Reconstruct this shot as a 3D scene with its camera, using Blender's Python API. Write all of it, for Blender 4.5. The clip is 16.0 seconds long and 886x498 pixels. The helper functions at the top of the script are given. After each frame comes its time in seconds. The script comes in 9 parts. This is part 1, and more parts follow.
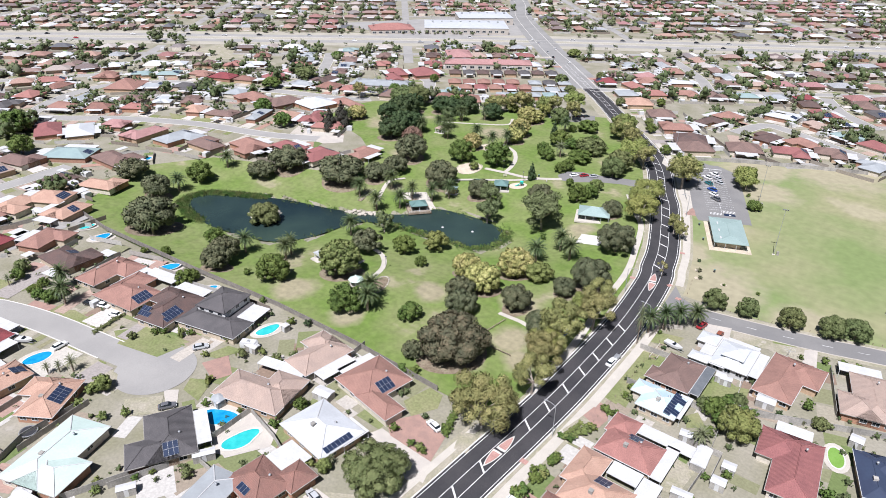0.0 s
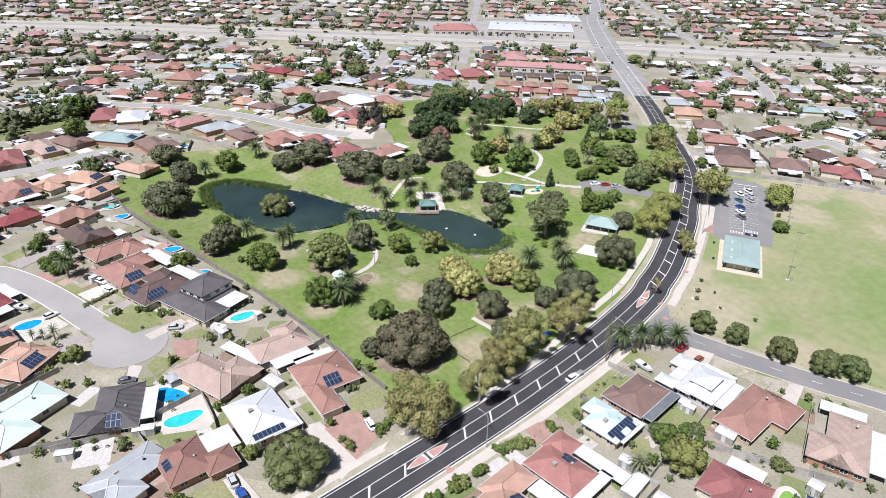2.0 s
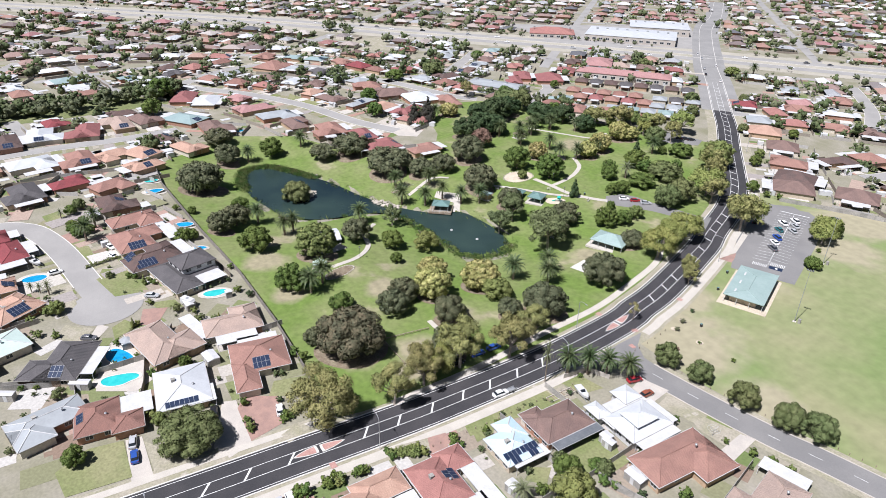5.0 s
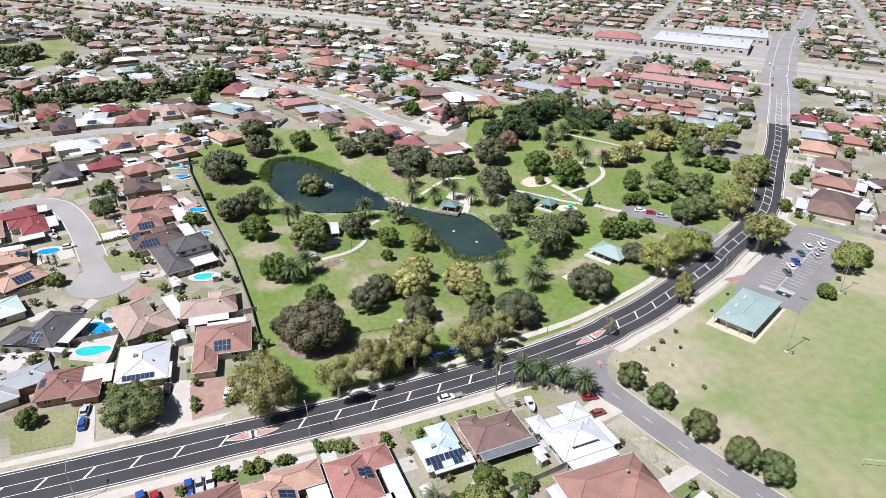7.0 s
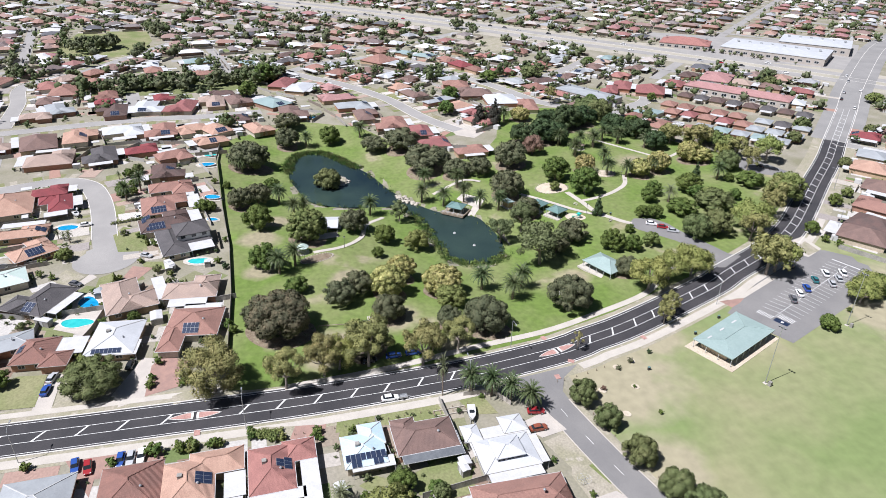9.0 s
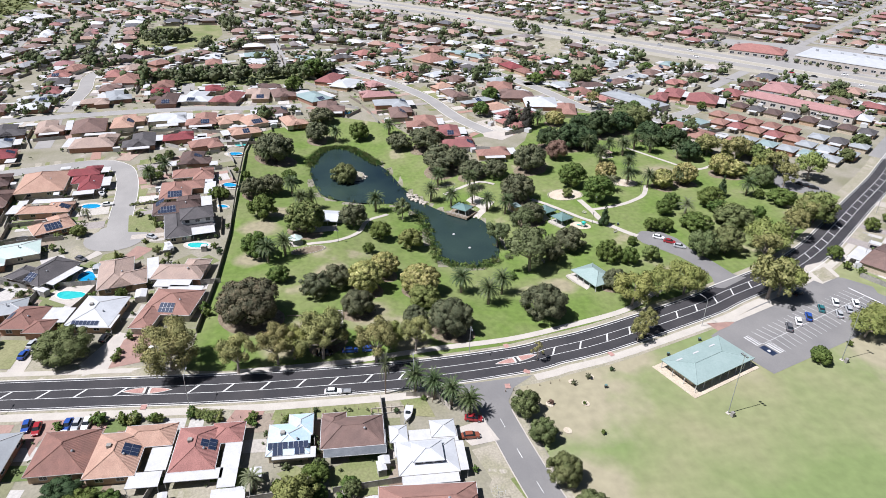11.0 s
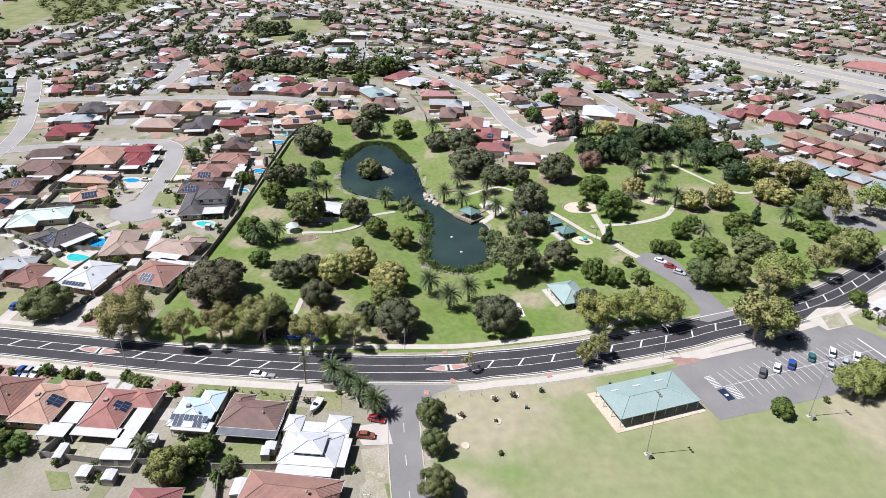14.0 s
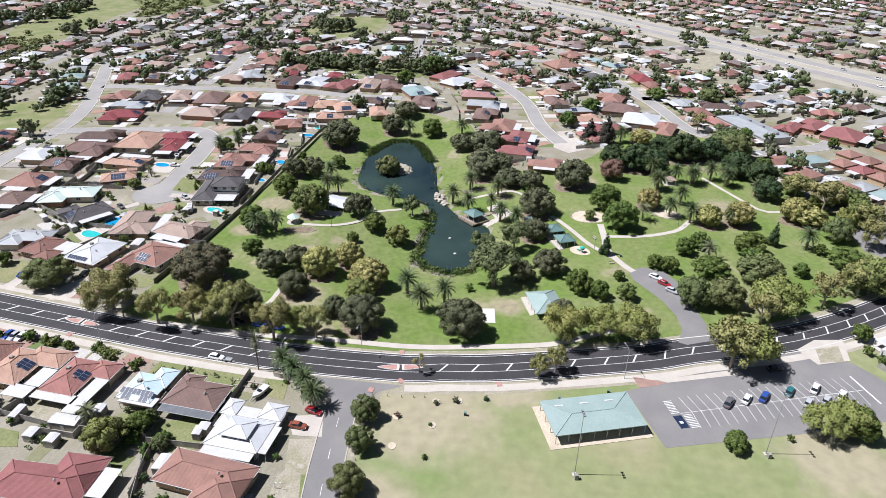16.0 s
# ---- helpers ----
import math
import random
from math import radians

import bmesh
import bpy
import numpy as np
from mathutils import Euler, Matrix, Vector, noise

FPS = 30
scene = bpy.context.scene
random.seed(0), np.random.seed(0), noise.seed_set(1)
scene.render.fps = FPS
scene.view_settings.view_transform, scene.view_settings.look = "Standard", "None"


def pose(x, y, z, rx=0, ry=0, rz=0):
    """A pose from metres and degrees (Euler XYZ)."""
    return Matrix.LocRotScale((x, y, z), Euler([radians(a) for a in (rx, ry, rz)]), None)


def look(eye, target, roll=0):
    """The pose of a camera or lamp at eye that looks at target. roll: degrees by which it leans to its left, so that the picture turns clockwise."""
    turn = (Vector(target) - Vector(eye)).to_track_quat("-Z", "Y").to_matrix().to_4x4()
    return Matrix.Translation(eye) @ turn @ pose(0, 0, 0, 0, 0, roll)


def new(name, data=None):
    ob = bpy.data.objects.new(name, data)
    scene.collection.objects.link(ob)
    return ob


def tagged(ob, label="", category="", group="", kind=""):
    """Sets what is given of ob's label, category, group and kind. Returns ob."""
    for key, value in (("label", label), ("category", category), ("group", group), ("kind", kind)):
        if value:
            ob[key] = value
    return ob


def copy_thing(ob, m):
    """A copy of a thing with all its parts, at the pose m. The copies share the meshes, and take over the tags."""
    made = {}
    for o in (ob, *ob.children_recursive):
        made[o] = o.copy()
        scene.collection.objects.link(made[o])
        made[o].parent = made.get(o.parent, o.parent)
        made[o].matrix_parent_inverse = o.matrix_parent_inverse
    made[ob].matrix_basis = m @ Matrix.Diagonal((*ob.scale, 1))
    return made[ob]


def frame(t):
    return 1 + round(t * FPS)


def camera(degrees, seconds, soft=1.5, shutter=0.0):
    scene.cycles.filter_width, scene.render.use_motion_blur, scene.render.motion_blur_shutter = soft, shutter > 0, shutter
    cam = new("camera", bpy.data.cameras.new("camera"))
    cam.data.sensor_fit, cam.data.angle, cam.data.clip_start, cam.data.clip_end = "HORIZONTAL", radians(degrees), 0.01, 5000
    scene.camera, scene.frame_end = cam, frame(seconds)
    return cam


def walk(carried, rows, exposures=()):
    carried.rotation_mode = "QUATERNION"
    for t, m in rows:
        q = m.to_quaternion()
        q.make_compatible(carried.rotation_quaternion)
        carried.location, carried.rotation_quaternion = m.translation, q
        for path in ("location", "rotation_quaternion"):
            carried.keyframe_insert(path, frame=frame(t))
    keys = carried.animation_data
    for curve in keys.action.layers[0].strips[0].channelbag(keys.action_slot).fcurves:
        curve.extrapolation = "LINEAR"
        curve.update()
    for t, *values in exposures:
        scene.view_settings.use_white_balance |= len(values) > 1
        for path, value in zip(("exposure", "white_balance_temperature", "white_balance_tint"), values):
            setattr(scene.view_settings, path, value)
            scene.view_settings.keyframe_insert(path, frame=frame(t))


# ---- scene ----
cam = camera(67.9, 16.0, 0.8)
METRES, EYE, TILT, LEAN, TURN = 260.0, 112.3, 0.0, 0.0, 39.0
ROWS = [
    (0.0, 0.0, 0.0, 0.0, 0.49, -27.84, -0.92),
    (0.5, 0.032, 0.0021, 0.0001, 2.56, -27.84, -0.93),
    (1.0, 0.0617, 0.0052, -0.0002, 4.51, -27.84, -0.94),
    (1.5, 0.0933, 0.0094, -0.0007, 6.64, -27.84, -0.95),
    (2.0, 0.1229, 0.0145, -0.001, 8.61, -27.84, -0.98),
    (2.5, 0.1547, 0.0211, -0.0007, 10.73, -27.85, -0.98),
    (3.0, 0.1839, 0.0283, -0.0007, 12.7, -27.84, -0.96),
    (3.5, 0.2146, 0.0368, -0.001, 14.8, -27.86, -1.01),
    (4.0, 0.243, 0.046, -0.0017, 16.77, -27.88, -1.03),
    (6.5, 0.3848, 0.1089, -0.0034, 26.96, -27.92, -1.12),
    (7.0, 0.4109, 0.1237, -0.003, 28.93, -27.96, -1.13),
    (7.5, 0.4386, 0.1408, -0.0027, 31.05, -27.99, -1.14),
    (8.0, 0.4637, 0.1576, -0.0023, 33.02, -28.02, -1.14),
    (8.5, 0.4882, 0.1753, -0.0017, 34.96, -28.04, -1.16),
    (9.0, 0.5122, 0.1936, -0.0011, 36.9, -28.08, -1.16),
    (11.5, 0.6278, 0.3011, 0.0009, 47.0, -28.24, -1.1),
    (12.0, 0.6479, 0.3243, 0.0016, 48.98, -28.26, -1.08),
    (12.5, 0.6686, 0.3499, 0.0022, 51.11, -28.25, -1.08),
    (13.0, 0.6868, 0.3744, 0.0026, 53.08, -28.27, -1.08),
    (13.5, 0.7055, 0.4015, 0.003, 55.14, -28.3, -1.1),
    (14.0, 0.7219, 0.4272, 0.0031, 57.07, -28.33, -1.1),
    (14.5, 0.7388, 0.4558, 0.0035, 59.21, -28.37, -1.1),
    (15.0, 0.7535, 0.4828, 0.0039, 61.19, -28.4, -1.1),
    (15.5, 0.7682, 0.5125, 0.0042, 63.33, -28.42, -1.11),
    (16.0, 0.781, 0.5406, 0.0045, 65.28, -28.46, -1.09),
]
walk(cam, [(t, pose(0, 0, EYE, TILT, LEAN, TURN) @ pose(METRES * x, METRES * y, METRES * z, 90 + pitch, roll, yaw)) for t, x, y, z, yaw, pitch, roll in ROWS], [(0.0, 0.57, 5980, 15), (16.0, 0.51, 5980, 15)])

# ---- light ----
SUN = Vector((2.7, -10.7, 18.0)).normalized()
sun = new("sun", bpy.data.lights.new("sun", "SUN"))
sun.data.energy, sun.data.angle, sun.data.color = 5.0, radians(0.55), (1.0, 0.97, 0.93)
sun.matrix_world = look(SUN * 500, (0, 0, 0))
world = bpy.data.worlds.new("sky")
scene.world = world
world.use_nodes = True
sky = world.node_tree.nodes.new("ShaderNodeTexSky")
sky.sky_type, sky.sun_disc = "NISHITA", False
sky.sun_elevation, sky.sun_rotation = math.asin(SUN.z), math.atan2(SUN.x, SUN.y)
world.node_tree.links.new(sky.outputs[0], world.node_tree.nodes["Background"].inputs[0])
world.node_tree.nodes["Background"].inputs[1].default_value = 0.027


# ---- materials ----
def rgb(c):
    return (c[0], c[1], c[2], 1.0)


def mat(name, c1, c2=None, c3=None, rough=0.85, patch=0.15, grain=3.0, bump=0.15, vary=0.0, source="position",
        metal=0.0, spec=0.3, rows=0.0, sharp=0.25, wear=0.18):
    """A surface of two or three colours mixed by large patches, with fine grain, wear and relief."""
    m = bpy.data.materials.new(name)
    m.use_nodes = True
    nt = m.node_tree
    n, l = nt.nodes, nt.links
    b = n["Principled BSDF"]
    b.inputs["Roughness"].default_value, b.inputs["Metallic"].default_value = rough, metal
    b.inputs["Specular IOR Level"].default_value = spec
    geo = n.new("ShaderNodeNewGeometry")
    big = n.new("ShaderNodeTexNoise")
    big.inputs["Scale"].default_value, big.inputs["Detail"].default_value = patch, 5
    fine = n.new("ShaderNodeTexNoise")
    fine.inputs["Scale"].default_value, fine.inputs["Detail"].default_value = grain, 4
    for t in (big, fine):
        l.new(geo.outputs["Position"], t.inputs["Vector"])
    ramp = n.new("ShaderNodeValToRGB")
    e = ramp.color_ramp.elements
    e[0].position, e[0].color = 0.5 - sharp / 2, rgb(c1)
    e[1].position, e[1].color = 0.5 + sharp / 2, rgb(c2 or c1)
    if c3:
        k = e.new(0.5 + sharp * 0.75)
        k.color = rgb(c3)
    l.new(big.outputs["Fac"], ramp.inputs["Fac"])
    hsv = n.new("ShaderNodeHueSaturation")
    l.new(ramp.outputs["Color"], hsv.inputs["Color"])
    val = n.new("ShaderNodeMapRange")
    val.inputs["From Min"].default_value, val.inputs["From Max"].default_value = 0.3, 0.7
    val.inputs["To Min"].default_value, val.inputs["To Max"].default_value = 1 - wear, 1 + wear
    l.new(fine.outputs["Fac"], val.inputs["Value"])
    last = val.outputs[0]
    if vary:
        rnd = n.new("ShaderNodeObjectInfo").outputs["Random"] if source == "object" else geo.outputs["Random Per Island"]
        more = n.new("ShaderNodeMapRange")
        more.inputs["To Min"].default_value, more.inputs["To Max"].default_value = 1 - vary, 1 + vary
        l.new(rnd, more.inputs["Value"])
        mul = n.new("ShaderNodeMath")
        mul.operation = "MULTIPLY"
        l.new(last, mul.inputs[0])
        l.new(more.outputs[0], mul.inputs[1])
        last = mul.outputs[0]
    l.new(last, hsv.inputs["Value"])
    l.new(hsv.outputs["Color"], b.inputs["Base Color"])
    if bump:
        bp = n.new("ShaderNodeBump")
        bp.inputs["Strength"].default_value, bp.inputs["Distance"].default_value = bump, 0.1
        height = fine.outputs["Fac"]
        if rows:
            wave = n.new("ShaderNodeTexWave")
            wave.bands_direction = "Z"
            wave.inputs["Scale"].default_value, wave.inputs["Distortion"].default_value = rows, 0.4
            l.new(geo.outputs["Position"], wave.inputs["Vector"])
            add = n.new("ShaderNodeMath")
            l.new(wave.outputs["Fac"], add.inputs[0])
            l.new(fine.outputs["Fac"], add.inputs[1])
            height = add.outputs[0]
        l.new(height, bp.inputs["Height"])
        l.new(bp.outputs["Normal"], b.inputs["Normal"])
    return m


def choices(name, colours, rough=0.8, cell=0.0, wear=0.15, source="island", patch=0.35):
    """A surface that takes one of several colours per piece (or per lot of ground), with grain."""
    m = mat(name, (1, 1, 1), rough=rough, wear=wear, grain=1.5)
    nt = m.node_tree
    n, l = nt.nodes, nt.links
    hsv = next(k for k in n if k.bl_idname == "ShaderNodeHueSaturation")
    ramp = n.new("ShaderNodeValToRGB")
    ramp.color_ramp.interpolation = "CONSTANT"
    e = ramp.color_ramp.elements
    e[0].position, e[0].color = 0.0, rgb(colours[0])
    e[1].position, e[1].color = 1.0 / len(colours), rgb(colours[1])
    for i, c in enumerate(colours[2:]):
        e.new((i + 2) / len(colours)).color = rgb(c)
    geo = next(k for k in n if k.bl_idname == "ShaderNodeNewGeometry")
    if cell:
        vor = n.new("ShaderNodeTexVoronoi")
        vor.inputs["Scale"].default_value = cell
        vor.distance = "CHEBYCHEV"
        warp = n.new("ShaderNodeTexNoise")
        warp.inputs["Scale"].default_value = patch
        mixv = n.new("ShaderNodeVectorMath")
        mixv.operation = "MULTIPLY_ADD"
        mixv.inputs[1].default_value = (1.6, 1.6, 0)
        l.new(geo.outputs["Position"], warp.inputs["Vector"])
        l.new(warp.outputs["Color"], mixv.inputs[0])
        l.new(geo.outputs["Position"], mixv.inputs[2])
        flat = n.new("ShaderNodeVectorMath")
        flat.operation = "MULTIPLY"
        flat.inputs[1].default_value = (1, 1, 0)
        l.new(mixv.outputs[0], flat.inputs[0])
        l.new(flat.outputs[0], vor.inputs["Vector"])
        sep = n.new("ShaderNodeSeparateColor")
        l.new(vor.outputs["Color"], sep.inputs[0])
        l.new(sep.outputs[0], ramp.inputs["Fac"])
    elif source == "object":
        l.new(n.new("ShaderNodeObjectInfo").outputs["Random"], ramp.inputs["Fac"])
    else:
        l.new(geo.outputs["Random Per Island"], ramp.inputs["Fac"])
    l.new(ramp.outputs["Color"], hsv.inputs["Color"])
    return m


M_LOTS = mat("suburban_ground", (0.2, 0.192, 0.125), (0.3, 0.275, 0.225), (0.41, 0.385, 0.35), rough=0.95, patch=0.09, grain=1.4, bump=0.2, sharp=0.42, wear=0.12)
M_LAWN = mat("park_lawn", (0.125, 0.185, 0.04), (0.18, 0.208, 0.078), (0.27, 0.252, 0.15), rough=0.95, patch=0.05, grain=0.5, bump=0.2, sharp=0.24, wear=0.16)
M_FIELD = mat("field_grass", (0.175, 0.225, 0.085), (0.26, 0.255, 0.14), (0.325, 0.295, 0.195), rough=0.95, patch=0.022, grain=0.35, bump=0.2, sharp=0.22, wear=0.1)


def worn_places(m, bare, places):
    """Bare earth in a grass material round given places (x, y, radius), with ragged edges."""
    n, l = m.node_tree.nodes, m.node_tree.links
    hsv = next(k for k in n if k.bl_idname == "ShaderNodeHueSaturation")
    ramp = hsv.inputs["Color"].links[0].from_socket
    geo = next(k for k in n if k.bl_idname == "ShaderNodeNewGeometry")
    rag = n.new("ShaderNodeTexNoise")
    rag.inputs["Scale"].default_value, rag.inputs["Detail"].default_value = 0.12, 5
    l.new(geo.outputs["Position"], rag.inputs["Vector"])
    last = None
    for x, y, r in places:
        dist = n.new("ShaderNodeVectorMath")
        dist.operation = "DISTANCE"
        dist.inputs[1].default_value = (x, y, 0)
        l.new(geo.outputs["Position"], dist.inputs[0])
        mr = n.new("ShaderNodeMapRange")
        mr.inputs["From Min"].default_value, mr.inputs["From Max"].default_value = r * 1.25, r * 0.35
        l.new(dist.outputs["Value"], mr.inputs["Value"])
        if last is None:
            last = mr.outputs[0]
        else:
            mx = n.new("ShaderNodeMath")
            mx.operation = "MAXIMUM"
            l.new(last, mx.inputs[0])
            l.new(mr.outputs[0], mx.inputs[1])
            last = mx.outputs[0]
    add = n.new("ShaderNodeMath")
    l.new(last, add.inputs[0])
    l.new(rag.outputs["Fac"], add.inputs[1])
    cut = n.new("ShaderNodeMapRange")
    cut.inputs["From Min"].default_value, cut.inputs["From Max"].default_value = 0.8, 1.3
    l.new(add.outputs[0], cut.inputs["Value"])
    mix = n.new("ShaderNodeMix")
    mix.data_type = "RGBA"
    l.new(cut.outputs[0], mix.inputs["Factor"])
    l.new(ramp, mix.inputs["A"])
    mix.inputs["B"].default_value = rgb(bare)
    l.new(mix.outputs["Result"], hsv.inputs["Color"])


worn_places(M_FIELD, (0.315, 0.285, 0.19), [(-52, 203, 24), (-66, 222, 12), (-20, 199, 14), (-60, 300, 16), (-72, 330, 22), (-40, 350, 30), (-82, 262, 8)])
worn_places(M_LAWN, (0.28, 0.25, 0.16), [(-153, 112, 9), (-83, 135, 8), (-91, 152, 9), (-118, 140, 8), (-105, 216, 7), (-76, 128, 6), (-240, 215, 10), (-215, 232, 8), (-255, 262, 14), (-200, 290, 12), (-85, 245, 8), (-170, 118, 7), (-128, 112, 7), (-88, 118, 7), (-190, 200, 5), (-75, 165, 6)])
M_GREEN = mat("irrigated_grass", (0.155, 0.185, 0.068), (0.235, 0.23, 0.12), rough=0.95, patch=0.08, grain=1.5, bump=0.3)
M_PALE = mat("pale_sandy_reserve", (0.39, 0.36, 0.3), (0.33, 0.31, 0.25), (0.27, 0.265, 0.185), rough=0.95, patch=0.05, grain=1.0, bump=0.2, sharp=0.3, wear=0.12)
M_SCRUB = mat("scrub_floor", (0.13, 0.155, 0.06), (0.18, 0.19, 0.085), (0.23, 0.21, 0.13), rough=0.95, patch=0.06, grain=0.8, bump=0.3, sharp=0.3, wear=0.2)
M_DRY = mat("dry_verge", (0.34, 0.308, 0.245), (0.27, 0.255, 0.175), (0.39, 0.355, 0.295), rough=0.95, patch=0.2, grain=2, bump=0.2)
M_SAND = mat("pale_sand", (0.52, 0.46, 0.36), (0.46, 0.39, 0.3), rough=0.95, patch=0.4, grain=4)
M_ROAD = mat("fresh_asphalt", (0.04, 0.039, 0.042), (0.054, 0.051, 0.053), rough=0.8, patch=0.12, grain=6, bump=0.1)
M_OLDROAD = mat("worn_asphalt", (0.185, 0.18, 0.176), (0.215, 0.208, 0.2), rough=0.9, patch=0.1, grain=5, bump=0.05, wear=0.08)
M_STREET = mat("faded_street", (0.275, 0.265, 0.252), (0.315, 0.303, 0.286), rough=0.92, patch=0.08, grain=4, bump=0.05, wear=0.07)
M_HIGHROAD = mat("sun_bleached_asphalt", (0.225, 0.22, 0.212), (0.265, 0.258, 0.247), rough=0.92, patch=0.06, grain=3, bump=0.05, wear=0.1)
M_PATH = mat("concrete_path", (0.48, 0.445, 0.39), (0.44, 0.405, 0.355), rough=0.9, patch=0.3, grain=5, wear=0.08, bump=0.05)
M_PAVE = mat("concrete_paving", (0.47, 0.43, 0.38), (0.42, 0.385, 0.345), rough=0.9, patch=0.3, grain=4, wear=0.08, bump=0.05)
M_KERB = mat("kerb_concrete", (0.55, 0.53, 0.49), rough=0.9, patch=0.6)
M_BRICKPAVE = mat("brick_paving", (0.34, 0.215, 0.175), (0.285, 0.185, 0.155), rough=0.9, patch=0.5, grain=6, wear=0.1)
M_PAINT = mat("road_paint", (0.68, 0.68, 0.66), (0.56, 0.56, 0.545), rough=0.7, patch=0.8)
M_REDPAINT = mat("red_median", (0.42, 0.25, 0.215), (0.37, 0.21, 0.18), rough=0.85, patch=0.6)
M_WATER = mat("lake_water", (0.036, 0.06, 0.05), (0.011, 0.022, 0.027), rough=0.18, patch=0.02, grain=1.6, bump=0.04, spec=0.25, wear=0.05, sharp=0.3)
M_REED = mat("reeds", (0.065, 0.13, 0.028), (0.13, 0.15, 0.05), rough=0.9, patch=0.3, vary=0.4)
M_POOL = mat("pool_water", (0.01, 0.22, 0.45), (0.02, 0.30, 0.52), rough=0.08, patch=0.4, bump=0.1, spec=0.5, wear=0.06)
M_POOLGREEN = mat("turquoise_pool_water", (0.03, 0.40, 0.40), (0.05, 0.48, 0.46), rough=0.08, patch=0.4, bump=0.1, spec=0.5, wear=0.06)
M_ALGAE = mat("green_pool_water", (0.17, 0.31, 0.06), (0.2, 0.34, 0.08), rough=0.1, patch=0.4, bump=0.05, spec=0.5, wear=0.06)
M_ROCK = mat("limestone", (0.42, 0.38, 0.32), (0.30, 0.27, 0.23), rough=0.95, patch=0.8, grain=3, bump=0.6, vary=0.25)
M_MULCH = mat("leaf_mulch", (0.17, 0.13, 0.09), (0.24, 0.2, 0.14), (0.13, 0.14, 0.06), rough=0.95, patch=0.5, grain=2.5, wear=0.25)
M_BARK = mat("bark", (0.16, 0.12, 0.09), (0.24, 0.2, 0.16), rough=0.95, patch=1.5, grain=6, bump=0.5)
M_PALEBARK = mat("pale_bark", (0.34, 0.30, 0.25), (0.22, 0.18, 0.15), rough=0.9, patch=1.2, grain=5, bump=0.3)
M_GLASS = mat("window_glass", (0.02, 0.025, 0.03), rough=0.08, spec=0.5, bump=0, wear=0.02)
M_WHITE = mat("white_painted_metal", (0.53, 0.53, 0.525), (0.48, 0.48, 0.475), rough=0.5, patch=0.5, wear=0.06)
M_STEEL = mat("galvanised_steel", (0.5, 0.51, 0.52), (0.42, 0.43, 0.44), rough=0.45, metal=0.6, patch=0.8)
M_DARK = mat("dark_metal", (0.04, 0.04, 0.045), rough=0.5, patch=1)
M_SLATE = mat("grey_patio_sheeting", (0.12, 0.13, 0.14), (0.15, 0.16, 0.17), rough=0.5, patch=0.6, wear=0.1)
M_TIMBER = mat("weathered_timber", (0.22, 0.17, 0.12), (0.3, 0.25, 0.19), rough=0.9, patch=0.8, grain=5)
M_SOLAR = mat("solar_cells", (0.016, 0.026, 0.055), (0.026, 0.038, 0.075), rough=0.32, spec=0.5, patch=1.0, bump=0, wear=0.1)
M_BRICK = choices("house_walls", [(0.36, 0.2, 0.13), (0.42, 0.3, 0.2), (0.45, 0.38, 0.29), (0.55, 0.5, 0.42), (0.3, 0.17, 0.12)], source="object")
M_FENCE = mat("fibre_cement_fence", (0.34, 0.32, 0.29), (0.26, 0.25, 0.23), rough=0.9, patch=0.4, grain=3, vary=0.2, source="object")
M_DARKFENCE = mat("weathered_board_fence", (0.23, 0.21, 0.185), (0.17, 0.155, 0.14), rough=0.85, patch=0.6)
TILE = dict(rough=0.85, patch=0.35, grain=5, bump=0.5, rows=3.6, wear=0.22)
TIN = dict(rough=0.45, patch=0.25, grain=2, bump=0.08, wear=0.06, spec=0.4)
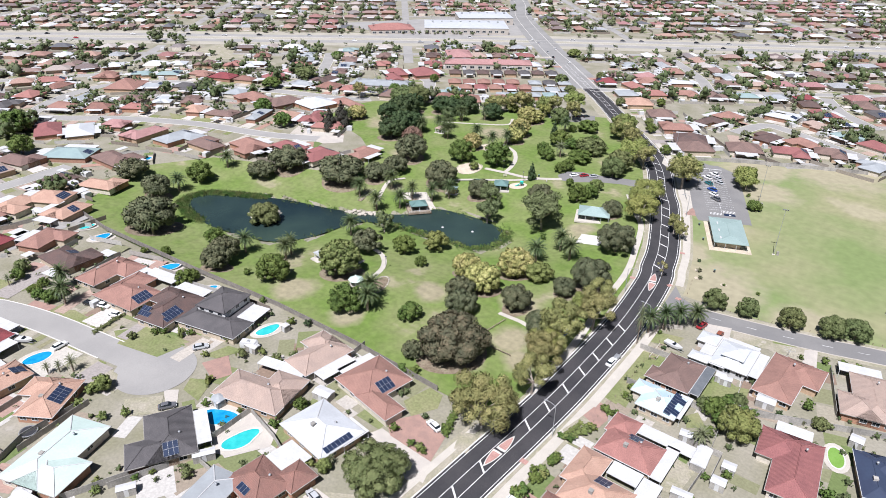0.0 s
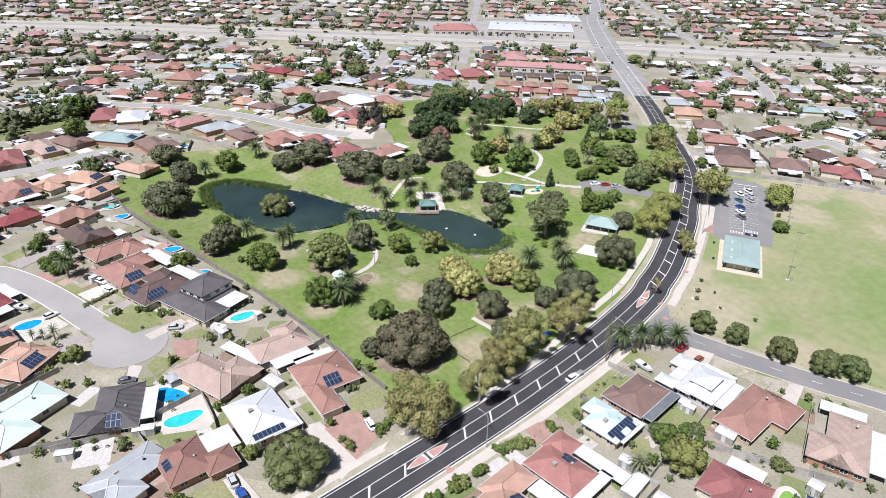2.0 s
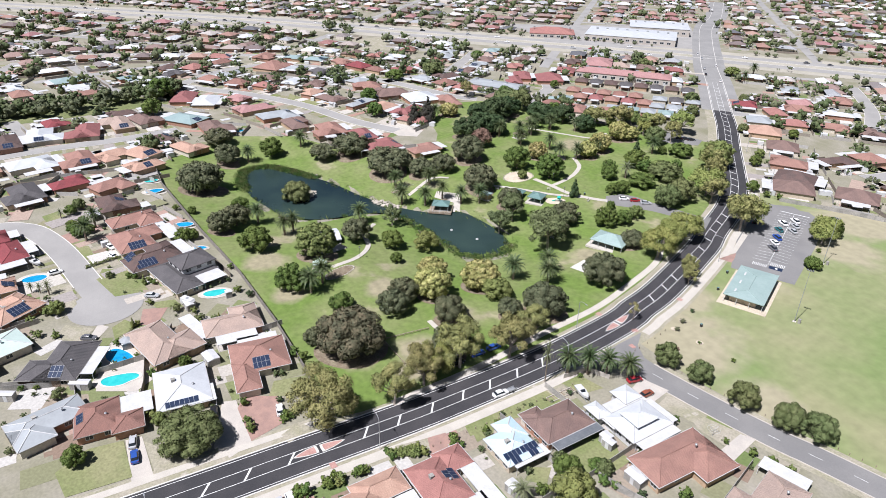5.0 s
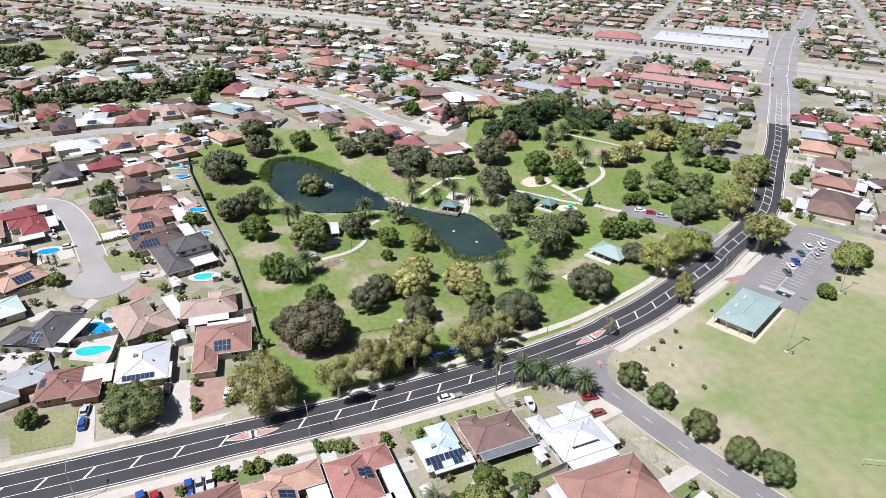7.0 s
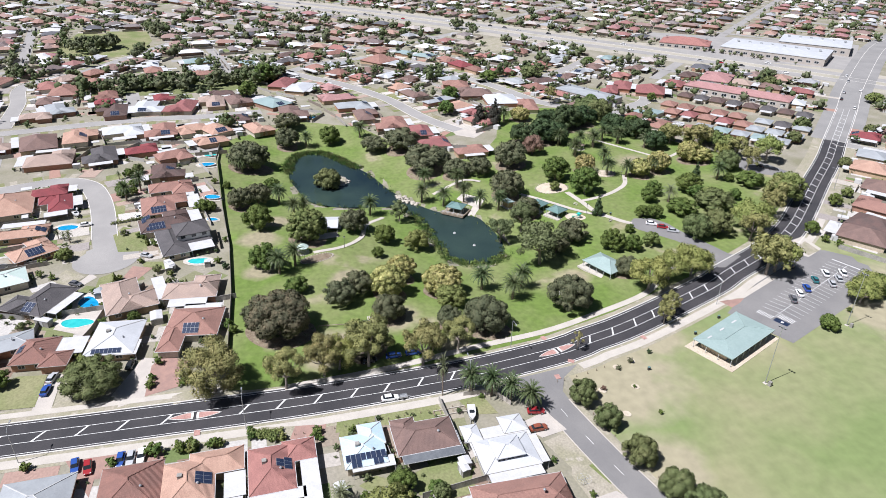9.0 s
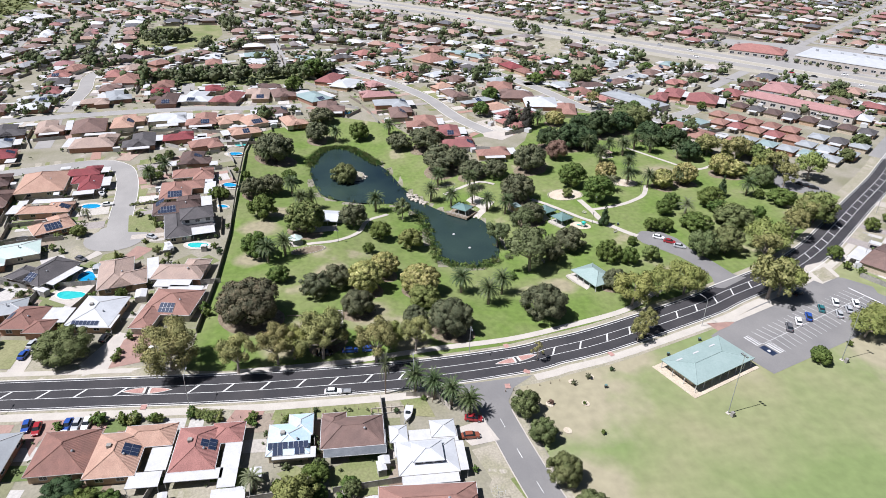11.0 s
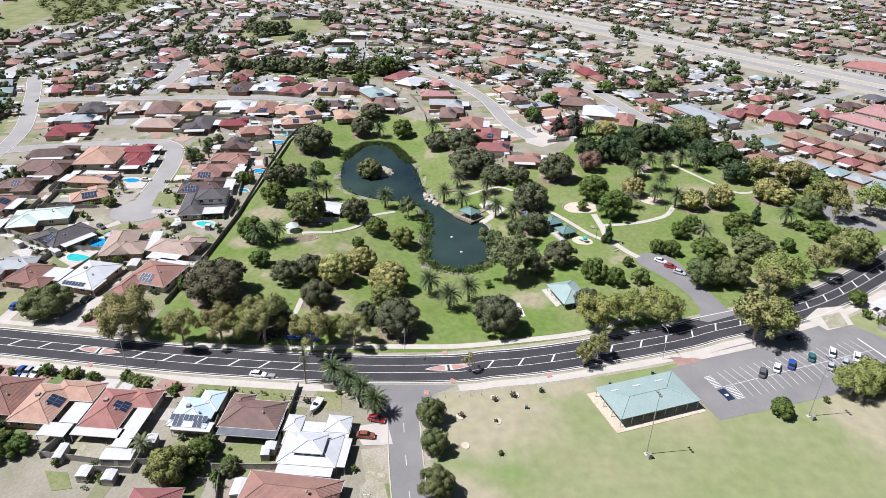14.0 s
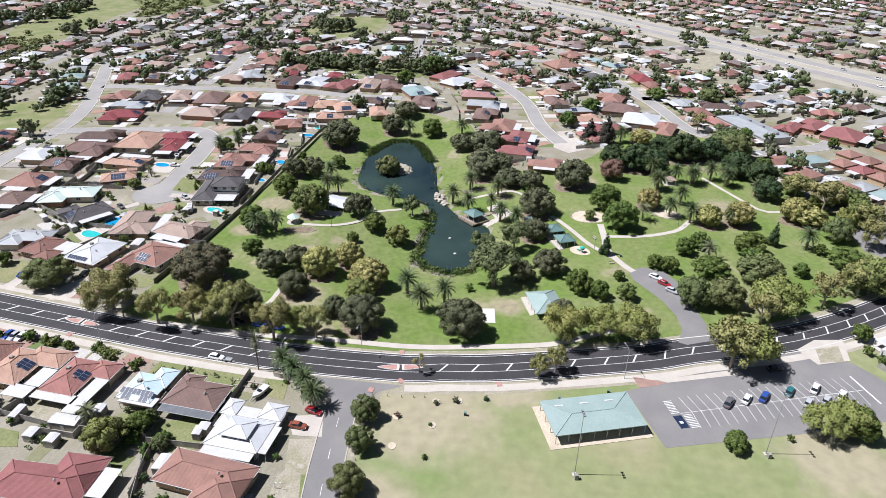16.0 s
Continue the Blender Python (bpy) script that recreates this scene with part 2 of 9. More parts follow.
ROOFS = {
    "terra": (mat("terracotta_tiles", (0.31, 0.175, 0.14), (0.265, 0.15, 0.122), **TILE), "terracotta tiled"),
    "orange": (mat("orange_clay_tiles", (0.44, 0.285, 0.215), (0.39, 0.245, 0.185), **TILE), "orange clay tiled"),
    "redtile": (mat("red_clay_tiles", (0.34, 0.165, 0.142), (0.29, 0.14, 0.122), **TILE), "red clay tiled"),
    "red": (mat("red_tiles", (0.275, 0.115, 0.108), (0.24, 0.1, 0.097), **TILE), "red tiled"),
    "maroon": (mat("maroon_tiles", (0.24, 0.06, 0.065), (0.2, 0.055, 0.06), **TILE), "maroon tiled"),
    "pink": (mat("faded_pink_roof", (0.38, 0.215, 0.205), (0.34, 0.19, 0.18), **TILE), "faded pink-red"),
    "brown": (mat("brown_tiles", (0.205, 0.135, 0.115), (0.17, 0.115, 0.1), **TILE), "brown tiled"),
    "brownred": (mat("brown_red_tiles", (0.255, 0.135, 0.108), (0.21, 0.117, 0.096), **TILE), "reddish-brown tiled"),
    "darkbrown": (mat("dark_brown_tiles", (0.13, 0.085, 0.075), (0.105, 0.075, 0.068), **TILE), "dark brown tiled"),
    "charcoal": (mat("charcoal_tiles", (0.108, 0.1, 0.102), (0.088, 0.083, 0.085), **TILE), "charcoal tiled"),
    "tan": (mat("tan_tiles", (0.385, 0.29, 0.24), (0.34, 0.26, 0.22), **TILE), "pale tan tiled"),
    "white": (mat("white_steel_roof", (0.52, 0.535, 0.55), (0.47, 0.485, 0.5), **TIN), "white sheet-metal"),
    "bluewhite": (mat("pale_blue_steel_roof", (0.43, 0.56, 0.64), (0.48, 0.6, 0.66), **TIN), "pale blue sheet-metal"),
    "palegreen": (mat("pale_green_steel_roof", (0.50, 0.60, 0.55), (0.46, 0.56, 0.51), **TIN), "pale green sheet-metal"),
    "grey": (mat("grey_steel_roof", (0.34, 0.36, 0.37), (0.3, 0.315, 0.325), **TIN), "grey sheet-metal"),
    "teal": (mat("grey_green_steel_roof", (0.27, 0.35, 0.34), (0.24, 0.31, 0.31), **TIN), "grey-green sheet-metal"),
    "navy": (mat("navy_steel_roof", (0.045, 0.06, 0.1), (0.04, 0.05, 0.085), **TIN), "navy sheet-metal"),
    "mint": (mat("mint_steel_roof", (0.265, 0.345, 0.325), (0.29, 0.37, 0.35), **TIN), "mint green sheet-metal"),
    "green": (mat("green_steel_roof", (0.12, 0.2, 0.19), (0.14, 0.225, 0.21), **TIN), "grey-green sheet-metal"),
}
FAR_ROOFS = [(0.28, 0.17, 0.14), (0.22, 0.155, 0.138), (0.33, 0.215, 0.175), (0.165, 0.13, 0.125), (0.55, 0.55, 0.55), (0.26, 0.135, 0.125), (0.29, 0.295, 0.305),
             (0.33, 0.28, 0.255), (0.24, 0.17, 0.152), (0.6, 0.6, 0.6), (0.28, 0.19, 0.165), (0.38, 0.345, 0.32), (0.2, 0.175, 0.17), (0.11, 0.11, 0.12), (0.47, 0.48, 0.49), (0.29, 0.155, 0.155)]
M_FARROOF = choices("distant_roofs", FAR_ROOFS, rough=0.8, wear=0.2)
M_FARWALL = choices("distant_walls", [(0.45, 0.38, 0.3), (0.36, 0.22, 0.15), (0.55, 0.5, 0.43), (0.3, 0.2, 0.15)], rough=0.9)


# ---- building helpers ----
def part(name, bm, material, parent=None, label=""):
    """Links a bmesh as one mesh object under a thing or a part."""
    me = bpy.data.meshes.new(name)
    bm.to_mesh(me)
    bm.free()
    me.materials.append(material)
    ob = new(name, me)
    if parent:
        ob.parent = parent
    if label:
        ob["label"] = label
    return ob


def again(name, like, parent, m=None):
    """Another object on the mesh of one that is already there."""
    ob = new(name, like.data)
    ob.parent = parent
    ob.matrix_basis = m if m is not None else like.matrix_basis.copy()
    return ob


def sheet_mesh(name, verts, faces, material, kind="structure", label="", category="", smooth=False):
    me = bpy.data.meshes.new(name)
    me.from_pydata(verts, [], faces)
    me.materials.append(material)
    if smooth:
        me.shade_smooth()
    return tagged(new(name, me), label, category, "", kind)


def box(bm, x0, y0, z0, x1, y1, z1):
    v = [bm.verts.new((x, y, z)) for z in (z0, z1) for x, y in ((x0, y0), (x1, y0), (x1, y1), (x0, y1))]
    for f in ((3, 2, 1, 0), (4, 5, 6, 7), (0, 1, 5, 4), (1, 2, 6, 5), (2, 3, 7, 6), (3, 0, 4, 7)):
        bm.faces.new([v[i] for i in f])


def boxes(*rows):
    bm = bmesh.new()
    for r in rows:
        box(bm, *r)
    return bm


def rod(bm, a, b, r0, r1=None, sides=8):
    a, b = Vector(a), Vector(b)
    m = (b - a).to_track_quat("Z", "Y").to_matrix()
    rings = []
    for c, r in ((a, r0), (b, r0 if r1 is None else r1)):
        rings.append([bm.verts.new(c + m @ Vector((r * math.cos(k * math.tau / sides), r * math.sin(k * math.tau / sides), 0))) for k in range(sides)])
    for k in range(sides):
        bm.faces.new((rings[0][k], rings[0][(k + 1) % sides], rings[1][(k + 1) % sides], rings[1][k]))
    bm.faces.new(rings[1])
    bm.faces.new(rings[0][::-1])


def thing(name, x, y, z=0.0, turn=0.0, label="", category="", group="", kind=""):
    ob = new(name)
    ob.matrix_basis = pose(x, y, z, 0, 0, turn)
    ob.empty_display_size = 0.3
    return tagged(ob, label, category, group, kind)


def inside(p, poly):
    x, y = p[0], p[1]
    c = False
    for i in range(len(poly)):
        (x1, y1), (x2, y2) = poly[i], poly[i - 1]
        if (y1 > y) != (y2 > y) and x < (x2 - x1) * (y - y1) / (y2 - y1) + x1:
            c = not c
    return c


def away(p, line, closed=False):
    """The distance of a place from a line of points."""
    a = np.array(line, float)
    b = np.roll(a, -1, 0)
    if not closed:
        a, b = a[:-1], b[:-1]
    u = b - a
    q = np.array((p[0], p[1])) - a
    s = np.clip((q * u).sum(1) / np.maximum((u * u).sum(1), 1e-9), 0, 1)
    return float(np.sqrt(((q - u * s[:, None]) ** 2).sum(1)).min())


def curve(points, step=3.0, closed=False):
    """A smooth line through points, sampled about every step metres."""
    pts = [Vector(p) for p in points]
    out = []
    n = len(pts)
    for i in range(n if closed else n - 1):
        p1, p2 = pts[i], pts[(i + 1) % n]
        p0 = pts[i - 1] if closed or i else p1 * 2 - p2
        p3 = pts[(i + 2) % n] if closed or i < n - 2 else p2 * 2 - p1
        k = max(1, round((p2 - p1).length / step))
        for j in range(k):
            t = j / k
            q = 0.5 * (2 * p1 + (p2 - p0) * t + (2 * p0 - 5 * p1 + 4 * p2 - p3) * t * t + (3 * p1 - p0 - 3 * p2 + p3) * t ** 3)
            out.append((q.x, q.y))
    if not closed:
        out.append((pts[-1].x, pts[-1].y))
    return out


def beside(line, off):
    """A line of points moved sideways to its left by off metres."""
    a = np.array(line, float)
    d = np.gradient(a, axis=0)
    d /= np.maximum(np.linalg.norm(d, axis=1)[:, None], 1e-9)
    return [tuple(p) for p in a + np.stack((-d[:, 1], d[:, 0]), 1) * off]


# ---- the plan ----
LAKE = curve([(-194, 132), (-208, 128), (-226, 125), (-242, 127), (-252, 132), (-252, 143), (-239, 152), (-220, 162), (-200, 168), (-186, 174),
              (-173, 183), (-167, 191), (-163, 199), (-145, 202), (-131, 200), (-125, 194), (-126, 184), (-131, 178), (-141, 177),
              (-158, 175), (-169, 173), (-179, 168), (-182, 158), (-184, 146), (-188, 138)], 2.5, True)
WATER = -4.3


def height(x, y):
    """The lie of the land: flat, but for the park's hollow round the lake."""
    if not (-310 < x < -70 and 70 < y < 260):
        return 0.0
    d = away((x, y), LAKE, True)
    if inside((x, y), LAKE):
        return -4.4 - min(1.6, 0.9 * d)
    d = min(1.0, d / 45)
    return -4.2 * (1 - d * d * (3 - 2 * d))


MAIN = curve([(-66, -60), (-62.5, 20), (-61, 67), (-60.5, 90), (-60, 110), (-60, 131), (-61.5, 165), (-65.5, 194.6), (-68.2, 203.3), (-73.1, 220.4), (-87.2, 255.8),
              (-94.3, 269.3), (-107.3, 296.1), (-121.2, 316.7), (-138.4, 336.9), (-158.5, 359.7), (-184.3, 389.7), (-207.7, 414.5), (-259.6, 470.1),
              (-311, 524.3), (-420, 650), (-475, 731), (-560, 840)], 4)
SIDE = curve([(-55.2, 182.8), (-45, 184), (-26, 188), (-10, 192.3), (2.6, 196.5), (60, 213), (150, 238)], 4)
CUL = curve([(-149, 61), (-165, 57.5), (-189, 52.5), (-206, 47.5), (-219, 41), (-225.5, 29), (-220, 10), (-208, -24), (-201, -40)], 4)
HIGHWAY = [(-1000, -125), (-719, 185), (-619, 285), (-500, 388), (-433, 449), (-337, 528), (-247, 594), (-137, 675), (100, 850)]
STREETS = [
    curve([(-130, -24), (-164, -31.5), (-225, -45), (-294, -85), (-331, -109), (-347, -114), (-396, -108), (-480, -90)], 6),
    curve([(-285, -76), (-301, -13), (-313, 45), (-314, 86), (-318, 114)], 6),
    curve([(-418, 131), (-395, 148), (-372, 168), (-333, 190), (-290, 204), (-263, 218)], 6),
    curve([(-414, 132), (-440, 160), (-452, 195), (-440, 220), (-424, 235), (-386, 251), (-353, 267), (-310, 283), (-299, 293)], 6),
    curve([(-365, 260), (-373, 310), (-395, 341), (-425, 372)], 6),
    curve([(-534, 42), (-538, 94), (-517, 150), (-478, 222)], 6),
    curve([(-309, -18), (-356, -24), (-403, -32), (-446, 0), (-534, 42)], 6),
    curve([(-277, 314), (-290, 338), (-301, 353), (-321, 363)], 6),
    curve([(-205, 412), (-172.6, 439.7), (-145, 461), (-94, 499), (-48, 533), (60, 600)], 6),
    curve([(-207, 550), (-166, 502), (-143.6, 465)], 6),
    curve([(-99, 381), (-91, 407), (-78, 406), (-20, 380), (60, 390)], 6),
    curve([(-78, 500), (-63, 469), (-39, 442)], 6),
]
PARK = [(-68, 104), (-84.8, 103.6), (-115, 103.6), (-148, 102), (-187.7, 97.5), (-239.7, 93), (-265.4, 94), (-275, 103), (-284, 121), (-297, 129.7), (-280, 166), (-246, 183),
        (-231, 189), (-218, 205), (-222, 218), (-248, 235), (-292, 250), (-297, 275), (-294, 292), (-263, 314), (-235, 320), (-213, 332), (-197, 345),
        (-167, 358), (-145, 332), (-128, 312), (-114.5, 293), (-101, 266), (-94, 252.5), (-80.5, 218.5), (-75.5, 202), (-72, 190), (-67.5, 158), (-66.5, 131), (-67, 110)]
FIELD = [(-58, 191.5), (-36, 192.3), (-6, 198), (1.8, 201.5), (60, 219), (150, 244), (170, 430), (-22, 362), (-78, 336), (-95, 331), (-112, 320), (-100, 296), (-87, 269), (-80, 254), (-66, 219), (-62, 206)]
LOT = [(-72, 252.5), (-53.8, 261.7), (-67.4, 294.1), (-78, 316), (-88, 321), (-103, 312), (-100, 300), (-91, 281)]
VILLAGE = [(-330, 385), (-270, 440), (-195, 385), (-205, 352), (-240, 345), (-285, 345)]
GOLF = [(-330, -215), (-433, -285), (-600, -340), (-800, -400), (-800, -300), (-516, -243), (-404, -209)]
RESERVE = [(-500, -45), (-599, -40), (-592, 16), (-545, 26), (-478, 22)]
BUSH = [(-545, -190), (-637, -195), (-696, -192), (-780, -220), (-720, -330), (-625, -312), (-548, -237), (-511, -223)]
GROVE = [(-366, 8), (-392, 8), (-398, 60), (-408, 130), (-372, 122), (-366, 60)]
SOUTHGREEN = [(-184.3, -55.4), (-191.7, -46.4), (-218.6, -52.5), (-241.4, -59.0), (-261.7, -74.2), (-248.9, -81.2), (-242.5, -93.3), (-235.7, -106.3), (-190.7, -141.3), (-149.3, -85.4)]
VACANT = [(-513, 290), (-520, 332), (-459, 318), (-469, 285)]
MALL = [(-530, 480), (-440, 650), (-350, 560), (-430, 460)]


# ---- ground ----
def axis(lo, hi, fine_lo, fine_hi, step):
    outer = [-5000, -2500, -1400, -900, -600]
    return sorted(set([v for v in outer if v < fine_lo] + list(np.arange(fine_lo, fine_hi + 0.1, step)) + [v for v in (400, 600, 1000, 1800, 3000, 5000) if v > fine_hi]))


xs, ys = axis(0, 0, -312, -68, 4.0), axis(0, 0, 68, 264, 4.0)
gv = [(x, y, height(x, y)) for y in ys for x in xs]
gf = [(j * len(xs) + i, j * len(xs) + i + 1, (j + 1) * len(xs) + i + 1, (j + 1) * len(xs) + i) for j in range(len(ys) - 1) for i in range(len(xs) - 1)]
sheet_mesh("ground", gv, gf, M_LOTS, label="sandy suburban ground with patches of dry lawn and paving", category="ground", smooth=True)

from mathutils import geometry


def sheet(name, outline, material, lift, step=0.0, label="", category="ground", hole=None):
    """A flat or land-hugging sheet with the given outline."""
    pts = [Vector(p) for p in outline]
    n = len(pts)
    if step:
        x0, x1 = min(p.x for p in pts), max(p.x for p in pts)
        y0, y1 = min(p.y for p in pts), max(p.y for p in pts)
        pts += [Vector((x, y)) for x in np.arange(x0, x1, step) for y in np.arange(y0, y1, step) if inside((x, y), outline)]
    v, _, f, *_ = geometry.delaunay_2d_cdt(pts, [], [list(range(n))], 1, 0.01)
    if hole:
        f = [k for k in f if not all(inside(v[i], hole) for i in k)]
    return sheet_mesh(name, [(p.x, p.y, height(p.x, p.y) + lift) for p in v], [list(k) for k in f], material, label=label, category=category, smooth=bool(step))


def ribbon(name, line, width, material, lift, label="", category="road", off=0.0, thick=0.0, kind="structure"):
    """A strip of the given width along a line, on the land."""
    a, b = beside(line, off + width / 2), beside(line, off - width / 2)
    v, f = [], []
    for p, q in zip(a, b):
        h = max(height(*p), height(*q)) + lift
        v += [(*p, h), (*q, h)]
        if thick:
            v += [(*p, h - thick), (*q, h - thick)]
    k = 4 if thick else 2
    for i in range(len(line) - 1):
        o = i * k
        f.append((o, o + 1, o + k + 1, o + k))
        if thick:
            f += [(o, o + k, o + k + 2, o + 2), (o + 1, o + 3, o + k + 3, o + k + 1)]
    return sheet_mesh(name, v, f, material, kind, label, category)


def disc(cx, cy, rx, ry=None, turn=0.0, n=28, wob=0.0, seed=0):
    out = []
    for k in range(n):
        a = k * math.tau / n
        r = 1 + wob * math.sin(2 * a + seed) + wob * 0.6 * math.sin(3 * a + 2 * seed)
        x, y = rx * r * math.cos(a), (ry or rx) * r * math.sin(a)
        t = radians(turn)
        out.append((cx + x * math.cos(t) - y * math.sin(t), cy + x * math.sin(t) + y * math.cos(t)))
    return out


sheet("park_lawn", PARK, M_LAWN, 0.1, 4.0, "green watered park lawn with worn dry patches", "lawn")
sheet("lake", LAKE, M_WATER, 0.0, 0.0, "still dark lake water with a greenish tint", "lake").location.z = WATER + 0.0
for v in bpy.data.objects["lake"].data.vertices:
    v.co.z = 0.0
sheet("sports_field", FIELD, M_FIELD, 0.04, 0.0, "wide sports field of patchy sun-dried grass", "field")
sheet("golf_course", GOLF, M_GREEN, 0.04, 0.0, "green fairway", "grass")
sheet("reserve_lawn", RESERVE, M_GREEN, 0.04, 0.0, "green neighbourhood reserve", "grass")
sheet("corner_reserve", SOUTHGREEN, M_GREEN, 0.04, 0.0, "green corner reserve", "grass")
sheet("bushland", BUSH, M_SCRUB, 0.045, 0.0, "olive scrubby bushland floor", "bushland")
sheet("grove_floor", GROVE, M_SCRUB, 0.045, 0.0, "shaded leaf-strewn grass under the grove", "grass")
sheet("vacant_land", VACANT, M_DRY, 0.04, 0.0, "bare sandy vacant land", "ground")

# ---- roads ----
ribbon("verge", MAIN, 21, M_DRY, 0.06, "sandy verge with dry grass", "verge")
ribbon("main_road", MAIN, 11.4, M_ROAD, 0.09, "freshly laid dark asphalt road", "road")
for s in (1, -1):
    ribbon("kerb", MAIN, 0.35, M_KERB, 0.2, "pale concrete kerb", "kerb", off=5.85 * s, thick=0.2)
ribbon("footpath", [p for p in MAIN if p[1] < 104], 1.9, M_PATH, 0.102, "pale concrete footpath beside the road", "footpath", off=8.6)
for fp in ([p for p in MAIN if p[1] < 174], [p for p in MAIN if 194 < p[1] < 330]):
    ribbon("footpath", fp, 2.6, M_PATH, 0.10, "pale concrete footpath beside the road", "footpath", off=-8.2)
sheet("junction", [(-55.8, 172), (-52.6, 177.5), (-47.5, 179.8), (-42, 180.6), (-42, 188.3), (-49, 187.6), (-54.2, 190.2), (-58.5, 196)], M_OLDROAD, 0.088, 0, "worn asphalt mouth of the side road", "road")
ribbon("shoulder", SIDE[3:], 11.4, M_DRY, 0.066, "sandy gravel shoulder of the side road", "verge")
ribbon("side_road", SIDE, 7.6, M_OLDROAD, 0.095, "worn grey asphalt side road", "road")
for s in (1, -1):
    ribbon("kerb", SIDE[3:], 0.25, M_PAVE, 0.2, "pale concrete kerb", "kerb", off=3.9 * s, thick=0.2)
ribbon("cul_de_sac", CUL, 8.4, M_STREET, 0.095, "faded grey suburban street ending in a turning circle", "road")
sheet("turning_circle", disc(-148, 61, 10.6, n=40), M_STREET, 0.1, 0, "faded grey asphalt turning circle", "road")
for s in (1, -1):
    ribbon("kerb", CUL[4:], 0.3, M_KERB, 0.18, "pale concrete kerb", "kerb", off=4.3 * s, thick=0.18)
for s in STREETS:
    ribbon("street", s, 8.0, M_STREET, 0.08, "faded grey suburban street", "road")
    for k in (1, -1):
        ribbon("kerb", s, 0.3, M_KERB, 0.16, "pale concrete kerb", "kerb", off=4.15 * k, thick=0.16)
hwy = curve(HIGHWAY, 15)
ribbon("highway_reserve", hwy, 62, M_PALE, 0.05, "dry sandy highway reserve", "verge")
for s in (-1, 1):
    ribbon("highway", hwy, 12.5, M_STREET, 0.1, "grey dual carriageway highway", "road", off=12 * s)
    ribbon("kerb", hwy, 0.4, M_KERB, 0.2, "pale concrete kerb", "kerb", off=5.6 * s, thick=0.15)
far_main = [p for p in MAIN if p[0] < -205]
ribbon("wide_road", far_main, 24, M_HIGHROAD, 0.11, "wide faded road leading to the intersection", "road")
sheet("car_park", LOT, M_OLDROAD, 0.08, 0, "grey asphalt car park with white bay lines", "car park")
sheet("park_driveway", [(-140.5, 257.5), (-136.3, 252.8), (-131.0, 254.2), (-126.5, 258.0), (-119.5, 263.6), (-111.5, 267.4), (-104.8, 268.6), (-98.0, 267.0), (-97.4, 269.5), (-103.6, 280.4), (-106.2, 277.0), (-115.0, 274.2), (-126.3, 270.0), (-133.5, 268.6), (-139.2, 264.8)], M_OLDROAD, 0.134, 0, "asphalt driveway and parking bays in the park", "road")
sheet("park_corner_parking", [(-197.3, 340.7), (-190.9, 351.5), (-173.5, 356.6), (-168.9, 347.8), (-175.8, 337.4), (-192.1, 334.9)], M_OLDROAD, 0.13, 0, "small asphalt parking bay at the park corner", "car park")
for line, w in (([(-138, 130.6), (-141, 141), (-149, 149), (-161, 152.6), (-169, 160.7)], 1.8),
                ([(-161, 244.6), (-162.5, 251), (-166, 260), (-170.5, 267), (-175, 271.8), (-184.5, 276.5)], 2.0),
                ([(-171, 241.8), (-158.5, 244), (-150.8, 244.9), (-144.4, 248), (-138.6, 252.2), (-136.4, 254.4)], 2.5),
                ([(-176, 222.3), (-170, 227.2), (-163, 232), (-158, 235.2), (-152.5, 239), (-144.6, 247)], 2.0),
                ([(-192.4, 209), (-195.8, 202.7), (-193.7, 196.4), (-188, 186)], 1.8),
                ([(-66, 118), (-68, 145), (-72, 170), (-75, 193), (-80, 211), (-87, 231.4), (-95, 243), (-105, 258)], 2.2),
                ([(-234, 285), (-217, 296), (-204, 305), (-203, 311), (-207, 318)], 1.8)):
    ribbon("park_path", curve(line, 3), w, M_PATH, 0.154 + 0.002 * w + 0.0001 * abs(line[0][0]), "winding pale concrete park path", "path")
sheet("sand_circle", disc(-177, 237.3, 7, 5.2, 90, wob=0.08), M_SAND, 0.15, 3, "pale sand play circle", "sand")

# painted road marks
def strip_mark(line, off, width, name, label):
    ribbon(name, line, width, M_PAINT, 0.122, label, "road marking", off=off)


near = [p for p in MAIN if p[0] > -262]
for off in (1.55, -1.55, 5.1, -5.1):
    strip_mark(near, off, 0.16, "lane_line", "white painted lane line")
bm = bmesh.new()
cut = curve(near, 1.0)
for k in range(30, len(cut) - 8, 9):
    a, b = Vector(cut[k]), Vector(cut[k + 1])
    d = (b - a).normalized()
    s = Vector((-d.y, d.x))
    if (a - Vector((-62, 180))).length < 11 or (a - Vector((-60.3, 96.5))).length < 6.5 or (a - Vector((-65.5, 193))).length < 6.5:
        continue
    p, q = a + s * 1.45 + d * 1.1, a - s * 1.45 - d * 1.1
    w = d * 0.28
    bm.faces.new([bm.verts.new((v.x, v.y, 0.126)) for v in (p + w, p - w, q - w, q + w)])
part("median_bars", bm, M_PAINT)
tagged(bpy.data.objects["median_bars"], "white painted diagonal bars in the median", "road marking", "", "structure")


# ---- houses ----
TAKEN = []


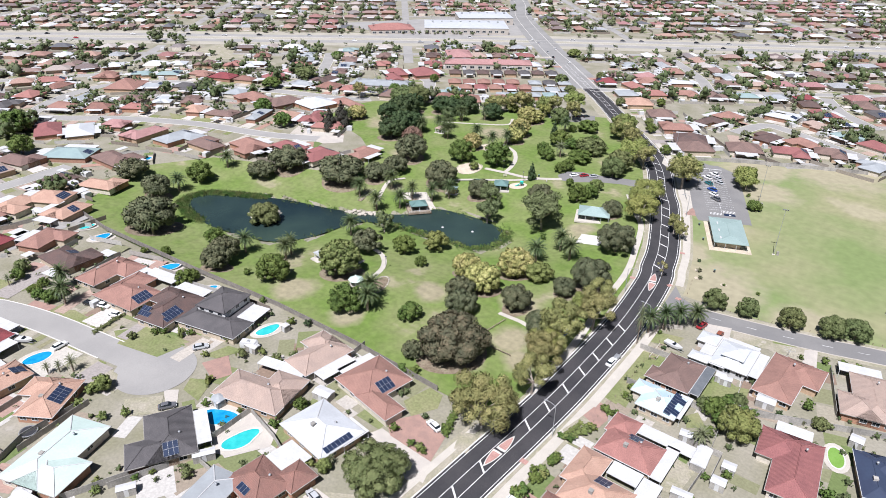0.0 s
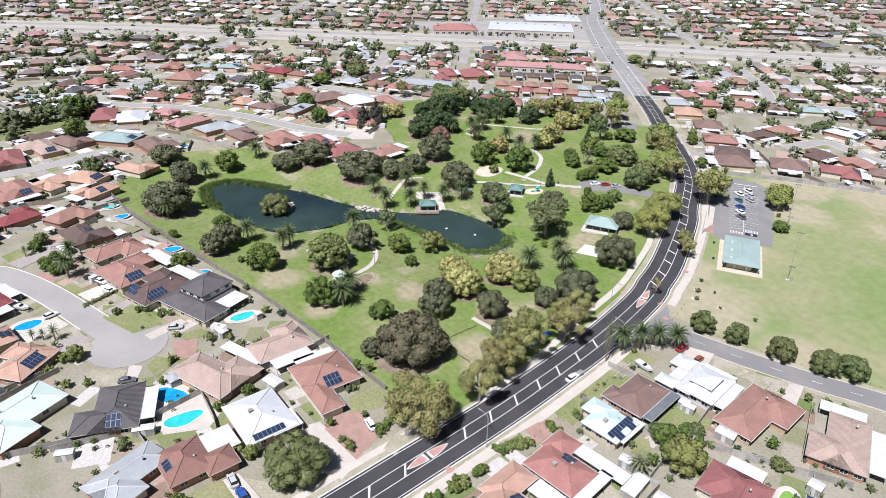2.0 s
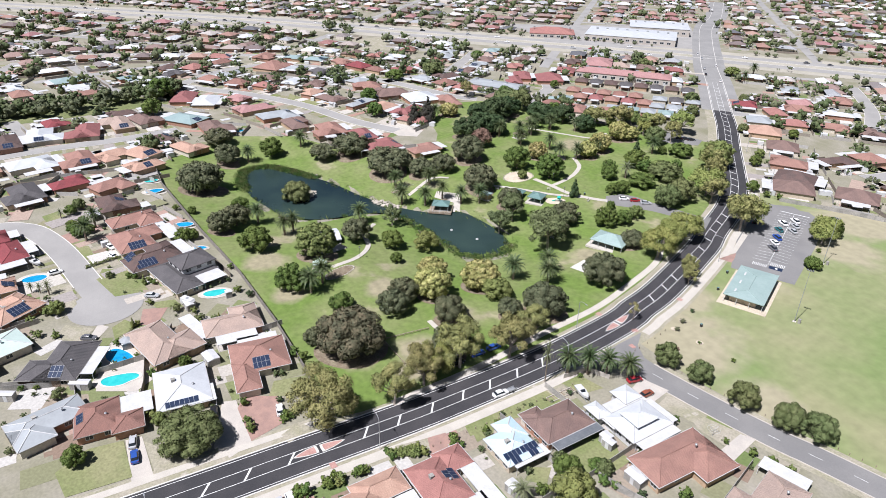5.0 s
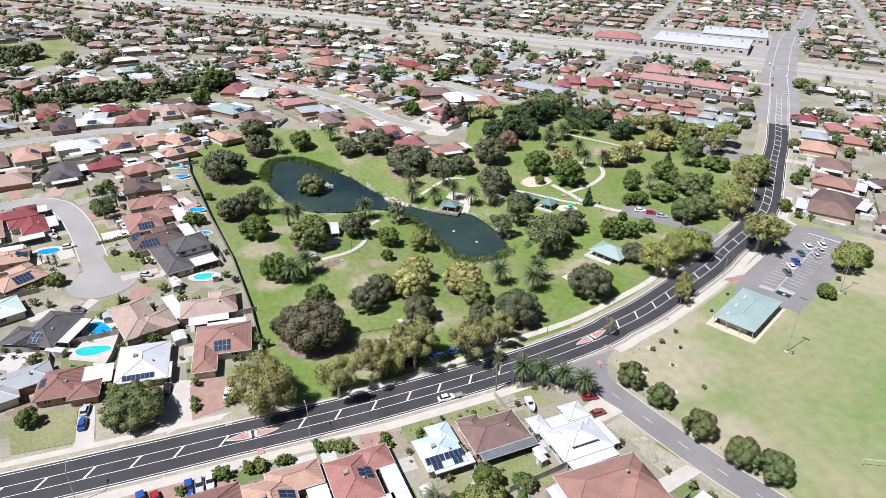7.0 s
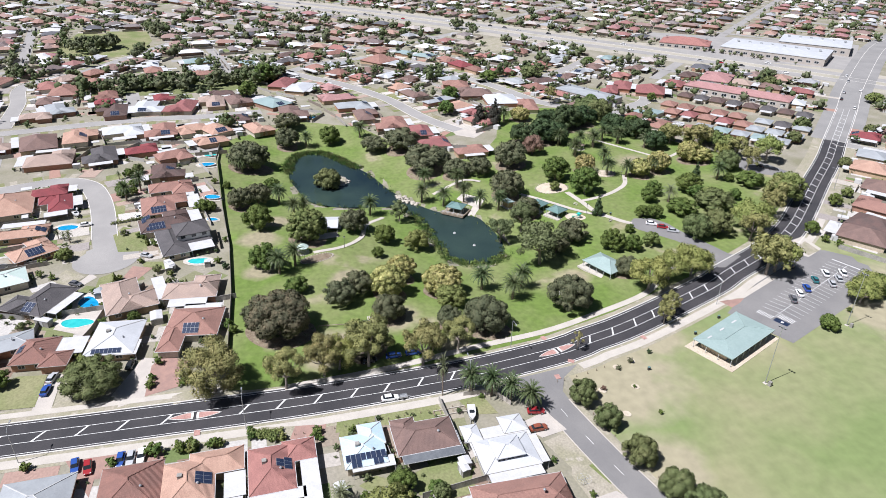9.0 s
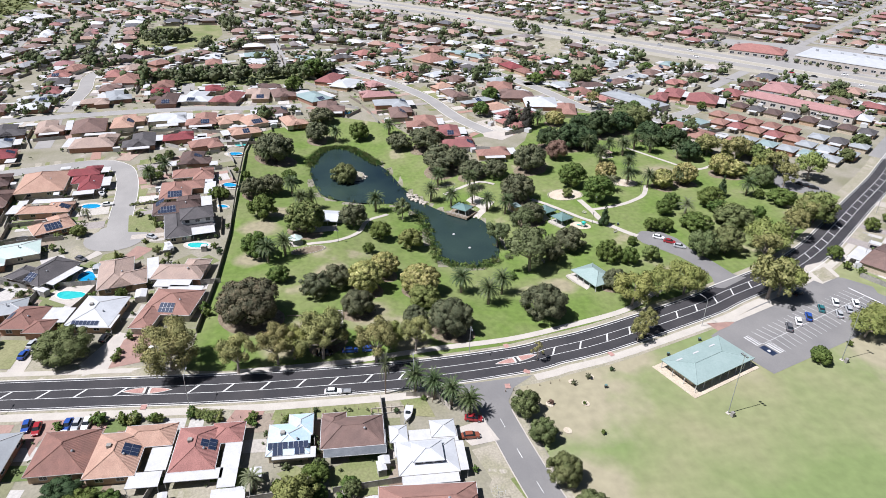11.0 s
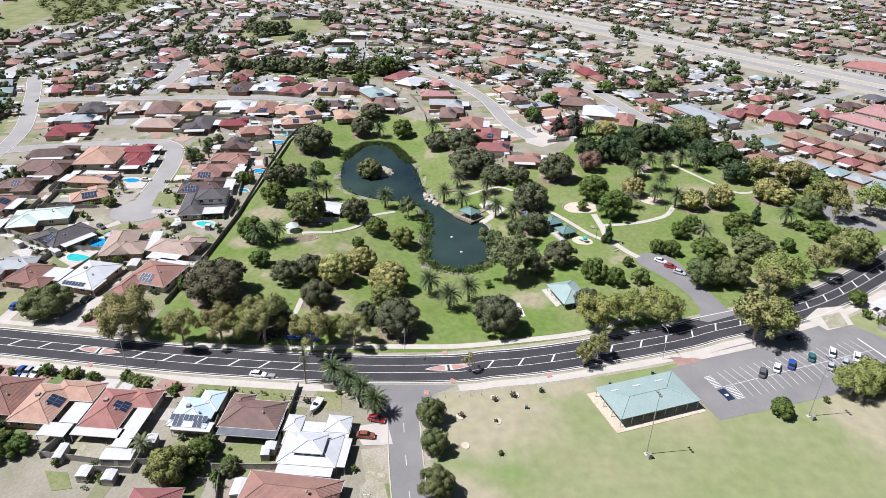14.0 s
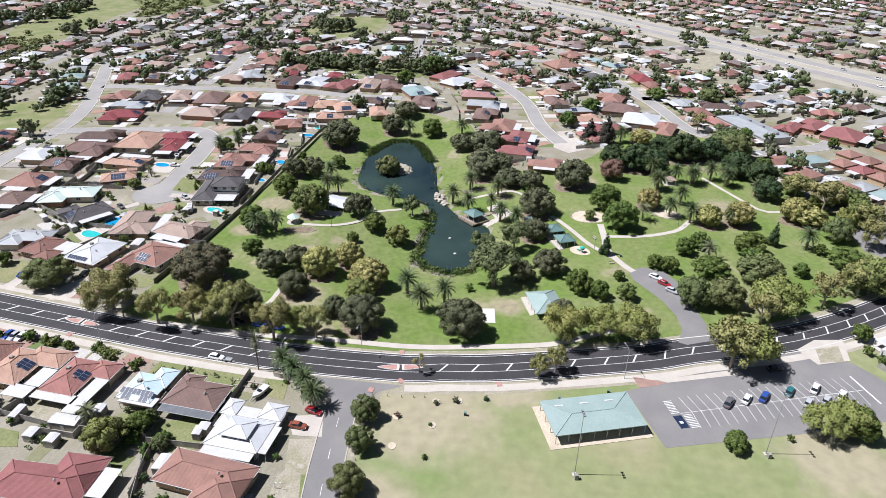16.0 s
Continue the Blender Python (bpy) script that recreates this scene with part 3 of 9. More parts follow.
def hip(bm, cx, cy, w, d, z, rise=0.4, gable=False, lip=0.2):
    """A hipped (or gabled) roof solid over a w by d rectangle; returns its height."""
    h = min(w, d) / 2 * rise
    long_x = w >= d
    run = (abs(w - d) / 2) if not gable else max(w, d) / 2
    e = [(-w / 2, -d / 2), (w / 2, -d / 2), (w / 2, d / 2), (-w / 2, d / 2)]
    low = [bm.verts.new((cx + x, cy + y, z - lip)) for x, y in e]
    top = [bm.verts.new((cx + x, cy + y, z)) for x, y in e]
    r = [bm.verts.new((cx + (s * run if long_x else 0), cy + (0 if long_x else s * run), z + h)) for s in (-1, 1)]
    for i in range(4):
        j = (i + 1) % 4
        bm.faces.new((low[i], low[j], top[j], top[i]))
    bm.faces.new(low[::-1])
    if long_x:
        for f in ((top[0], top[1], r[1], r[0]), (top[2], top[3], r[0], r[1]), (top[1], top[2], r[1]), (top[3], top[0], r[0])):
            bm.faces.new(f)
    else:
        for f in ((top[1], top[2], r[1], r[0]), (top[3], top[0], r[0], r[1]), (top[0], top[1], r[0]), (top[2], top[3], r[1])):
            bm.faces.new(f)
    return h


CAPS = {}


def caps(parent, cx, cy, w, d, z, rise=0.4, material=None):
    """Ridge and hip capping, one part for each line."""
    h = min(w, d) / 2 * rise
    run = abs(w - d) / 2
    r = [Vector((cx + (s * run if w >= d else 0), cy + (0 if w >= d else s * run), z + h + 0.02)) for s in (-1, 1)]
    lines = [(r[0], r[1])] if run > 0.3 else []
    for x, y in ((-1, -1), (1, -1), (1, 1), (-1, 1)):
        k = (0 if x < 0 else 1) if w >= d else (0 if y < 0 else 1)
        lines.append((Vector((cx + x * w / 2, cy + y * d / 2, z + 0.03)), r[k]))
    if material.name not in CAPS:
        bm = bmesh.new()
        rod(bm, (0, 0, 0), (0, 0, 1), 0.13, 0.13, 5)
        me = bpy.data.meshes.new("ridge_cap")
        bm.to_mesh(me)
        bm.free()
        me.materials.append(material)
        CAPS[material.name] = me
    for a, b in lines:
        ob = new("ridge_cap", CAPS[material.name])
        ob.parent = parent
        ob.matrix_basis = Matrix.LocRotScale(a, (b - a).to_track_quat("Z", "Y"), (1, 1, (b - a).length))


def trough(cx, cy, w, d, z):
    """A gutter all round the eaves, in one piece."""
    bm = bmesh.new()
    rings = []
    for k, h in ((0.0, z - 0.16), (0.12, z - 0.16), (0.12, z - 0.02), (0.0, z - 0.02)):
        rings.append([bm.verts.new((cx + x * (w / 2 + k), cy + y * (d / 2 + k), h)) for x, y in ((-1, -1), (1, -1), (1, 1), (-1, 1))])
    for a in range(4):
        for i in range(4):
            j, b = (i + 1) % 4, (a + 1) % 4
            bm.faces.new((rings[a][i], rings[a][j], rings[b][j], rings[b][i]))
    return bm


glass_proto = boxes((-0.75, -0.02, -0.5, 0.75, 0.02, 0.5))
frame_proto = boxes((-0.85, -0.05, 0.5, 0.85, 0.05, 0.6), (-0.85, -0.05, -0.62, 0.85, 0.08, -0.5), (-0.85, -0.05, -0.5, -0.75, 0.05, 0.5), (0.75, -0.05, -0.5, 0.85, 0.05, 0.5), (-0.04, -0.05, -0.5, 0.04, 0.05, 0.5))
SHARED = {}


def shared(name, bm, material):
    """A mesh that several parts use."""
    me = bpy.data.meshes.new(name)
    bm.to_mesh(me)
    bm.free()
    me.materials.append(material)
    SHARED[name] = me
    return me


shared("window_glass", glass_proto, M_GLASS)
shared("window_frame", frame_proto, M_WHITE)
shared("door", boxes((-0.45, -0.04, 0, 0.45, 0.05, 2.05), (-0.55, -0.05, 0, -0.45, 0.06, 2.15), (0.45, -0.05, 0, 0.55, 0.06, 2.15), (-0.55, -0.05, 2.05, 0.55, 0.06, 2.15)), M_TIMBER)
shared("garage_door", boxes(*[(-2.4, -0.05, 0.05 + 0.42 * k, 2.4, 0.05, 0.45 + 0.42 * k) for k in range(5)]), M_WHITE)
pm = shared("solar_panel", boxes((-0.5, -0.82, 0.005, 0.5, 0.82, 0.055), (-0.53, -0.85, -0.03, 0.53, 0.85, 0.045)), M_SOLAR)
pm.materials.append(M_STEEL)
for k, f in enumerate(pm.polygons):
    f.material_index = 1 if k >= 6 else 0
v = bmesh.new()
rod(v, (0, 0, 0), (0, 0, 0.45), 0.2, 0.2, 10)
rod(v, (0, 0, 0.45), (0, 0, 0.7), 0.33, 0.12, 10)
shared("roof_vent", v, M_STEEL)
shared("cooler", boxes((-0.45, -0.45, 0, 0.45, 0.45, 0.75), (-0.5, -0.5, 0.75, 0.5, 0.5, 0.85)), M_FENCE)


def child(name, mesh, parent, m):
    ob = new(name, SHARED[mesh])
    ob.parent = parent
    ob.matrix_basis = m
    return ob


def house(x, y, w, d, turn, roof, wing="", solar=0, side="", patio="", storeys=1, detail=True, blocks=(), covers=(), upper=(), arrays=(), cover=None):
    """A detached house. wing: corner (a to d) of a projecting wing; solar: panels on the roof side s, n, e or w; patio: sides with a white cover."""
    w, d = min(w, 23.0), min(d, 23.0)
    material, words = ROOFS[roof]
    tin = roof in ("white", "bluewhite", "palegreen", "grey", "teal", "navy")
    extra = " and solar panels" if solar else ""
    z0 = height(x, y)
    ob = thing("house", x, y, z0, turn, "brick house with %s hip roof%s" % (words, extra) if storeys < 2 else "two-storey house with %s hip roof%s" % (words, extra), "house", "houses of the suburb")
    TAKEN.append((x, y, max(w, d) * 0.5))
    rise = 0.3 if tin else 0.42
    z = 2.6
    # main block and wing
    blocks = list(blocks) or [(0.0, 0.0, w, d)]
    if wing:
        fx, fy = {"a": (-1, -1), "b": (1, -1), "c": (1, 1), "d": (-1, 1)}[wing]
        if w >= d:
            blocks = [(0, fy * -d * 0.14, w, d * 0.72), (fx * w * 0.25, fy * d * 0.12, w * 0.5, d * 0.76)]
        else:
            blocks = [(fx * -w * 0.14, 0, w * 0.72, d), (fx * w * 0.12, fy * d * 0.25, w * 0.76, d * 0.5)]
    top, rf = 0, None
    for bx, by, ww, dd in blocks:
        bw, br = bmesh.new(), bmesh.new()
        box(bw, bx - ww / 2 + 0.55, by - dd / 2 + 0.55, 0, bx + ww / 2 - 0.55, by + dd / 2 - 0.55, z - 0.1)
        top = max(top, z + hip(br, bx, by, ww, dd, z, rise))
        part("wall", bw, M_WHITE if storeys == 1.5 else M_BRICK, ob)
        rf2 = part("roof" if rf is None else "wing_roof", br, material, ob)
        rf = rf or rf2
        if detail:
            caps(rf2, bx, by, ww, dd, z, rise, material if not tin or roof == "navy" else M_WHITE)
    if storeys > 1:
        up = 2.8 if storeys == 2 else 1.6
        ux, uy, uw, ud = upper or (0.0, 0.0, w * 0.6, d * 0.52)
        part("upper_wall", boxes((ux - uw / 2 + 0.4, uy - ud / 2 + 0.4, z - 0.3, ux + uw / 2 - 0.4, uy + ud / 2 - 0.4, z + up - 0.1)), M_WHITE, ob)
        for k in (-0.3, 0.0, 0.3):
            for s in (-1, 1):
                child("window", "window_glass", ob, pose(ux + k * uw, uy + s * (ud / 2 - 0.39), z + up - 0.9, 0, 0, 0 if s > 0 else 180))
                child("window", "window_glass", ob, pose(ux + s * (uw / 2 - 0.39), uy + k * ud, z + up - 0.9, 0, 0, 90 * s))
        br = bmesh.new()
        hip(br, ux, uy, uw, ud, z + up, rise)
        rf2 = part("upper_roof", br, material, ob)
        caps(rf2, ux, uy, uw, ud, z + up, rise, material)
    gm = M_WHITE if random.random() < 0.6 else M_FENCE
    for bx, by, ww, dd in blocks if detail else ():
        part("gutter", trough(bx, by, ww, dd, z), gm, rf)
    if detail:
        bx, by, ww, dd = blocks[0]
        for s in (-1, 1):
            for k in (-0.3, 0.0, 0.3):
                m = pose(bx + k * ww, by + s * (dd / 2 - 0.54), 1.45, 0, 0, 0 if s > 0 else 180)
                if k == 0 and s > 0:
                    child("door", "door", ob, pose(bx + k * ww, by + s * (dd / 2 - 0.52), 0.02, 0, 0, 0))
                    continue
                wn = child("window", "window_glass", ob, m)
                child("frame", "window_frame", wn, Matrix())
            for k in (-0.2, 0.2):
                wn = child("window", "window_glass", ob, pose(bx + s * (ww / 2 - 0.54), by + k * dd, 1.45, 0, 0, 90 * s))
                child("frame", "window_frame", wn, Matrix())
        child("roof_vent", "roof_vent", rf, pose(bx + ww * 0.12, by + dd * 0.2, z + dd * 0.3 * rise * 0.85))
        if random.random() < 0.5:
            child("evaporative_cooler", "cooler", rf, pose(bx - ww * 0.05, by - dd * 0.14, z + min(ww, dd) * 0.33 * rise))
    if solar:
        cols = min(6, max(3, solar // 2))
        arrays = [(side, 0.0, 1.5, min(cols, solar - k), 1.74 * (k // cols)) for k in range(0, solar, cols)]
    tilt = math.degrees(math.atan(rise))
    for face, shift, base, cols, more in arrays:
        bx, by, ww, dd = blocks[0]
        up = base + more
        for c in range(cols):
            a = shift - (cols - 1) / 2 * 1.09 + c * 1.09
            if face in "sn":
                k = -1 if face == "s" else 1
                yy = k * (dd / 2 - up * math.cos(radians(tilt)))
                m = pose(bx + a, by + yy, z + up * math.sin(radians(tilt)) + 0.12, -tilt * k, 0, 0)
            else:
                k = -1 if face == "w" else 1
                xx = k * (ww / 2 - up * math.cos(radians(tilt)))
                m = pose(bx + xx, by + a, z + up * math.sin(radians(tilt)) + 0.12, 0, 0, 0) @ pose(0, 0, 0, 0, tilt * k, 0) @ pose(0, 0, 0, 0, 0, 90)
            child("solar_panel", "solar_panel", rf, m)
    places = list(covers)
    for s in patio:
        depth, run = random.uniform(3.2, 4.6), random.uniform(0.55, 0.85)
        if s in "sn":
            k = -1 if s == "s" else 1
            x0, x1, y0, y1 = -w * run / 2, w * run / 2, k * d / 2, k * (d / 2 + depth)
        else:
            k = -1 if s == "w" else 1
            x0, x1, y0, y1 = k * w / 2, k * (w / 2 + depth), -d * run / 2, d * run / 2
        places.append((min(x0, x1), min(y0, y1), max(x0, x1), max(y0, y1)))
    for x0, y0, x1, y1 in places:
        stands = [(px - 0.05, py - 0.05, 0, px + 0.05, py + 0.05, 2.42) for px in (x0 + 0.15, x1 - 0.15) for py in (y0 + 0.15, y1 - 0.15)]
        if not detail:
            part("patio", boxes((x0, y0, 2.42, x1, y1, 2.52), *stands), M_WHITE, ob, "white sheet-metal patio cover")
            continue
        pt = part("patio_cover", boxes((x0, y0, 2.42, x1, y1, 2.52)), cover or M_WHITE, ob, "grey sheet patio cover" if cover else "white sheet-metal patio cover")
        part("trim", boxes((x0 - 0.06, y0 - 0.06, 2.38, x0, y1 + 0.06, 2.54), (x1, y0 - 0.06, 2.38, x1 + 0.06, y1 + 0.06, 2.54), (x0, y0 - 0.06, 2.38, x1, y0, 2.54), (x0, y1, 2.38, x1, y1 + 0.06, 2.54)), M_WHITE, pt)
        for row in stands:
            part("post", boxes(row), M_WHITE, pt)
    return ob


house(-37.8, 85.7, 13.4, 12.4, 1.5, "brownred", blocks=((0.0, 0.0, 13.4, 12.4),), covers=())
house(-36.2, 97.3, 13.5, 10.7, 1.5, "orange", blocks=((0.0, 0.0, 13.5, 10.7), (-5.1, 5.6, 7.1, 11.5),), covers=((-1.1, 7.2, 5.7, 11.5), (6.0, 4.3, 10.2, 10.9), ), solar=6, side='n')
house(-36.6, 114.3, 13.5, 9.8, 1.5, "redtile", blocks=((0.0, 0.0, 13.5, 9.8), (-4.2, 6.1, 6.6, 7.3),), covers=((6.4, -5.1, 9.3, 6.7), (-1.1, 6.1, 11.9, 9.8), ), solar=5, side='n')
house(-37.7, 134.4, 10.0, 9.6, 1.5, "bluewhite", blocks=((0.0, 0.0, 10.0, 9.6), (-4.4, 2.4, 7.2, 5.7),), covers=((2.9, -3.3, 6.0, 6.1), ), arrays=(('e', -2.2, 2.3, 4, 0), ('e', 2.3, 2.3, 4, 0), ('e', -2.2, 0.75, 2, 0), ('e', 2.6, 0.75, 2, 0)))
house(-38.9, 148.7, 9.8, 14.4, 1.5, "brown", blocks=((0.0, 0.0, 9.8, 14.4), (-3.4, -4.2, 6.6, 5.7),), covers=((5.0, -6.4, 7.4, 7.5), (0.2, 5.5, 4.9, 7.5), ), cover=M_SLATE)
house(-29.7, 165.4, 10.0, 13.3, 1.5, "white", blocks=((0.0, 0.0, 10.0, 13.3), (-7.7, -5.9, 5.4, 4.1), (-8.4, 4.5, 5.6, 5.8),), storeys=1.5, covers=((-5.2, -7.1, -0.8, -3.2), (-8.5, -3.5, -4.2, 7.6), (5.0, -6.0, 7.6, 6.2), (-4.0, 6.6, 4.6, 8.6)))
house(-98.5, 94.0, 14.1, 14.8, -7.6, "terra", blocks=((0.0, 0.0, 14.1, 14.8), (8.1, -4.4, 12.3, 6.3),), covers=((-9.6, -4.7, -5.8, 6.0), ), solar=8, side='e')
house(-95.0, 73.4, 16.2, 12.8, -5.2, "white", blocks=((0.0, 0.0, 16.2, 12.8),), covers=((1.8, -0.1, 8.4, 7.2), ), arrays=(('e', -0.6, 1.2, 7, 0),))
house(-93.0, 53.9, 11.9, 10.0, -4.0, "brownred", blocks=((0.0, 0.0, 11.9, 10.0), (4.4, 6.3, 6.8, 7.1),), covers=((-5.2, 5.1, 2.4, 12.1), ), solar=3, side='s')
house(-38.2, 67.4, 13.0, 14.0, 1.5, "grey", patio="e")
house(-7.7, 132.7, 13.4, 21.1, 6.7, "red", wing='d', patio='n')
house(-15.1, 164.6, 13.5, 20.6, -1.2, "terra", wing='c')
house(1.2, 170.4, 12.5, 19.5, 15.4, "tan", wing='a', patio='ne')
house(9.2, 141.9, 9.0, 15.0, 17.5, "navy", wing='c', patio='s')
house(-121.2, 47.5, 16.8, 15.1, -27.0, "charcoal", wing='b', solar=6, side='e', patio='n')
house(-132.4, 31.0, 15.9, 20.4, 20.6, "palegreen", wing='b')
house(-118.0, 73.3, 19.6, 14.7, 15.4, "tan", wing='c', patio='n')
house(-118.7, 91.7, 13.6, 16.1, -4.4, "tan", wing='d', patio='e')
house(-155.6, 36.1, 13.6, 14.3, 34.7, "orange", wing='d', solar=10, side='e')
house(-152.3, 82.3, 21.5, 9.2, 15.0, "charcoal", storeys=2, blocks=((0.0, 0.0, 21.5, 9.2), (-2.5, 6.5, 13.5, 13.0)), upper=(-2.3, 7.2, 11.0, 12.0), covers=((4.4, 4.8, 10.4, 12.6),))
house(-170.4, 77.7, 16.4, 17.9, 13.2, "darkbrown", wing='d', arrays=(('s', -3.5, 2.2, 4, 0), ('s', -4.2, 3.9, 3, 0), ('e', -3.5, 1.6, 6, 0), ('e', -3.0, 3.3, 5, 0)), patio='n')
house(-186.1, 76.1, 17.8, 17.3, 10.1, "terra", wing='d', solar=10, side='e', patio='n')
house(-202.8, 76.8, 13.9, 17.4, 10.9, "terra", wing='c', patio='e')
house(-224.2, 73.4, 16.9, 14.5, 4.0, "darkbrown", wing='c', solar=6, side='n', detail=False)
house(-243.3, 73.7, 13.9, 15.0, 24.1, "terra", wing='c', patio='w', detail=False)
house(-264.1, 89.2, 12.7, 15.5, 20.9, "orange", wing='a', solar=6, side='e', patio='sw', detail=False)
house(-281.6, 90.9, 12.7, 16.3, -59.0, "orange", wing='', solar=10, side='n', patio='s', detail=False)
house(-283.2, 79.2, 14.3, 15.5, 19.3, "orange", wing='b', patio='w', detail=False)
house(-281.8, 112.6, 17.4, 12.6, 22.2, "orange", wing='c', detail=False)
house(-306.8, 132.0, 21.2, 16.3, 2.0, "brown", wing='c', patio='e', detail=False)
house(-328.9, 120.1, 15.1, 22.1, -53.6, "teal", wing='', solar=8, side='n', patio='sw', detail=False)
house(-337.8, 101.3, 19.0, 14.6, 15.2, "brown", wing='c', detail=False)
house(-179.1, 0.0, 18.6, 21.8, 9.8, "brown", wing='c', patio='e')
house(-198.7, -7.8, 14.9, 20.4, 15.0, "darkbrown", wing='d', patio='e', detail=False)
house(-197.4, 16.8, 22.8, 18.7, 11.6, "orange", wing='')
house(-195.6, 34.6, 16.5, 12.2, 13.1, "maroon", wing='a', patio='ne')
house(-209.6, 28.8, 11.2, 14.2, 9.4, "maroon", wing='d', patio='n', detail=False)
house(-170.7, 28.7, 9.9, 18.8, 4.5, "orange", wing='d', solar=6, side='n', patio='sw')
house(-159.5, 2.1, 14.2, 15.6, 12.8, "brown", wing='c', solar=6, side='e')
house(-140.6, 3.9, 15.6, 16.1, 9.1, "terra", wing='', solar=8, side='n', patio='ne')
house(-123.4, 12.6, 13.0, 11.7, 12.5, "brown", wing='', patio='ne')
house(-96.4, 44.0, 11.8, 16.5, 15.0, "grey", wing='b')
house(-229.0, -18.9, 17.6, 19.9, 17.9, "maroon", wing='b', solar=6, side='n', detail=False)
house(-247.6, -28.1, 14.7, 19.8, 16.9, "grey", wing='c', solar=8, side='n', patio='ns', detail=False)
house(-263.0, -47.1, 16.8, 16.1, 14.6, "terra", wing='b', detail=False)
house(-268.7, -28.8, 20.4, 15.9, 18.0, "charcoal", wing='c', detail=False)
house(-274.6, -10.8, 20.4, 13.7, 16.4, "tan", wing='c', patio='ne', detail=False)
house(-274.8, 8.4, 23.2, 16.4, 14.3, "brown", wing='', detail=False)
house(-280.5, 26.0, 19.2, 16.2, 10.5, "orange", wing='d', solar=10, side='n', detail=False)
house(-286.7, 44.7, 19.2, 19.4, 13.3, "white", wing='c', patio='ne', detail=False)
house(-284.9, 63.0, 21.1, 16.1, 9.5, "terra", wing='b', solar=8, side='e', patio='ne', detail=False)
house(-250.0, 19.4, 19.7, 20.2, 7.0, "tan", wing='d', patio='sw', detail=False)
house(-251.1, 40.1, 20.8, 15.3, 13.6, "charcoal", wing='b', patio='e', detail=False)
house(-256.2, 57.7, 12.9, 14.7, 12.9, "maroon", wing='d', patio='s', detail=False)
house(-293.1, 172.3, 19.8, 13.7, 3.2, "brown", wing='d', solar=10, side='n', detail=False)
house(-275.8, 182.6, 20.3, 17.5, 0.3, "terra", wing='b', patio='ne', detail=False)
house(-259.3, 194.2, 18.0, 14.8, -0.9, "red", wing='b', solar=6, side='e', patio='ns', detail=False)
house(-240.6, 197.6, 15.4, 18.0, -1.0, "red", wing='d', solar=8, side='n', patio='s', detail=False)
house(-225.8, 213.7, 12.0, 16.2, 2.5, "terra", wing='d', patio='ne', detail=False)
house(-349.8, 239.8, 19.5, 17.1, -10.3, "terra", wing='a', patio='e', detail=False)
house(-330.6, 247.1, 20.7, 21.6, -4.2, "brown", wing='a', patio='s', detail=False)
house(-311.8, 258.5, 21.7, 20.4, -5.7, "white", wing='', detail=False)
house(-296.6, 270.3, 22.4, 11.6, -12.4, "terra", wing='a', detail=False)
house(-333.6, 159.6, 14.4, 21.8, 11.4, "pink", wing='a', solar=10, side='n', detail=False)
house(-312.0, 166.9, 18.0, 19.9, 6.1, "grey", wing='c', solar=6, side='n', patio='n', detail=False)
house(-322.2, 338.0, 19.5, 11.4, -28.4, "red", wing='b', detail=False)
house(-330.4, 351.5, 20.9, 12.1, -32.0, "red", wing='a', patio='ns', detail=False)
house(-316.1, 364.5, 20.7, 18.6, -31.2, "red", wing='', patio='n', detail=False)
house(-331.3, 52.0, 22.8, 17.1, -3.2, "white", wing='c', solar=8, side='e', patio='w', detail=False)
house(-329.3, 69.1, 22.9, 16.7, -6.6, "red", wing='b', patio='w', detail=False)
house(-335.4, 85.8, 24.0, 14.9, 5.5, "tan", wing='a', solar=8, side='e', patio='sw', detail=False)
house(-325.6, 32.5, 24.0, 17.0, 7.1, "darkbrown", wing='a', solar=8, side='e', patio='n', detail=False)
house(-374.2, 128.5, 24.0, 13.2, -23.0, "red", wing='', detail=False)
house(-361.2, 139.4, 23.6, 13.5, -26.2, "white", wing='', patio='ns', detail=False)
house(-375.8, 0.4, 24.0, 22.3, 4.9, "terra", wing='d', detail=False)
house(-335.6, 3.8, 22.3, 14.2, 19.0, "grey", wing='c', patio='sw', detail=False)
house(-434.0, 202.6, 20.9, 24.0, 38.2, "terra", wing='', solar=8, side='n', patio='ne', detail=False)
house(-352.4, 201.3, 12.7, 14.1, 31.1, "orange", wing='d', detail=False)
house(-317.2, 219.5, 9.3, 21.6, 24.6, "grey", wing='d', solar=6, side='e', detail=False)
house(-302.7, 227.1, 13.6, 18.1, 25.6, "orange", wing='d', patio='e', detail=False)
house(-289.6, 238.3, 13.3, 21.5, 32.6, "red", wing='a', solar=10, side='n', patio='ns', detail=False)
house(-468.9, 208.1, 16.5, 17.0, 37.5, "terra", wing='b', detail=False)
house(-104.7, 334.3, 17.0, 14.5, 36.8, "brown", wing='', patio='w', detail=False)
house(-111.8, 346.1, 17.0, 15.0, 25.3, "darkbrown", wing='', patio='ne', detail=False)
house(-126.5, 362.3, 17.0, 15.0, 34.0, "terra", wing='d', patio='e', detail=False)
house(-142.9, 380.8, 15.6, 15.0, 36.5, "brown", wing='', patio='s', detail=False)
house(-164.4, 395.6, 17.0, 15.0, 37.3, "orange", wing='', solar=8, side='n', detail=False)
house(-185.9, 434.4, 11.0, 15.0, 55.7, "redtile", wing='', patio='n', detail=False)
house(-64.8, 358.9, 17.0, 15.0, 22.0, "red", wing='b', solar=8, side='e', patio='e', detail=False)
house(-49.0, 371.2, 15.1, 15.0, 15.0, "brown", wing='b', solar=8, side='e', patio='ne', detail=False)
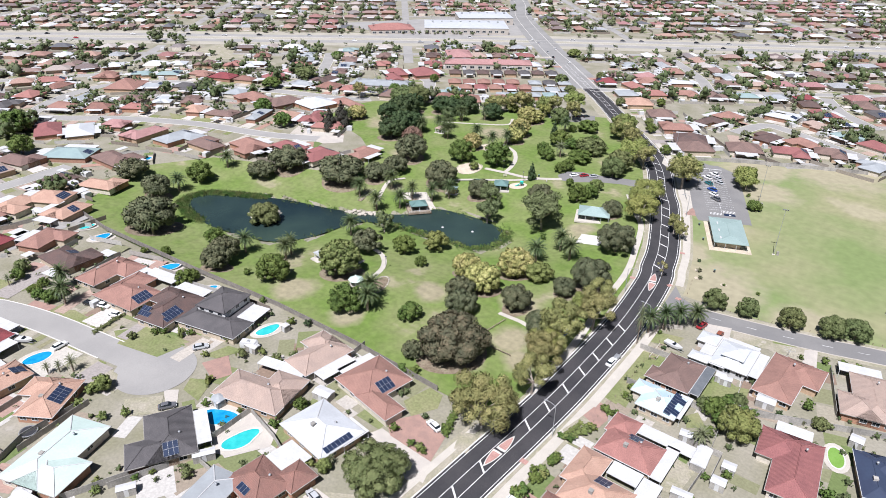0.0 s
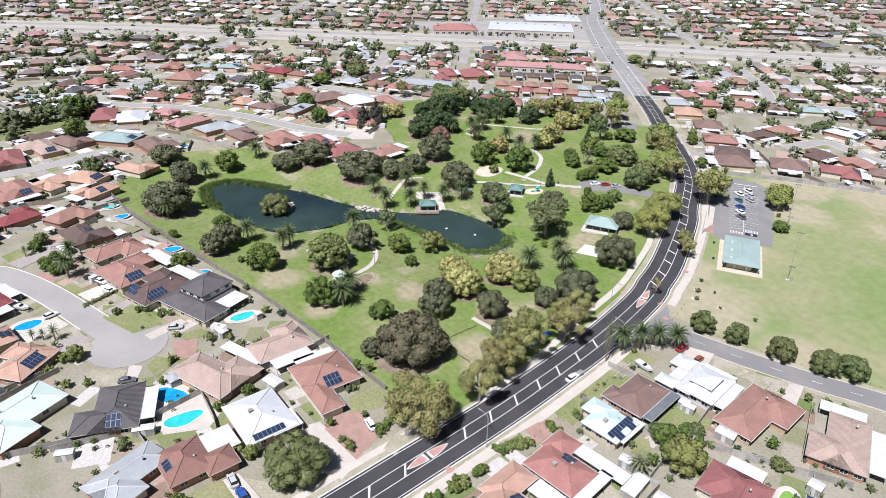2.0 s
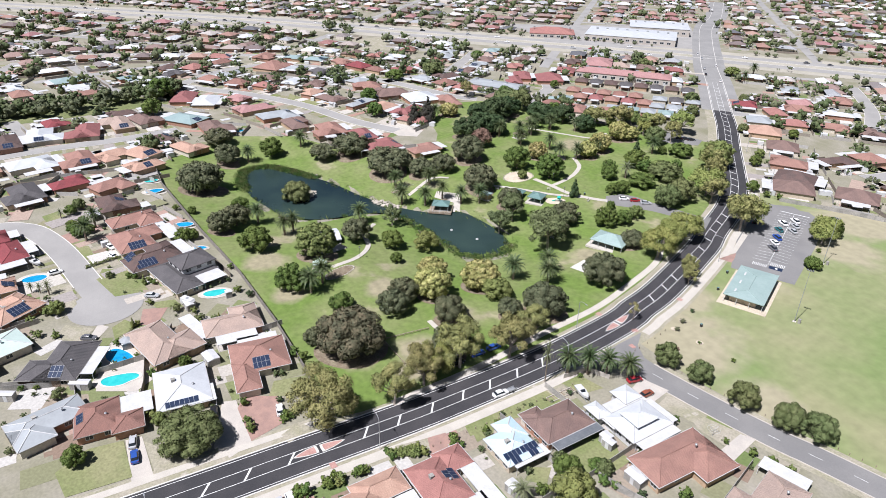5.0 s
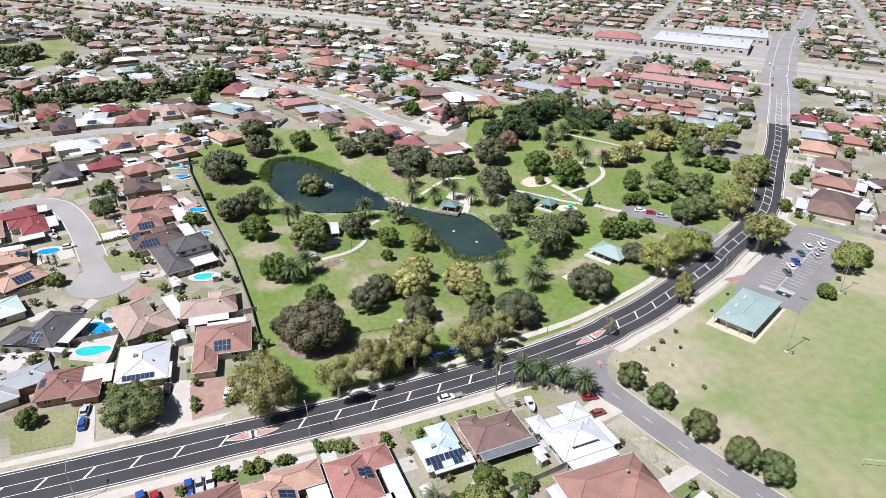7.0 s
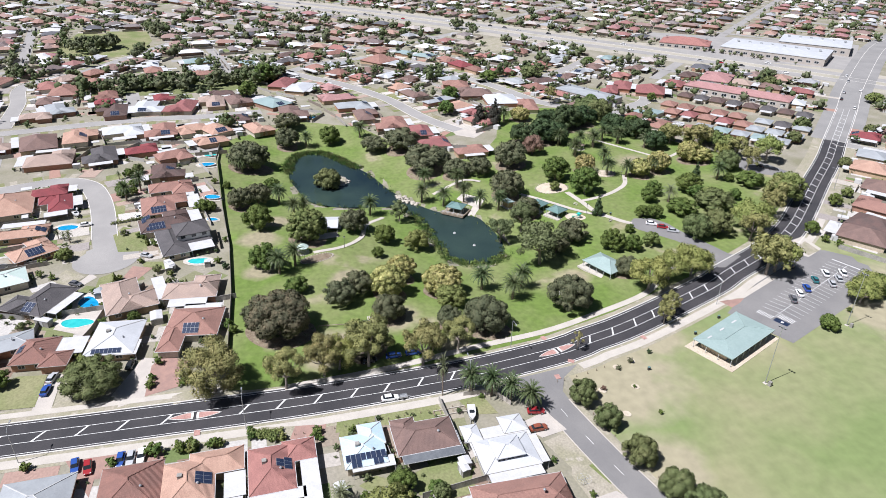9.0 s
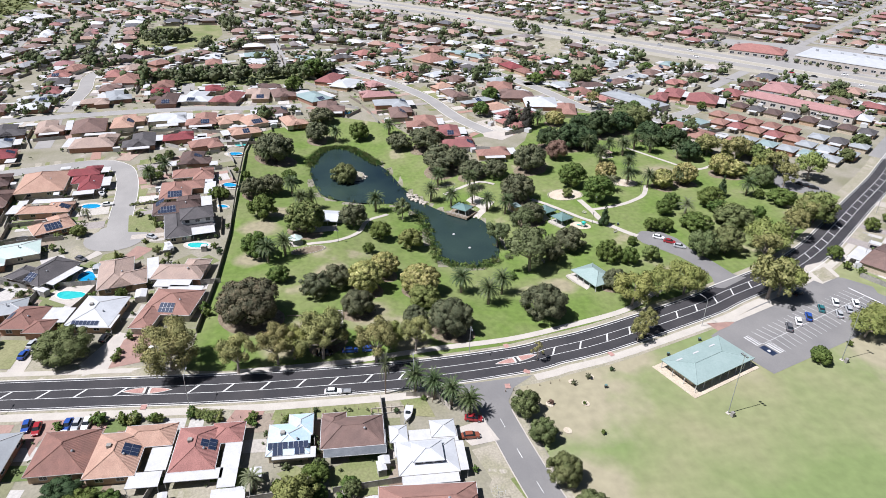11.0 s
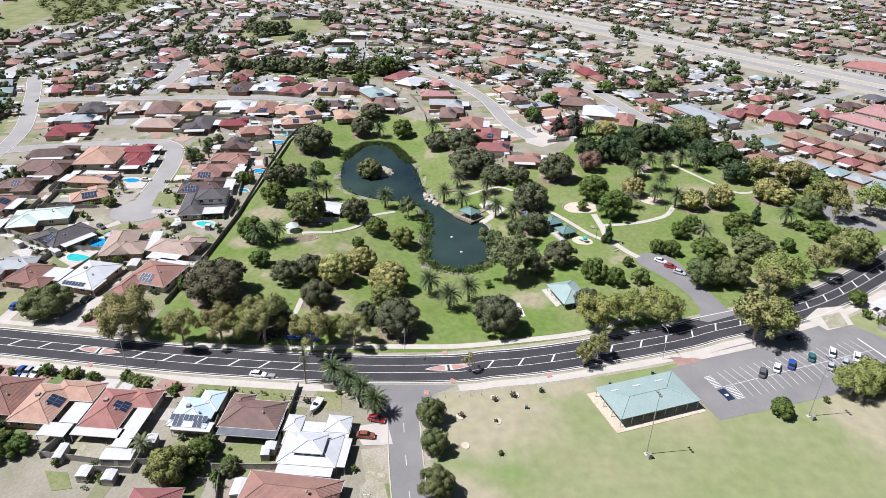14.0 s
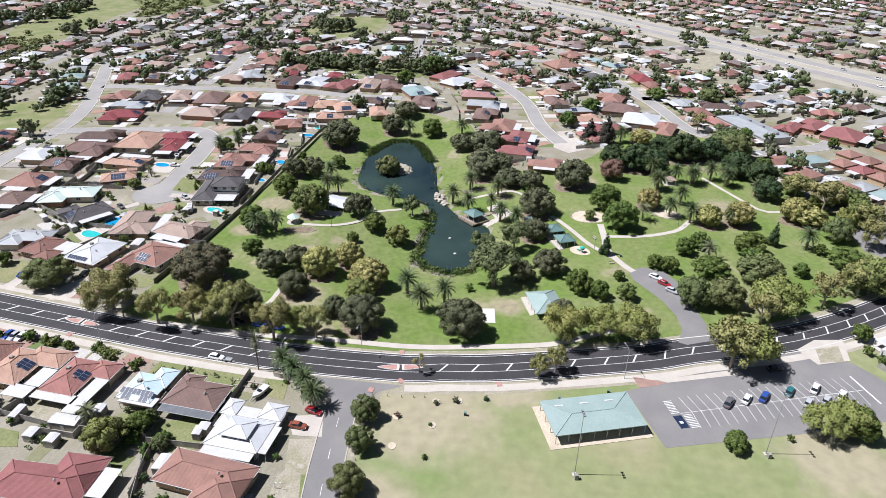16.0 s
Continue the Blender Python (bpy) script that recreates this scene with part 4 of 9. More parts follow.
house(-85.2, 350.2, 17.0, 15.0, 26.2, "brown", wing='', patio='s', detail=False)


# ---- the wider suburb ----
def blocked(x, y, gap=12.0):
    if x > -190 and -5 < y < 200:
        return True
    if inside((x, y), PARK) or inside((x, y), FIELD) or inside((x, y), VILLAGE) or inside((x, y), GOLF) or inside((x, y), RESERVE) or inside((x, y), SOUTHGREEN) or inside((x, y), VACANT) or inside((x, y), MALL) or inside((x, y), BUSH) or inside((x, y), GROVE):
        return True
    if away((x, y), hwy) < 31 + gap * 0.5:
        return True
    return any(abs(x - a) + abs(y - b) < 46 and math.hypot(x - a, y - b) < gap for a, b, _ in TAKEN)


ROADLINES = [MAIN, SIDE, CUL] + STREETS
ALLROADS = np.array([p for s in ROADLINES for p in s])


def road_gap(x, y):
    return float(np.sqrt(((ALLROADS - (x, y)) ** 2).sum(1)).min())


def in_view(x, y):
    """The stretch of the suburb that the flight looks over."""
    if math.hypot(x - 20, y - 100) > 1180:
        return False
    return (x - 85) * 0.74 - (y - 237) * 0.67 < 35 and (x - 15) * 0.995 + (y - 0) * 0.1 < 60


rng = random.Random(4)
LOTS = []
for line in STREETS:
    pts = curve(line, 18.5)
    for s in (1, -1):
        for p, q in zip(pts, beside(pts, 17.0 * s)):
            if in_view(*q) and not blocked(*q, 17) and road_gap(*q) > 13:
                i = min(range(len(pts)), key=lambda k: math.hypot(pts[k][0] - p[0], pts[k][1] - p[1]))
                a, b = pts[max(0, i - 1)], pts[min(len(pts) - 1, i + 1)]
                LOTS.append((q[0], q[1], math.degrees(math.atan2(b[1] - a[1], b[0] - a[0]))))
                TAKEN.append((q[0], q[1], 8))


def zone(x, y):
    """The direction of the streets: square to the highway in the north, turned in the west."""
    return 0 if y < 150 - (x + 300) * 0.1 and away((x, y), hwy) > 140 and x > -620 else 1


road_v, road_f = [], []
for z, turn in ((0, 12.0), (1, 43.0)):
    ca, sa = math.cos(radians(turn)), math.sin(radians(turn))
    for row in range(-22, 23):
        for k in range(-80, 80):
            u, v0 = k * 19.0, row * 66.0
            cross = k % 11 == 5
            x, y = u * ca - v0 * sa - 400, u * sa + v0 * ca + 300
            if zone(x, y) == z and in_view(x, y) and not blocked(x, y, 9) and road_gap(x, y) > 30:
                o = len(road_v)
                for a, b in ((-9.6, -3.8), (9.6, -3.8), (9.6, 3.8), (-9.6, 3.8)):
                    road_v.append((x + a * ca - b * sa, y + a * sa + b * ca, 0.07))
                road_f.append((o, o + 1, o + 2, o + 3))
            for s in (16.5, 49.5):
                x, y = u * ca - (v0 + s) * sa - 400, u * sa + (v0 + s) * ca + 300
                if zone(x, y) != z or not in_view(x, y):
                    continue
                if cross:
                    if not blocked(x, y, 9) and road_gap(x, y) > 30:
                        o = len(road_v)
                        for a, b in ((-3.8, -17), (3.8, -17), (3.8, 17), (-3.8, 17)):
                            road_v.append((x + a * ca - b * sa, y + a * sa + b * ca, 0.075))
                        road_f.append((o, o + 1, o + 2, o + 3))
                    continue
                if not blocked(x, y, 17 if x < -330 else 17.5 if y > 290 else 19) and road_gap(x, y) > 14 and rng.random() < 0.95:
                    LOTS.append((x + rng.uniform(-1.5, 1.5), y + rng.uniform(-1.5, 1.5), turn + rng.choice((0, 90)) + rng.uniform(-3, 3)))
sheet_mesh("street_grid", road_v, road_f, M_STREET, "structure", "faded grey streets of the outer suburb", "road")

LOTS.sort(key=lambda r: math.hypot(r[0] + 150, r[1] - 170))
kinds = ["terra", "brown", "brownred", "pink", "red", "white", "grey", "tan", "darkbrown", "terra", "charcoal", "white", "maroon", "redtile", "teal", "grey", "brown"]
for x, y, turn in LOTS[:150]:
    house(x, y, rng.uniform(13, 18), rng.uniform(11, 15), turn, rng.choice(kinds), rng.choice(("", "a", "b", "c", "d")), rng.choice((0, 0, 0, 8)), rng.choice("snew"), rng.choice(("s", "n", "e", "w", "ne", "sw", "")), detail=False)


def joined(name, mesh_rows, material, label, category, smooth=False):
    """Many small solids in one mesh, for what stays far away."""
    vs, fs, o = [], [], 0
    for v, f in mesh_rows:
        vs.append(v)
        fs += [tuple(i + o for i in k) for k in f]
        o += len(v)
    return sheet_mesh(name, np.concatenate(vs).tolist(), fs, material, "stuff", label, category, smooth)


def solid(make):
    bm = bmesh.new()
    make(bm)
    bm.verts.index_update()
    out = np.array([v.co[:] for v in bm.verts]), [tuple(v.index for v in f.verts) for f in bm.faces]
    bm.free()
    return out


def moved(proto, x, y, z, turn, sx=1.0, sy=1.0, sz=1.0):
    v = proto[0] * (sx, sy, sz)
    c, s = math.cos(radians(turn)), math.sin(radians(turn))
    return np.stack((v[:, 0] * c - v[:, 1] * s + x, v[:, 0] * s + v[:, 1] * c + y, v[:, 2] + z), 1), proto[1]


far_roof = [solid(lambda b: hip(b, 0, 0, 15, 11, 2.6, 0.42)), solid(lambda b: (hip(b, 0, -1.5, 16, 8.5, 2.6, 0.42))), solid(lambda b: hip(b, 0, 0, 13, 12, 2.6, 0.35))]
far_wing = solid(lambda b: hip(b, 3.5, 1.8, 7.5, 9.5, 2.6, 0.42))
far_wall = solid(lambda b: box(b, -6.6, -4.6, 0, 6.6, 4.6, 2.5))
far_patio = solid(lambda b: box(b, -3, -2, 2.3, 3, 2, 2.45))
far_shed = solid(lambda b: hip(b, 0, 0, 4, 3, 2.0, 0.2, True, 1.9))
roofs, walls, patios = [], [], []
for x, y, turn in LOTS[:150] + [(a, b, 43.0 if b > 200 else 12.0) for a, b, _ in TAKEN if a < -170 or b > 280]:
    for _ in range(2):
        a, q = rng.uniform(0, math.tau), rng.uniform(10.5, 13)
        px, py = x + q * math.cos(a), y + q * math.sin(a)
        if road_gap(px, py) > 7 and not inside((px, py), PARK) and not inside((px, py), FIELD) and all(math.hypot(px - b, py - c) > d * 0.9 + 2 for b, c, d in TAKEN):
            patios.append(moved(rng.choice((far_patio, far_shed)), px, py, 0, turn + rng.choice((0, 90)), rng.uniform(0.5, 1.0), rng.uniform(0.6, 1.2)))
for x, y, turn in LOTS[150:]:
    sx, sy = rng.uniform(0.9, 1.2), rng.uniform(0.85, 1.2)
    k = rng.randrange(3)
    roofs.append(moved(far_roof[k], x, y, 0, turn, sx, sy))
    if k == 1:
        roofs.append(moved(far_wing, x, y, 0, turn, sx * rng.choice((-1, 1)), sy))
    walls.append(moved(far_wall, x, y, 0, turn, sx, sy * 0.85))
    for _ in range(rng.choice((1, 1, 2, 2, 3))):
        a = rng.uniform(0, 360)
        patios.append(moved(far_patio, x + 7.6 * math.cos(radians(a)), y + 7.6 * math.sin(radians(a)), 0, turn, rng.uniform(0.6, 1.3), rng.uniform(0.6, 1.4)))
    if rng.random() < 0.4:
        patios.append(moved(far_shed, x + rng.uniform(-8, 8), y + rng.choice((-11, 11)), 0, turn))
joined("distant_house_roofs", roofs, M_FARROOF, "rows of tiled and metal roofs of the distant suburb", "houses")
joined("distant_house_walls", walls, M_FARWALL, "brick walls of the distant houses", "houses")
joined("distant_patio_covers", patios, M_WHITE, "white patio covers and sheds of the distant houses", "sheds")

# verge lawns along the streets
verge_v, verge_f = [], []
for line in STREETS + [CUL]:
    pts = curve(line, 9)
    for s in (1, -1):
        a, b = beside(pts, 4.5 * s), beside(pts, 9.3 * s)
        for i in range(len(pts) - 1):
            if rng.random() < 0.72 and min(road_gap(*b[i]), road_gap(*b[i + 1])) > 6.5 and not inside(b[i], PARK):
                o, k = len(verge_v), rng.uniform(0.05, 0.35)
                verge_v += [(p[0] + (q[0] - p[0]) * k, p[1] + (q[1] - p[1]) * k, 0.062) for p, q in ((a[i], a[i + 1]), (a[i + 1], a[i]), (b[i + 1], b[i]), (b[i], b[i + 1]))]
                verge_f.append((o, o + 1, o + 2, o + 3))
M_VERGE = choices("street_verge", [(0.2, 0.205, 0.1), (0.27, 0.25, 0.16), (0.17, 0.19, 0.075), (0.34, 0.31, 0.25), (0.23, 0.215, 0.13)], rough=0.95, wear=0.16)
sheet_mesh("street_verges", verge_v, verge_f, M_VERGE, "stuff", "patches of dry and green lawn along the streets", "verges")

# driveways from the houses to their streets
drives_v, drives_f = [], []
for x, y, q in TAKEN:
    gap = np.sqrt(((ALLROADS - (x, y)) ** 2).sum(1))
    k = int(gap.argmin())
    if 10 < gap[k] < 34 and not (x > -135 and y < 185):
        a, b = Vector((x, y)), Vector(ALLROADS[k])
        d = (b - a).normalized()
        n = Vector((-d.y, d.x))
        off = n * rng.uniform(-4.5, 4.5)
        wd = n * rng.choice((1.6, 1.9, 2.6, 3.0))
        p, e = a + d * 5 + off, b - d * 5.2 + off
        o = len(drives_v)
        z = 0.1171 + 0.0001 * (o % 40)
        drives_v += [(v.x, v.y, z) for v in (p - wd, p + wd, e + wd * 1.2, e - wd * 1.2)]
        drives_f.append((o, o + 1, o + 2, o + 3))
M_DRIVE = choices("driveway_paving", [(0.46, 0.43, 0.38), (0.34, 0.21, 0.165), (0.42, 0.38, 0.33), (0.30, 0.27, 0.25), (0.5, 0.47, 0.43), (0.36, 0.27, 0.22)], rough=0.9)
sheet_mesh("driveways", drives_v, drives_f, M_DRIVE, "stuff", "concrete and brick driveways of the houses", "driveways")


# yards: rectangles of lawn, soil and paving round the houses, and the fences between them
M_YARD = choices("yard_surfaces", [(0.17, 0.19, 0.085), (0.40, 0.37, 0.33), (0.22, 0.16, 0.12), (0.34, 0.23, 0.19), (0.13, 0.17, 0.06), (0.30, 0.27, 0.21), (0.45, 0.43, 0.4), (0.2, 0.2, 0.115), (0.27, 0.225, 0.175)], rough=0.95, wear=0.14)
yard_v, yard_f, fences = [], [], []
rail = solid(lambda b: box(b, -0.5, -0.04, 0, 0.5, 0.04, 1.75))
SITES = [(x, y, t) for x, y, t in LOTS]
for x, y, q in TAKEN:
    if all(abs(x - a) + abs(y - b) > 6 for a, b, _ in LOTS):
        gap = ((ALLROADS - (x, y)) ** 2).sum(1)
        k = ALLROADS[int(gap.argmin())]
        SITES.append((x, y, math.degrees(math.atan2(k[1] - y, k[0] - x)) - 90))
for i, (x, y, turn) in enumerate(SITES):
    c, s = math.cos(radians(turn)), math.sin(radians(turn))
    for _ in range(7):
        u, w = rng.uniform(-9, 9), rng.choice((-1, 1)) * rng.uniform(5, 15)
        if rng.random() < 0.4:
            u, w = rng.choice((-1, 1)) * rng.uniform(7, 10), rng.uniform(-9, 9)
        a, b = rng.uniform(1.5, 4.5), rng.uniform(1.5, 4.5)
        px, py = x + u * c - w * s, y + u * s + w * c
        if road_gap(px, py) < 9 or away((px, py), hwy) < 34 or inside((px, py), PARK) or inside((px, py), FIELD):
            continue
        o = len(yard_v)
        z = 0.02 + 0.0009 * (o // 4 % 36)
        yard_v += [(px + (e * a) * c - (g * b) * s, py + (e * a) * s + (g * b) * c, z) for e, g in ((-1, -1), (1, -1), (1, 1), (-1, 1))]
        yard_f.append((o, o + 1, o + 2, o + 3))
    if x > -135 and y < 200 or math.hypot(x, y - 100) > 700:
        continue
    for u, w, length, across in ((9.4, -4, 20, 1), (0, -15.5, 17, 0), (-4, 9, 9, 0)):
        px, py = x + u * c - w * s, y + u * s + w * c
        if road_gap(px, py) < 14 or inside((px, py), PARK) or any(math.hypot(px - a, py - b) < d * 0.8 + 1.5 for a, b, d in TAKEN):
            continue
        fences.append(moved(rail, px, py, 0, turn + 90 * across, length * rng.uniform(0.8, 1.0)))
sheet_mesh("garden_ground", yard_v, yard_f, M_YARD, "stuff", "patches of lawn, soil and paving in the house yards", "yards")
M_RAIL = choices("boundary_fence_sheets", [(0.33, 0.31, 0.28), (0.26, 0.23, 0.19), (0.4, 0.385, 0.36), (0.2, 0.17, 0.14)], rough=0.9)
joined("boundary_fences", fences, M_RAIL, "grey and brown fences between the suburban yards", "fences")


# ---- trees ----
def leaf_mat(name, colours, rough=0.7, wear=0.16):
    """Foliage: tones that drift over each crown and differ from leaf to leaf, a little light passing through."""
    m = mat(name, (1, 1, 1), rough=rough, wear=wear, grain=2.2, bump=0)
    nt = m.node_tree
    n, l = nt.nodes, nt.links
    hsv = next(k for k in n if k.bl_idname == "ShaderNodeHueSaturation")
    geo = next(k for k in n if k.bl_idname == "ShaderNodeNewGeometry")
    drift = n.new("ShaderNodeTexNoise")
    drift.inputs["Scale"].default_value, drift.inputs["Detail"].default_value = 0.42, 3
    l.new(geo.outputs["Position"], drift.inputs["Vector"])
    wide = n.new("ShaderNodeMapRange")
    wide.inputs["From Min"].default_value, wide.inputs["From Max"].default_value = 0.3, 0.7
    wide.inputs["To Min"].default_value, wide.inputs["To Max"].default_value = -0.05, 0.65
    l.new(drift.outputs["Fac"], wide.inputs["Value"])
    add = n.new("ShaderNodeMath")
    add.operation = "MULTIPLY_ADD"
    add.inputs[1].default_value = 0.4
    l.new(geo.outputs["Random Per Island"], add.inputs[0])
    l.new(wide.outputs[0], add.inputs[2])
    ramp = n.new("ShaderNodeValToRGB")
    e = ramp.color_ramp.elements
    order = sorted(colours, key=sum)
    e[0].position, e[0].color = 0.0, rgb(order[0])
    e[1].position, e[1].color = 1.0, rgb(order[-1])
    for i, c in enumerate(order[1:-1]):
        e.new((i + 1) / (len(order) - 1)).color = rgb(c)
    l.new(add.outputs[0], ramp.inputs["Fac"])
    l.new(ramp.outputs["Color"], hsv.inputs["Color"])
    info = n.new("ShaderNodeObjectInfo")
    mr = n.new("ShaderNodeMapRange")
    mr.inputs["To Min"].default_value, mr.inputs["To Max"].default_value = 0.48, 0.515
    l.new(info.outputs["Random"], mr.inputs["Value"])
    l.new(mr.outputs[0], hsv.inputs["Hue"])
    glow = n.new("ShaderNodeBsdfTranslucent")
    l.new(hsv.outputs["Color"], glow.inputs["Color"])
    mix = n.new("ShaderNodeMixShader")
    mix.inputs[0].default_value = 0.06
    b = n["Principled BSDF"]
    b.inputs["Specular IOR Level"].default_value = 0.15
    l.new(b.outputs[0], mix.inputs[1])
    l.new(glow.outputs[0], mix.inputs[2])
    l.new(mix.outputs[0], n["Material Output"].inputs[0])
    return m


LEAVES = {
    "g": leaf_mat("green_leaves", [(0.095, 0.142, 0.036), (0.125, 0.175, 0.045), (0.064, 0.1, 0.027), (0.155, 0.2, 0.056)]),
    "d": leaf_mat("dark_leaves", [(0.05, 0.08, 0.036), (0.066, 0.1, 0.042), (0.042, 0.068, 0.03), (0.09, 0.122, 0.054)]),
    "b": leaf_mat("grey_olive_leaves", [(0.108, 0.12, 0.066), (0.14, 0.146, 0.08), (0.078, 0.09, 0.05), (0.185, 0.182, 0.105)]),
    "B": leaf_mat("brown_olive_leaves", [(0.105, 0.104, 0.062), (0.145, 0.128, 0.078), (0.07, 0.077, 0.045), (0.22, 0.178, 0.112)]),
    "y": leaf_mat("golden_leaves", [(0.42, 0.385, 0.16), (0.2, 0.21, 0.07), (0.56, 0.5, 0.24), (0.11, 0.135, 0.04), (0.34, 0.32, 0.12)]),
    "Y": leaf_mat("green_gold_leaves", [(0.19, 0.21, 0.075), (0.13, 0.155, 0.05), (0.27, 0.27, 0.1), (0.085, 0.11, 0.035)]),
    "e": leaf_mat("eucalypt_leaves", [(0.285, 0.275, 0.108), (0.21, 0.215, 0.082), (0.38, 0.355, 0.15), (0.15, 0.16, 0.062)]),
    "E": leaf_mat("olive_eucalypt_leaves", [(0.215, 0.25, 0.075), (0.27, 0.295, 0.095), (0.15, 0.182, 0.055), (0.34, 0.355, 0.13)]),
    "G": leaf_mat("green_gum_leaves", [(0.15, 0.185, 0.085), (0.12, 0.15, 0.066), (0.2, 0.23, 0.11), (0.09, 0.115, 0.05)]),
    "w": leaf_mat("light_green_leaves", [(0.18, 0.215, 0.07), (0.24, 0.262, 0.09), (0.13, 0.16, 0.052)]),
    "o": leaf_mat("olive_leaves", [(0.125, 0.155, 0.06), (0.155, 0.182, 0.074), (0.09, 0.115, 0.045), (0.2, 0.22, 0.1)]),
    "k": leaf_mat("dark_brown_foliage", [(0.058, 0.056, 0.045), (0.08, 0.072, 0.056), (0.045, 0.048, 0.036)]),
    "r": leaf_mat("reddish_foliage", [(0.21, 0.13, 0.1), (0.17, 0.11, 0.085), (0.26, 0.165, 0.135)]),
    "p": leaf_mat("palm_fronds", [(0.045, 0.068, 0.028), (0.075, 0.105, 0.042), (0.17, 0.19, 0.095)], 0.4),
    "q": leaf_mat("silvery_palm_fronds", [(0.15, 0.17, 0.09), (0.19, 0.2, 0.115), (0.12, 0.14, 0.075)], 0.5),
}
M_SKIRT = mat("dry_fronds", (0.2, 0.15, 0.09), (0.15, 0.11, 0.07), rough=0.95, patch=2, grain=5)


def lobes_of(shape, seed, tall, count):
    """The leafy masses of a crown, as centres and half axes; the crown is 1 wide to each side and tall high."""
    r = np.random.default_rng(seed)
    out = []
    if shape in ("dome", "tight"):
        k = 0.56 if shape == "dome" else 0.74
        out.append(((r.uniform(-0.08, 0.08), r.uniform(-0.08, 0.08), 0.48 * tall), (k, k * r.uniform(0.85, 1.0), 0.6 * k * tall)))
    for k in range(count):
        g = (k + 0.5) / count
        a = k * 2.39996 + r.uniform(-0.5, 0.5)
        if shape == "cone":
            rad = (1 - g) * 0.62 + 0.03
            q = 0.4 * (1.12 - g)
            out.append(((rad * math.cos(a) * 0.8, rad * math.sin(a) * 0.8, tall * (0.1 + 0.8 * g)), (q, q, q * 1.4)))
        elif shape == "gum":
            q = r.uniform(0.14, 0.27)
            k2 = (1 - q) * math.sqrt(r.uniform(0.05, 1.0))
            z = tall * (0.9 - 0.52 * k2 * r.uniform(0.1, 1.25)) - q * 0.3
            out.append(((k2 * math.cos(a), k2 * math.sin(a), z), (q, q, q * r.uniform(0.7, 1.15))))
        else:
            z = 1 - 1.6 * g
            ring = math.sqrt(max(0.0, 1 - z * z)) if z > 0 else 1 - 0.2 * abs(z)
            q = (r.uniform(0.12, 0.2) if r.random() < 0.55 else r.uniform(0.22, 0.36)) if shape == "dome" else r.uniform(0.13, 0.2)
            k2 = (1 - q) * (r.uniform(0.86, 1.1) if shape == "dome" else r.uniform(0.92, 1.04))
            zz = tall * (0.5 + 0.5 * z) - z * q * 0.8
            out.append(((ring * k2 * math.cos(a), ring * k2 * math.sin(a), max(zz, q * 0.7)), (q, q, q * 0.85)))
    return out


def crown_data(shape, seed, tall, count, cards, size, core=0.86, fine=1, hang=0.0):
    """Leaf sprays round the lobes of a crown, each with the way it faces: points, faces, facings."""
    r = np.random.default_rng(seed + 900)
    lobes = lobes_of(shape, seed, tall, count)
    C, R = np.array([c for c, _ in lobes]), np.array([q for _, q in lobes])
    vs, fs, ns, o = [], [], [], 0
    ico = solid(lambda b: bmesh.ops.create_icosphere(b, subdivisions=fine, radius=1.0))
    mid = np.array((0, 0, 0.35 * tall))
    if core:
        for c, q in lobes:
            v = ico[0] * r.uniform(0.78 if fine else 0.93, 1.05, (len(ico[0]), 1)) * np.array(q) * core + c
            vs.append(v)
            ns.append(ico[0])
            fs += [tuple(i + o for i in f) for f in ico[1]]
            o += len(v)
    share = R[:, 0] * R[:, 2]
    pick = r.choice(len(lobes), int(cards * 4.5), p=share / share.sum())
    d = r.normal(size=(len(pick), 3))
    d /= np.linalg.norm(d, axis=1)[:, None]
    p = C[pick] + d * R[pick] * r.uniform(0.6 if shape == "gum" else 0.82, 1.25 if shape == "gum" else 1.1, (len(pick), 1))
    deep = np.zeros(len(pick), bool)
    for k in range(len(lobes)):
        deep |= (np.linalg.norm((p - C[k]) / R[k], axis=1) < (0.5 if shape == "gum" else 0.8)) & (pick != k)
    keep = ~deep & ((d[:, 2] > -0.35) | (r.random(len(pick)) < 0.35)) & (p[:, 2] > 0.02)
    p, d = p[keep][:cards], d[keep][:cards]
    n = len(p)
    face = d + r.normal(size=(n, 3)) * 0.6
    face /= np.linalg.norm(face, axis=1)[:, None]
    t = np.cross(face, r.normal(size=(n, 3)))
    t[:, 2] -= hang
    t -= face * (t * face).sum(1)[:, None]
    t /= np.linalg.norm(t, axis=1)[:, None]
    u = np.cross(face, t)
    s = size * r.uniform(0.6, 1.35, (n, 1))
    vs.append(np.stack((p + t * s * 1.15, p - t * s * 0.6 + u * s * 0.7, p - t * s * 0.6 - u * s * 0.7), 1).reshape(-1, 3))
    fs += [(o + 3 * i, o + 3 * i + 1, o + 3 * i + 2) for i in range(n)]
    out = p - mid
    out /= np.linalg.norm(out, axis=1)[:, None]
    nn = d * 0.75 + out * 0.3 + face * 0.35
    nn /= np.linalg.norm(nn, axis=1)[:, None]
    ns.append(np.repeat(nn, 3, 0))
    return np.concatenate(vs), fs, np.concatenate(ns)


def crown_mesh(material, shape, seed, tall, count, cards, size, core=0.86, fine=1, hang=0.0):
    v, f, n = crown_data(shape, seed, tall, count, cards, size, core, fine, hang)
    me = bpy.data.meshes.new("crown")
    me.from_pydata((v / (1, 1, tall)).tolist(), [], f)
    me.shade_smooth()
    n = n * (1, 1, tall)
    me.normals_split_custom_set_from_vertices((n / np.linalg.norm(n, axis=1)[:, None]).tolist())
    me.materials.append(material)
    return me


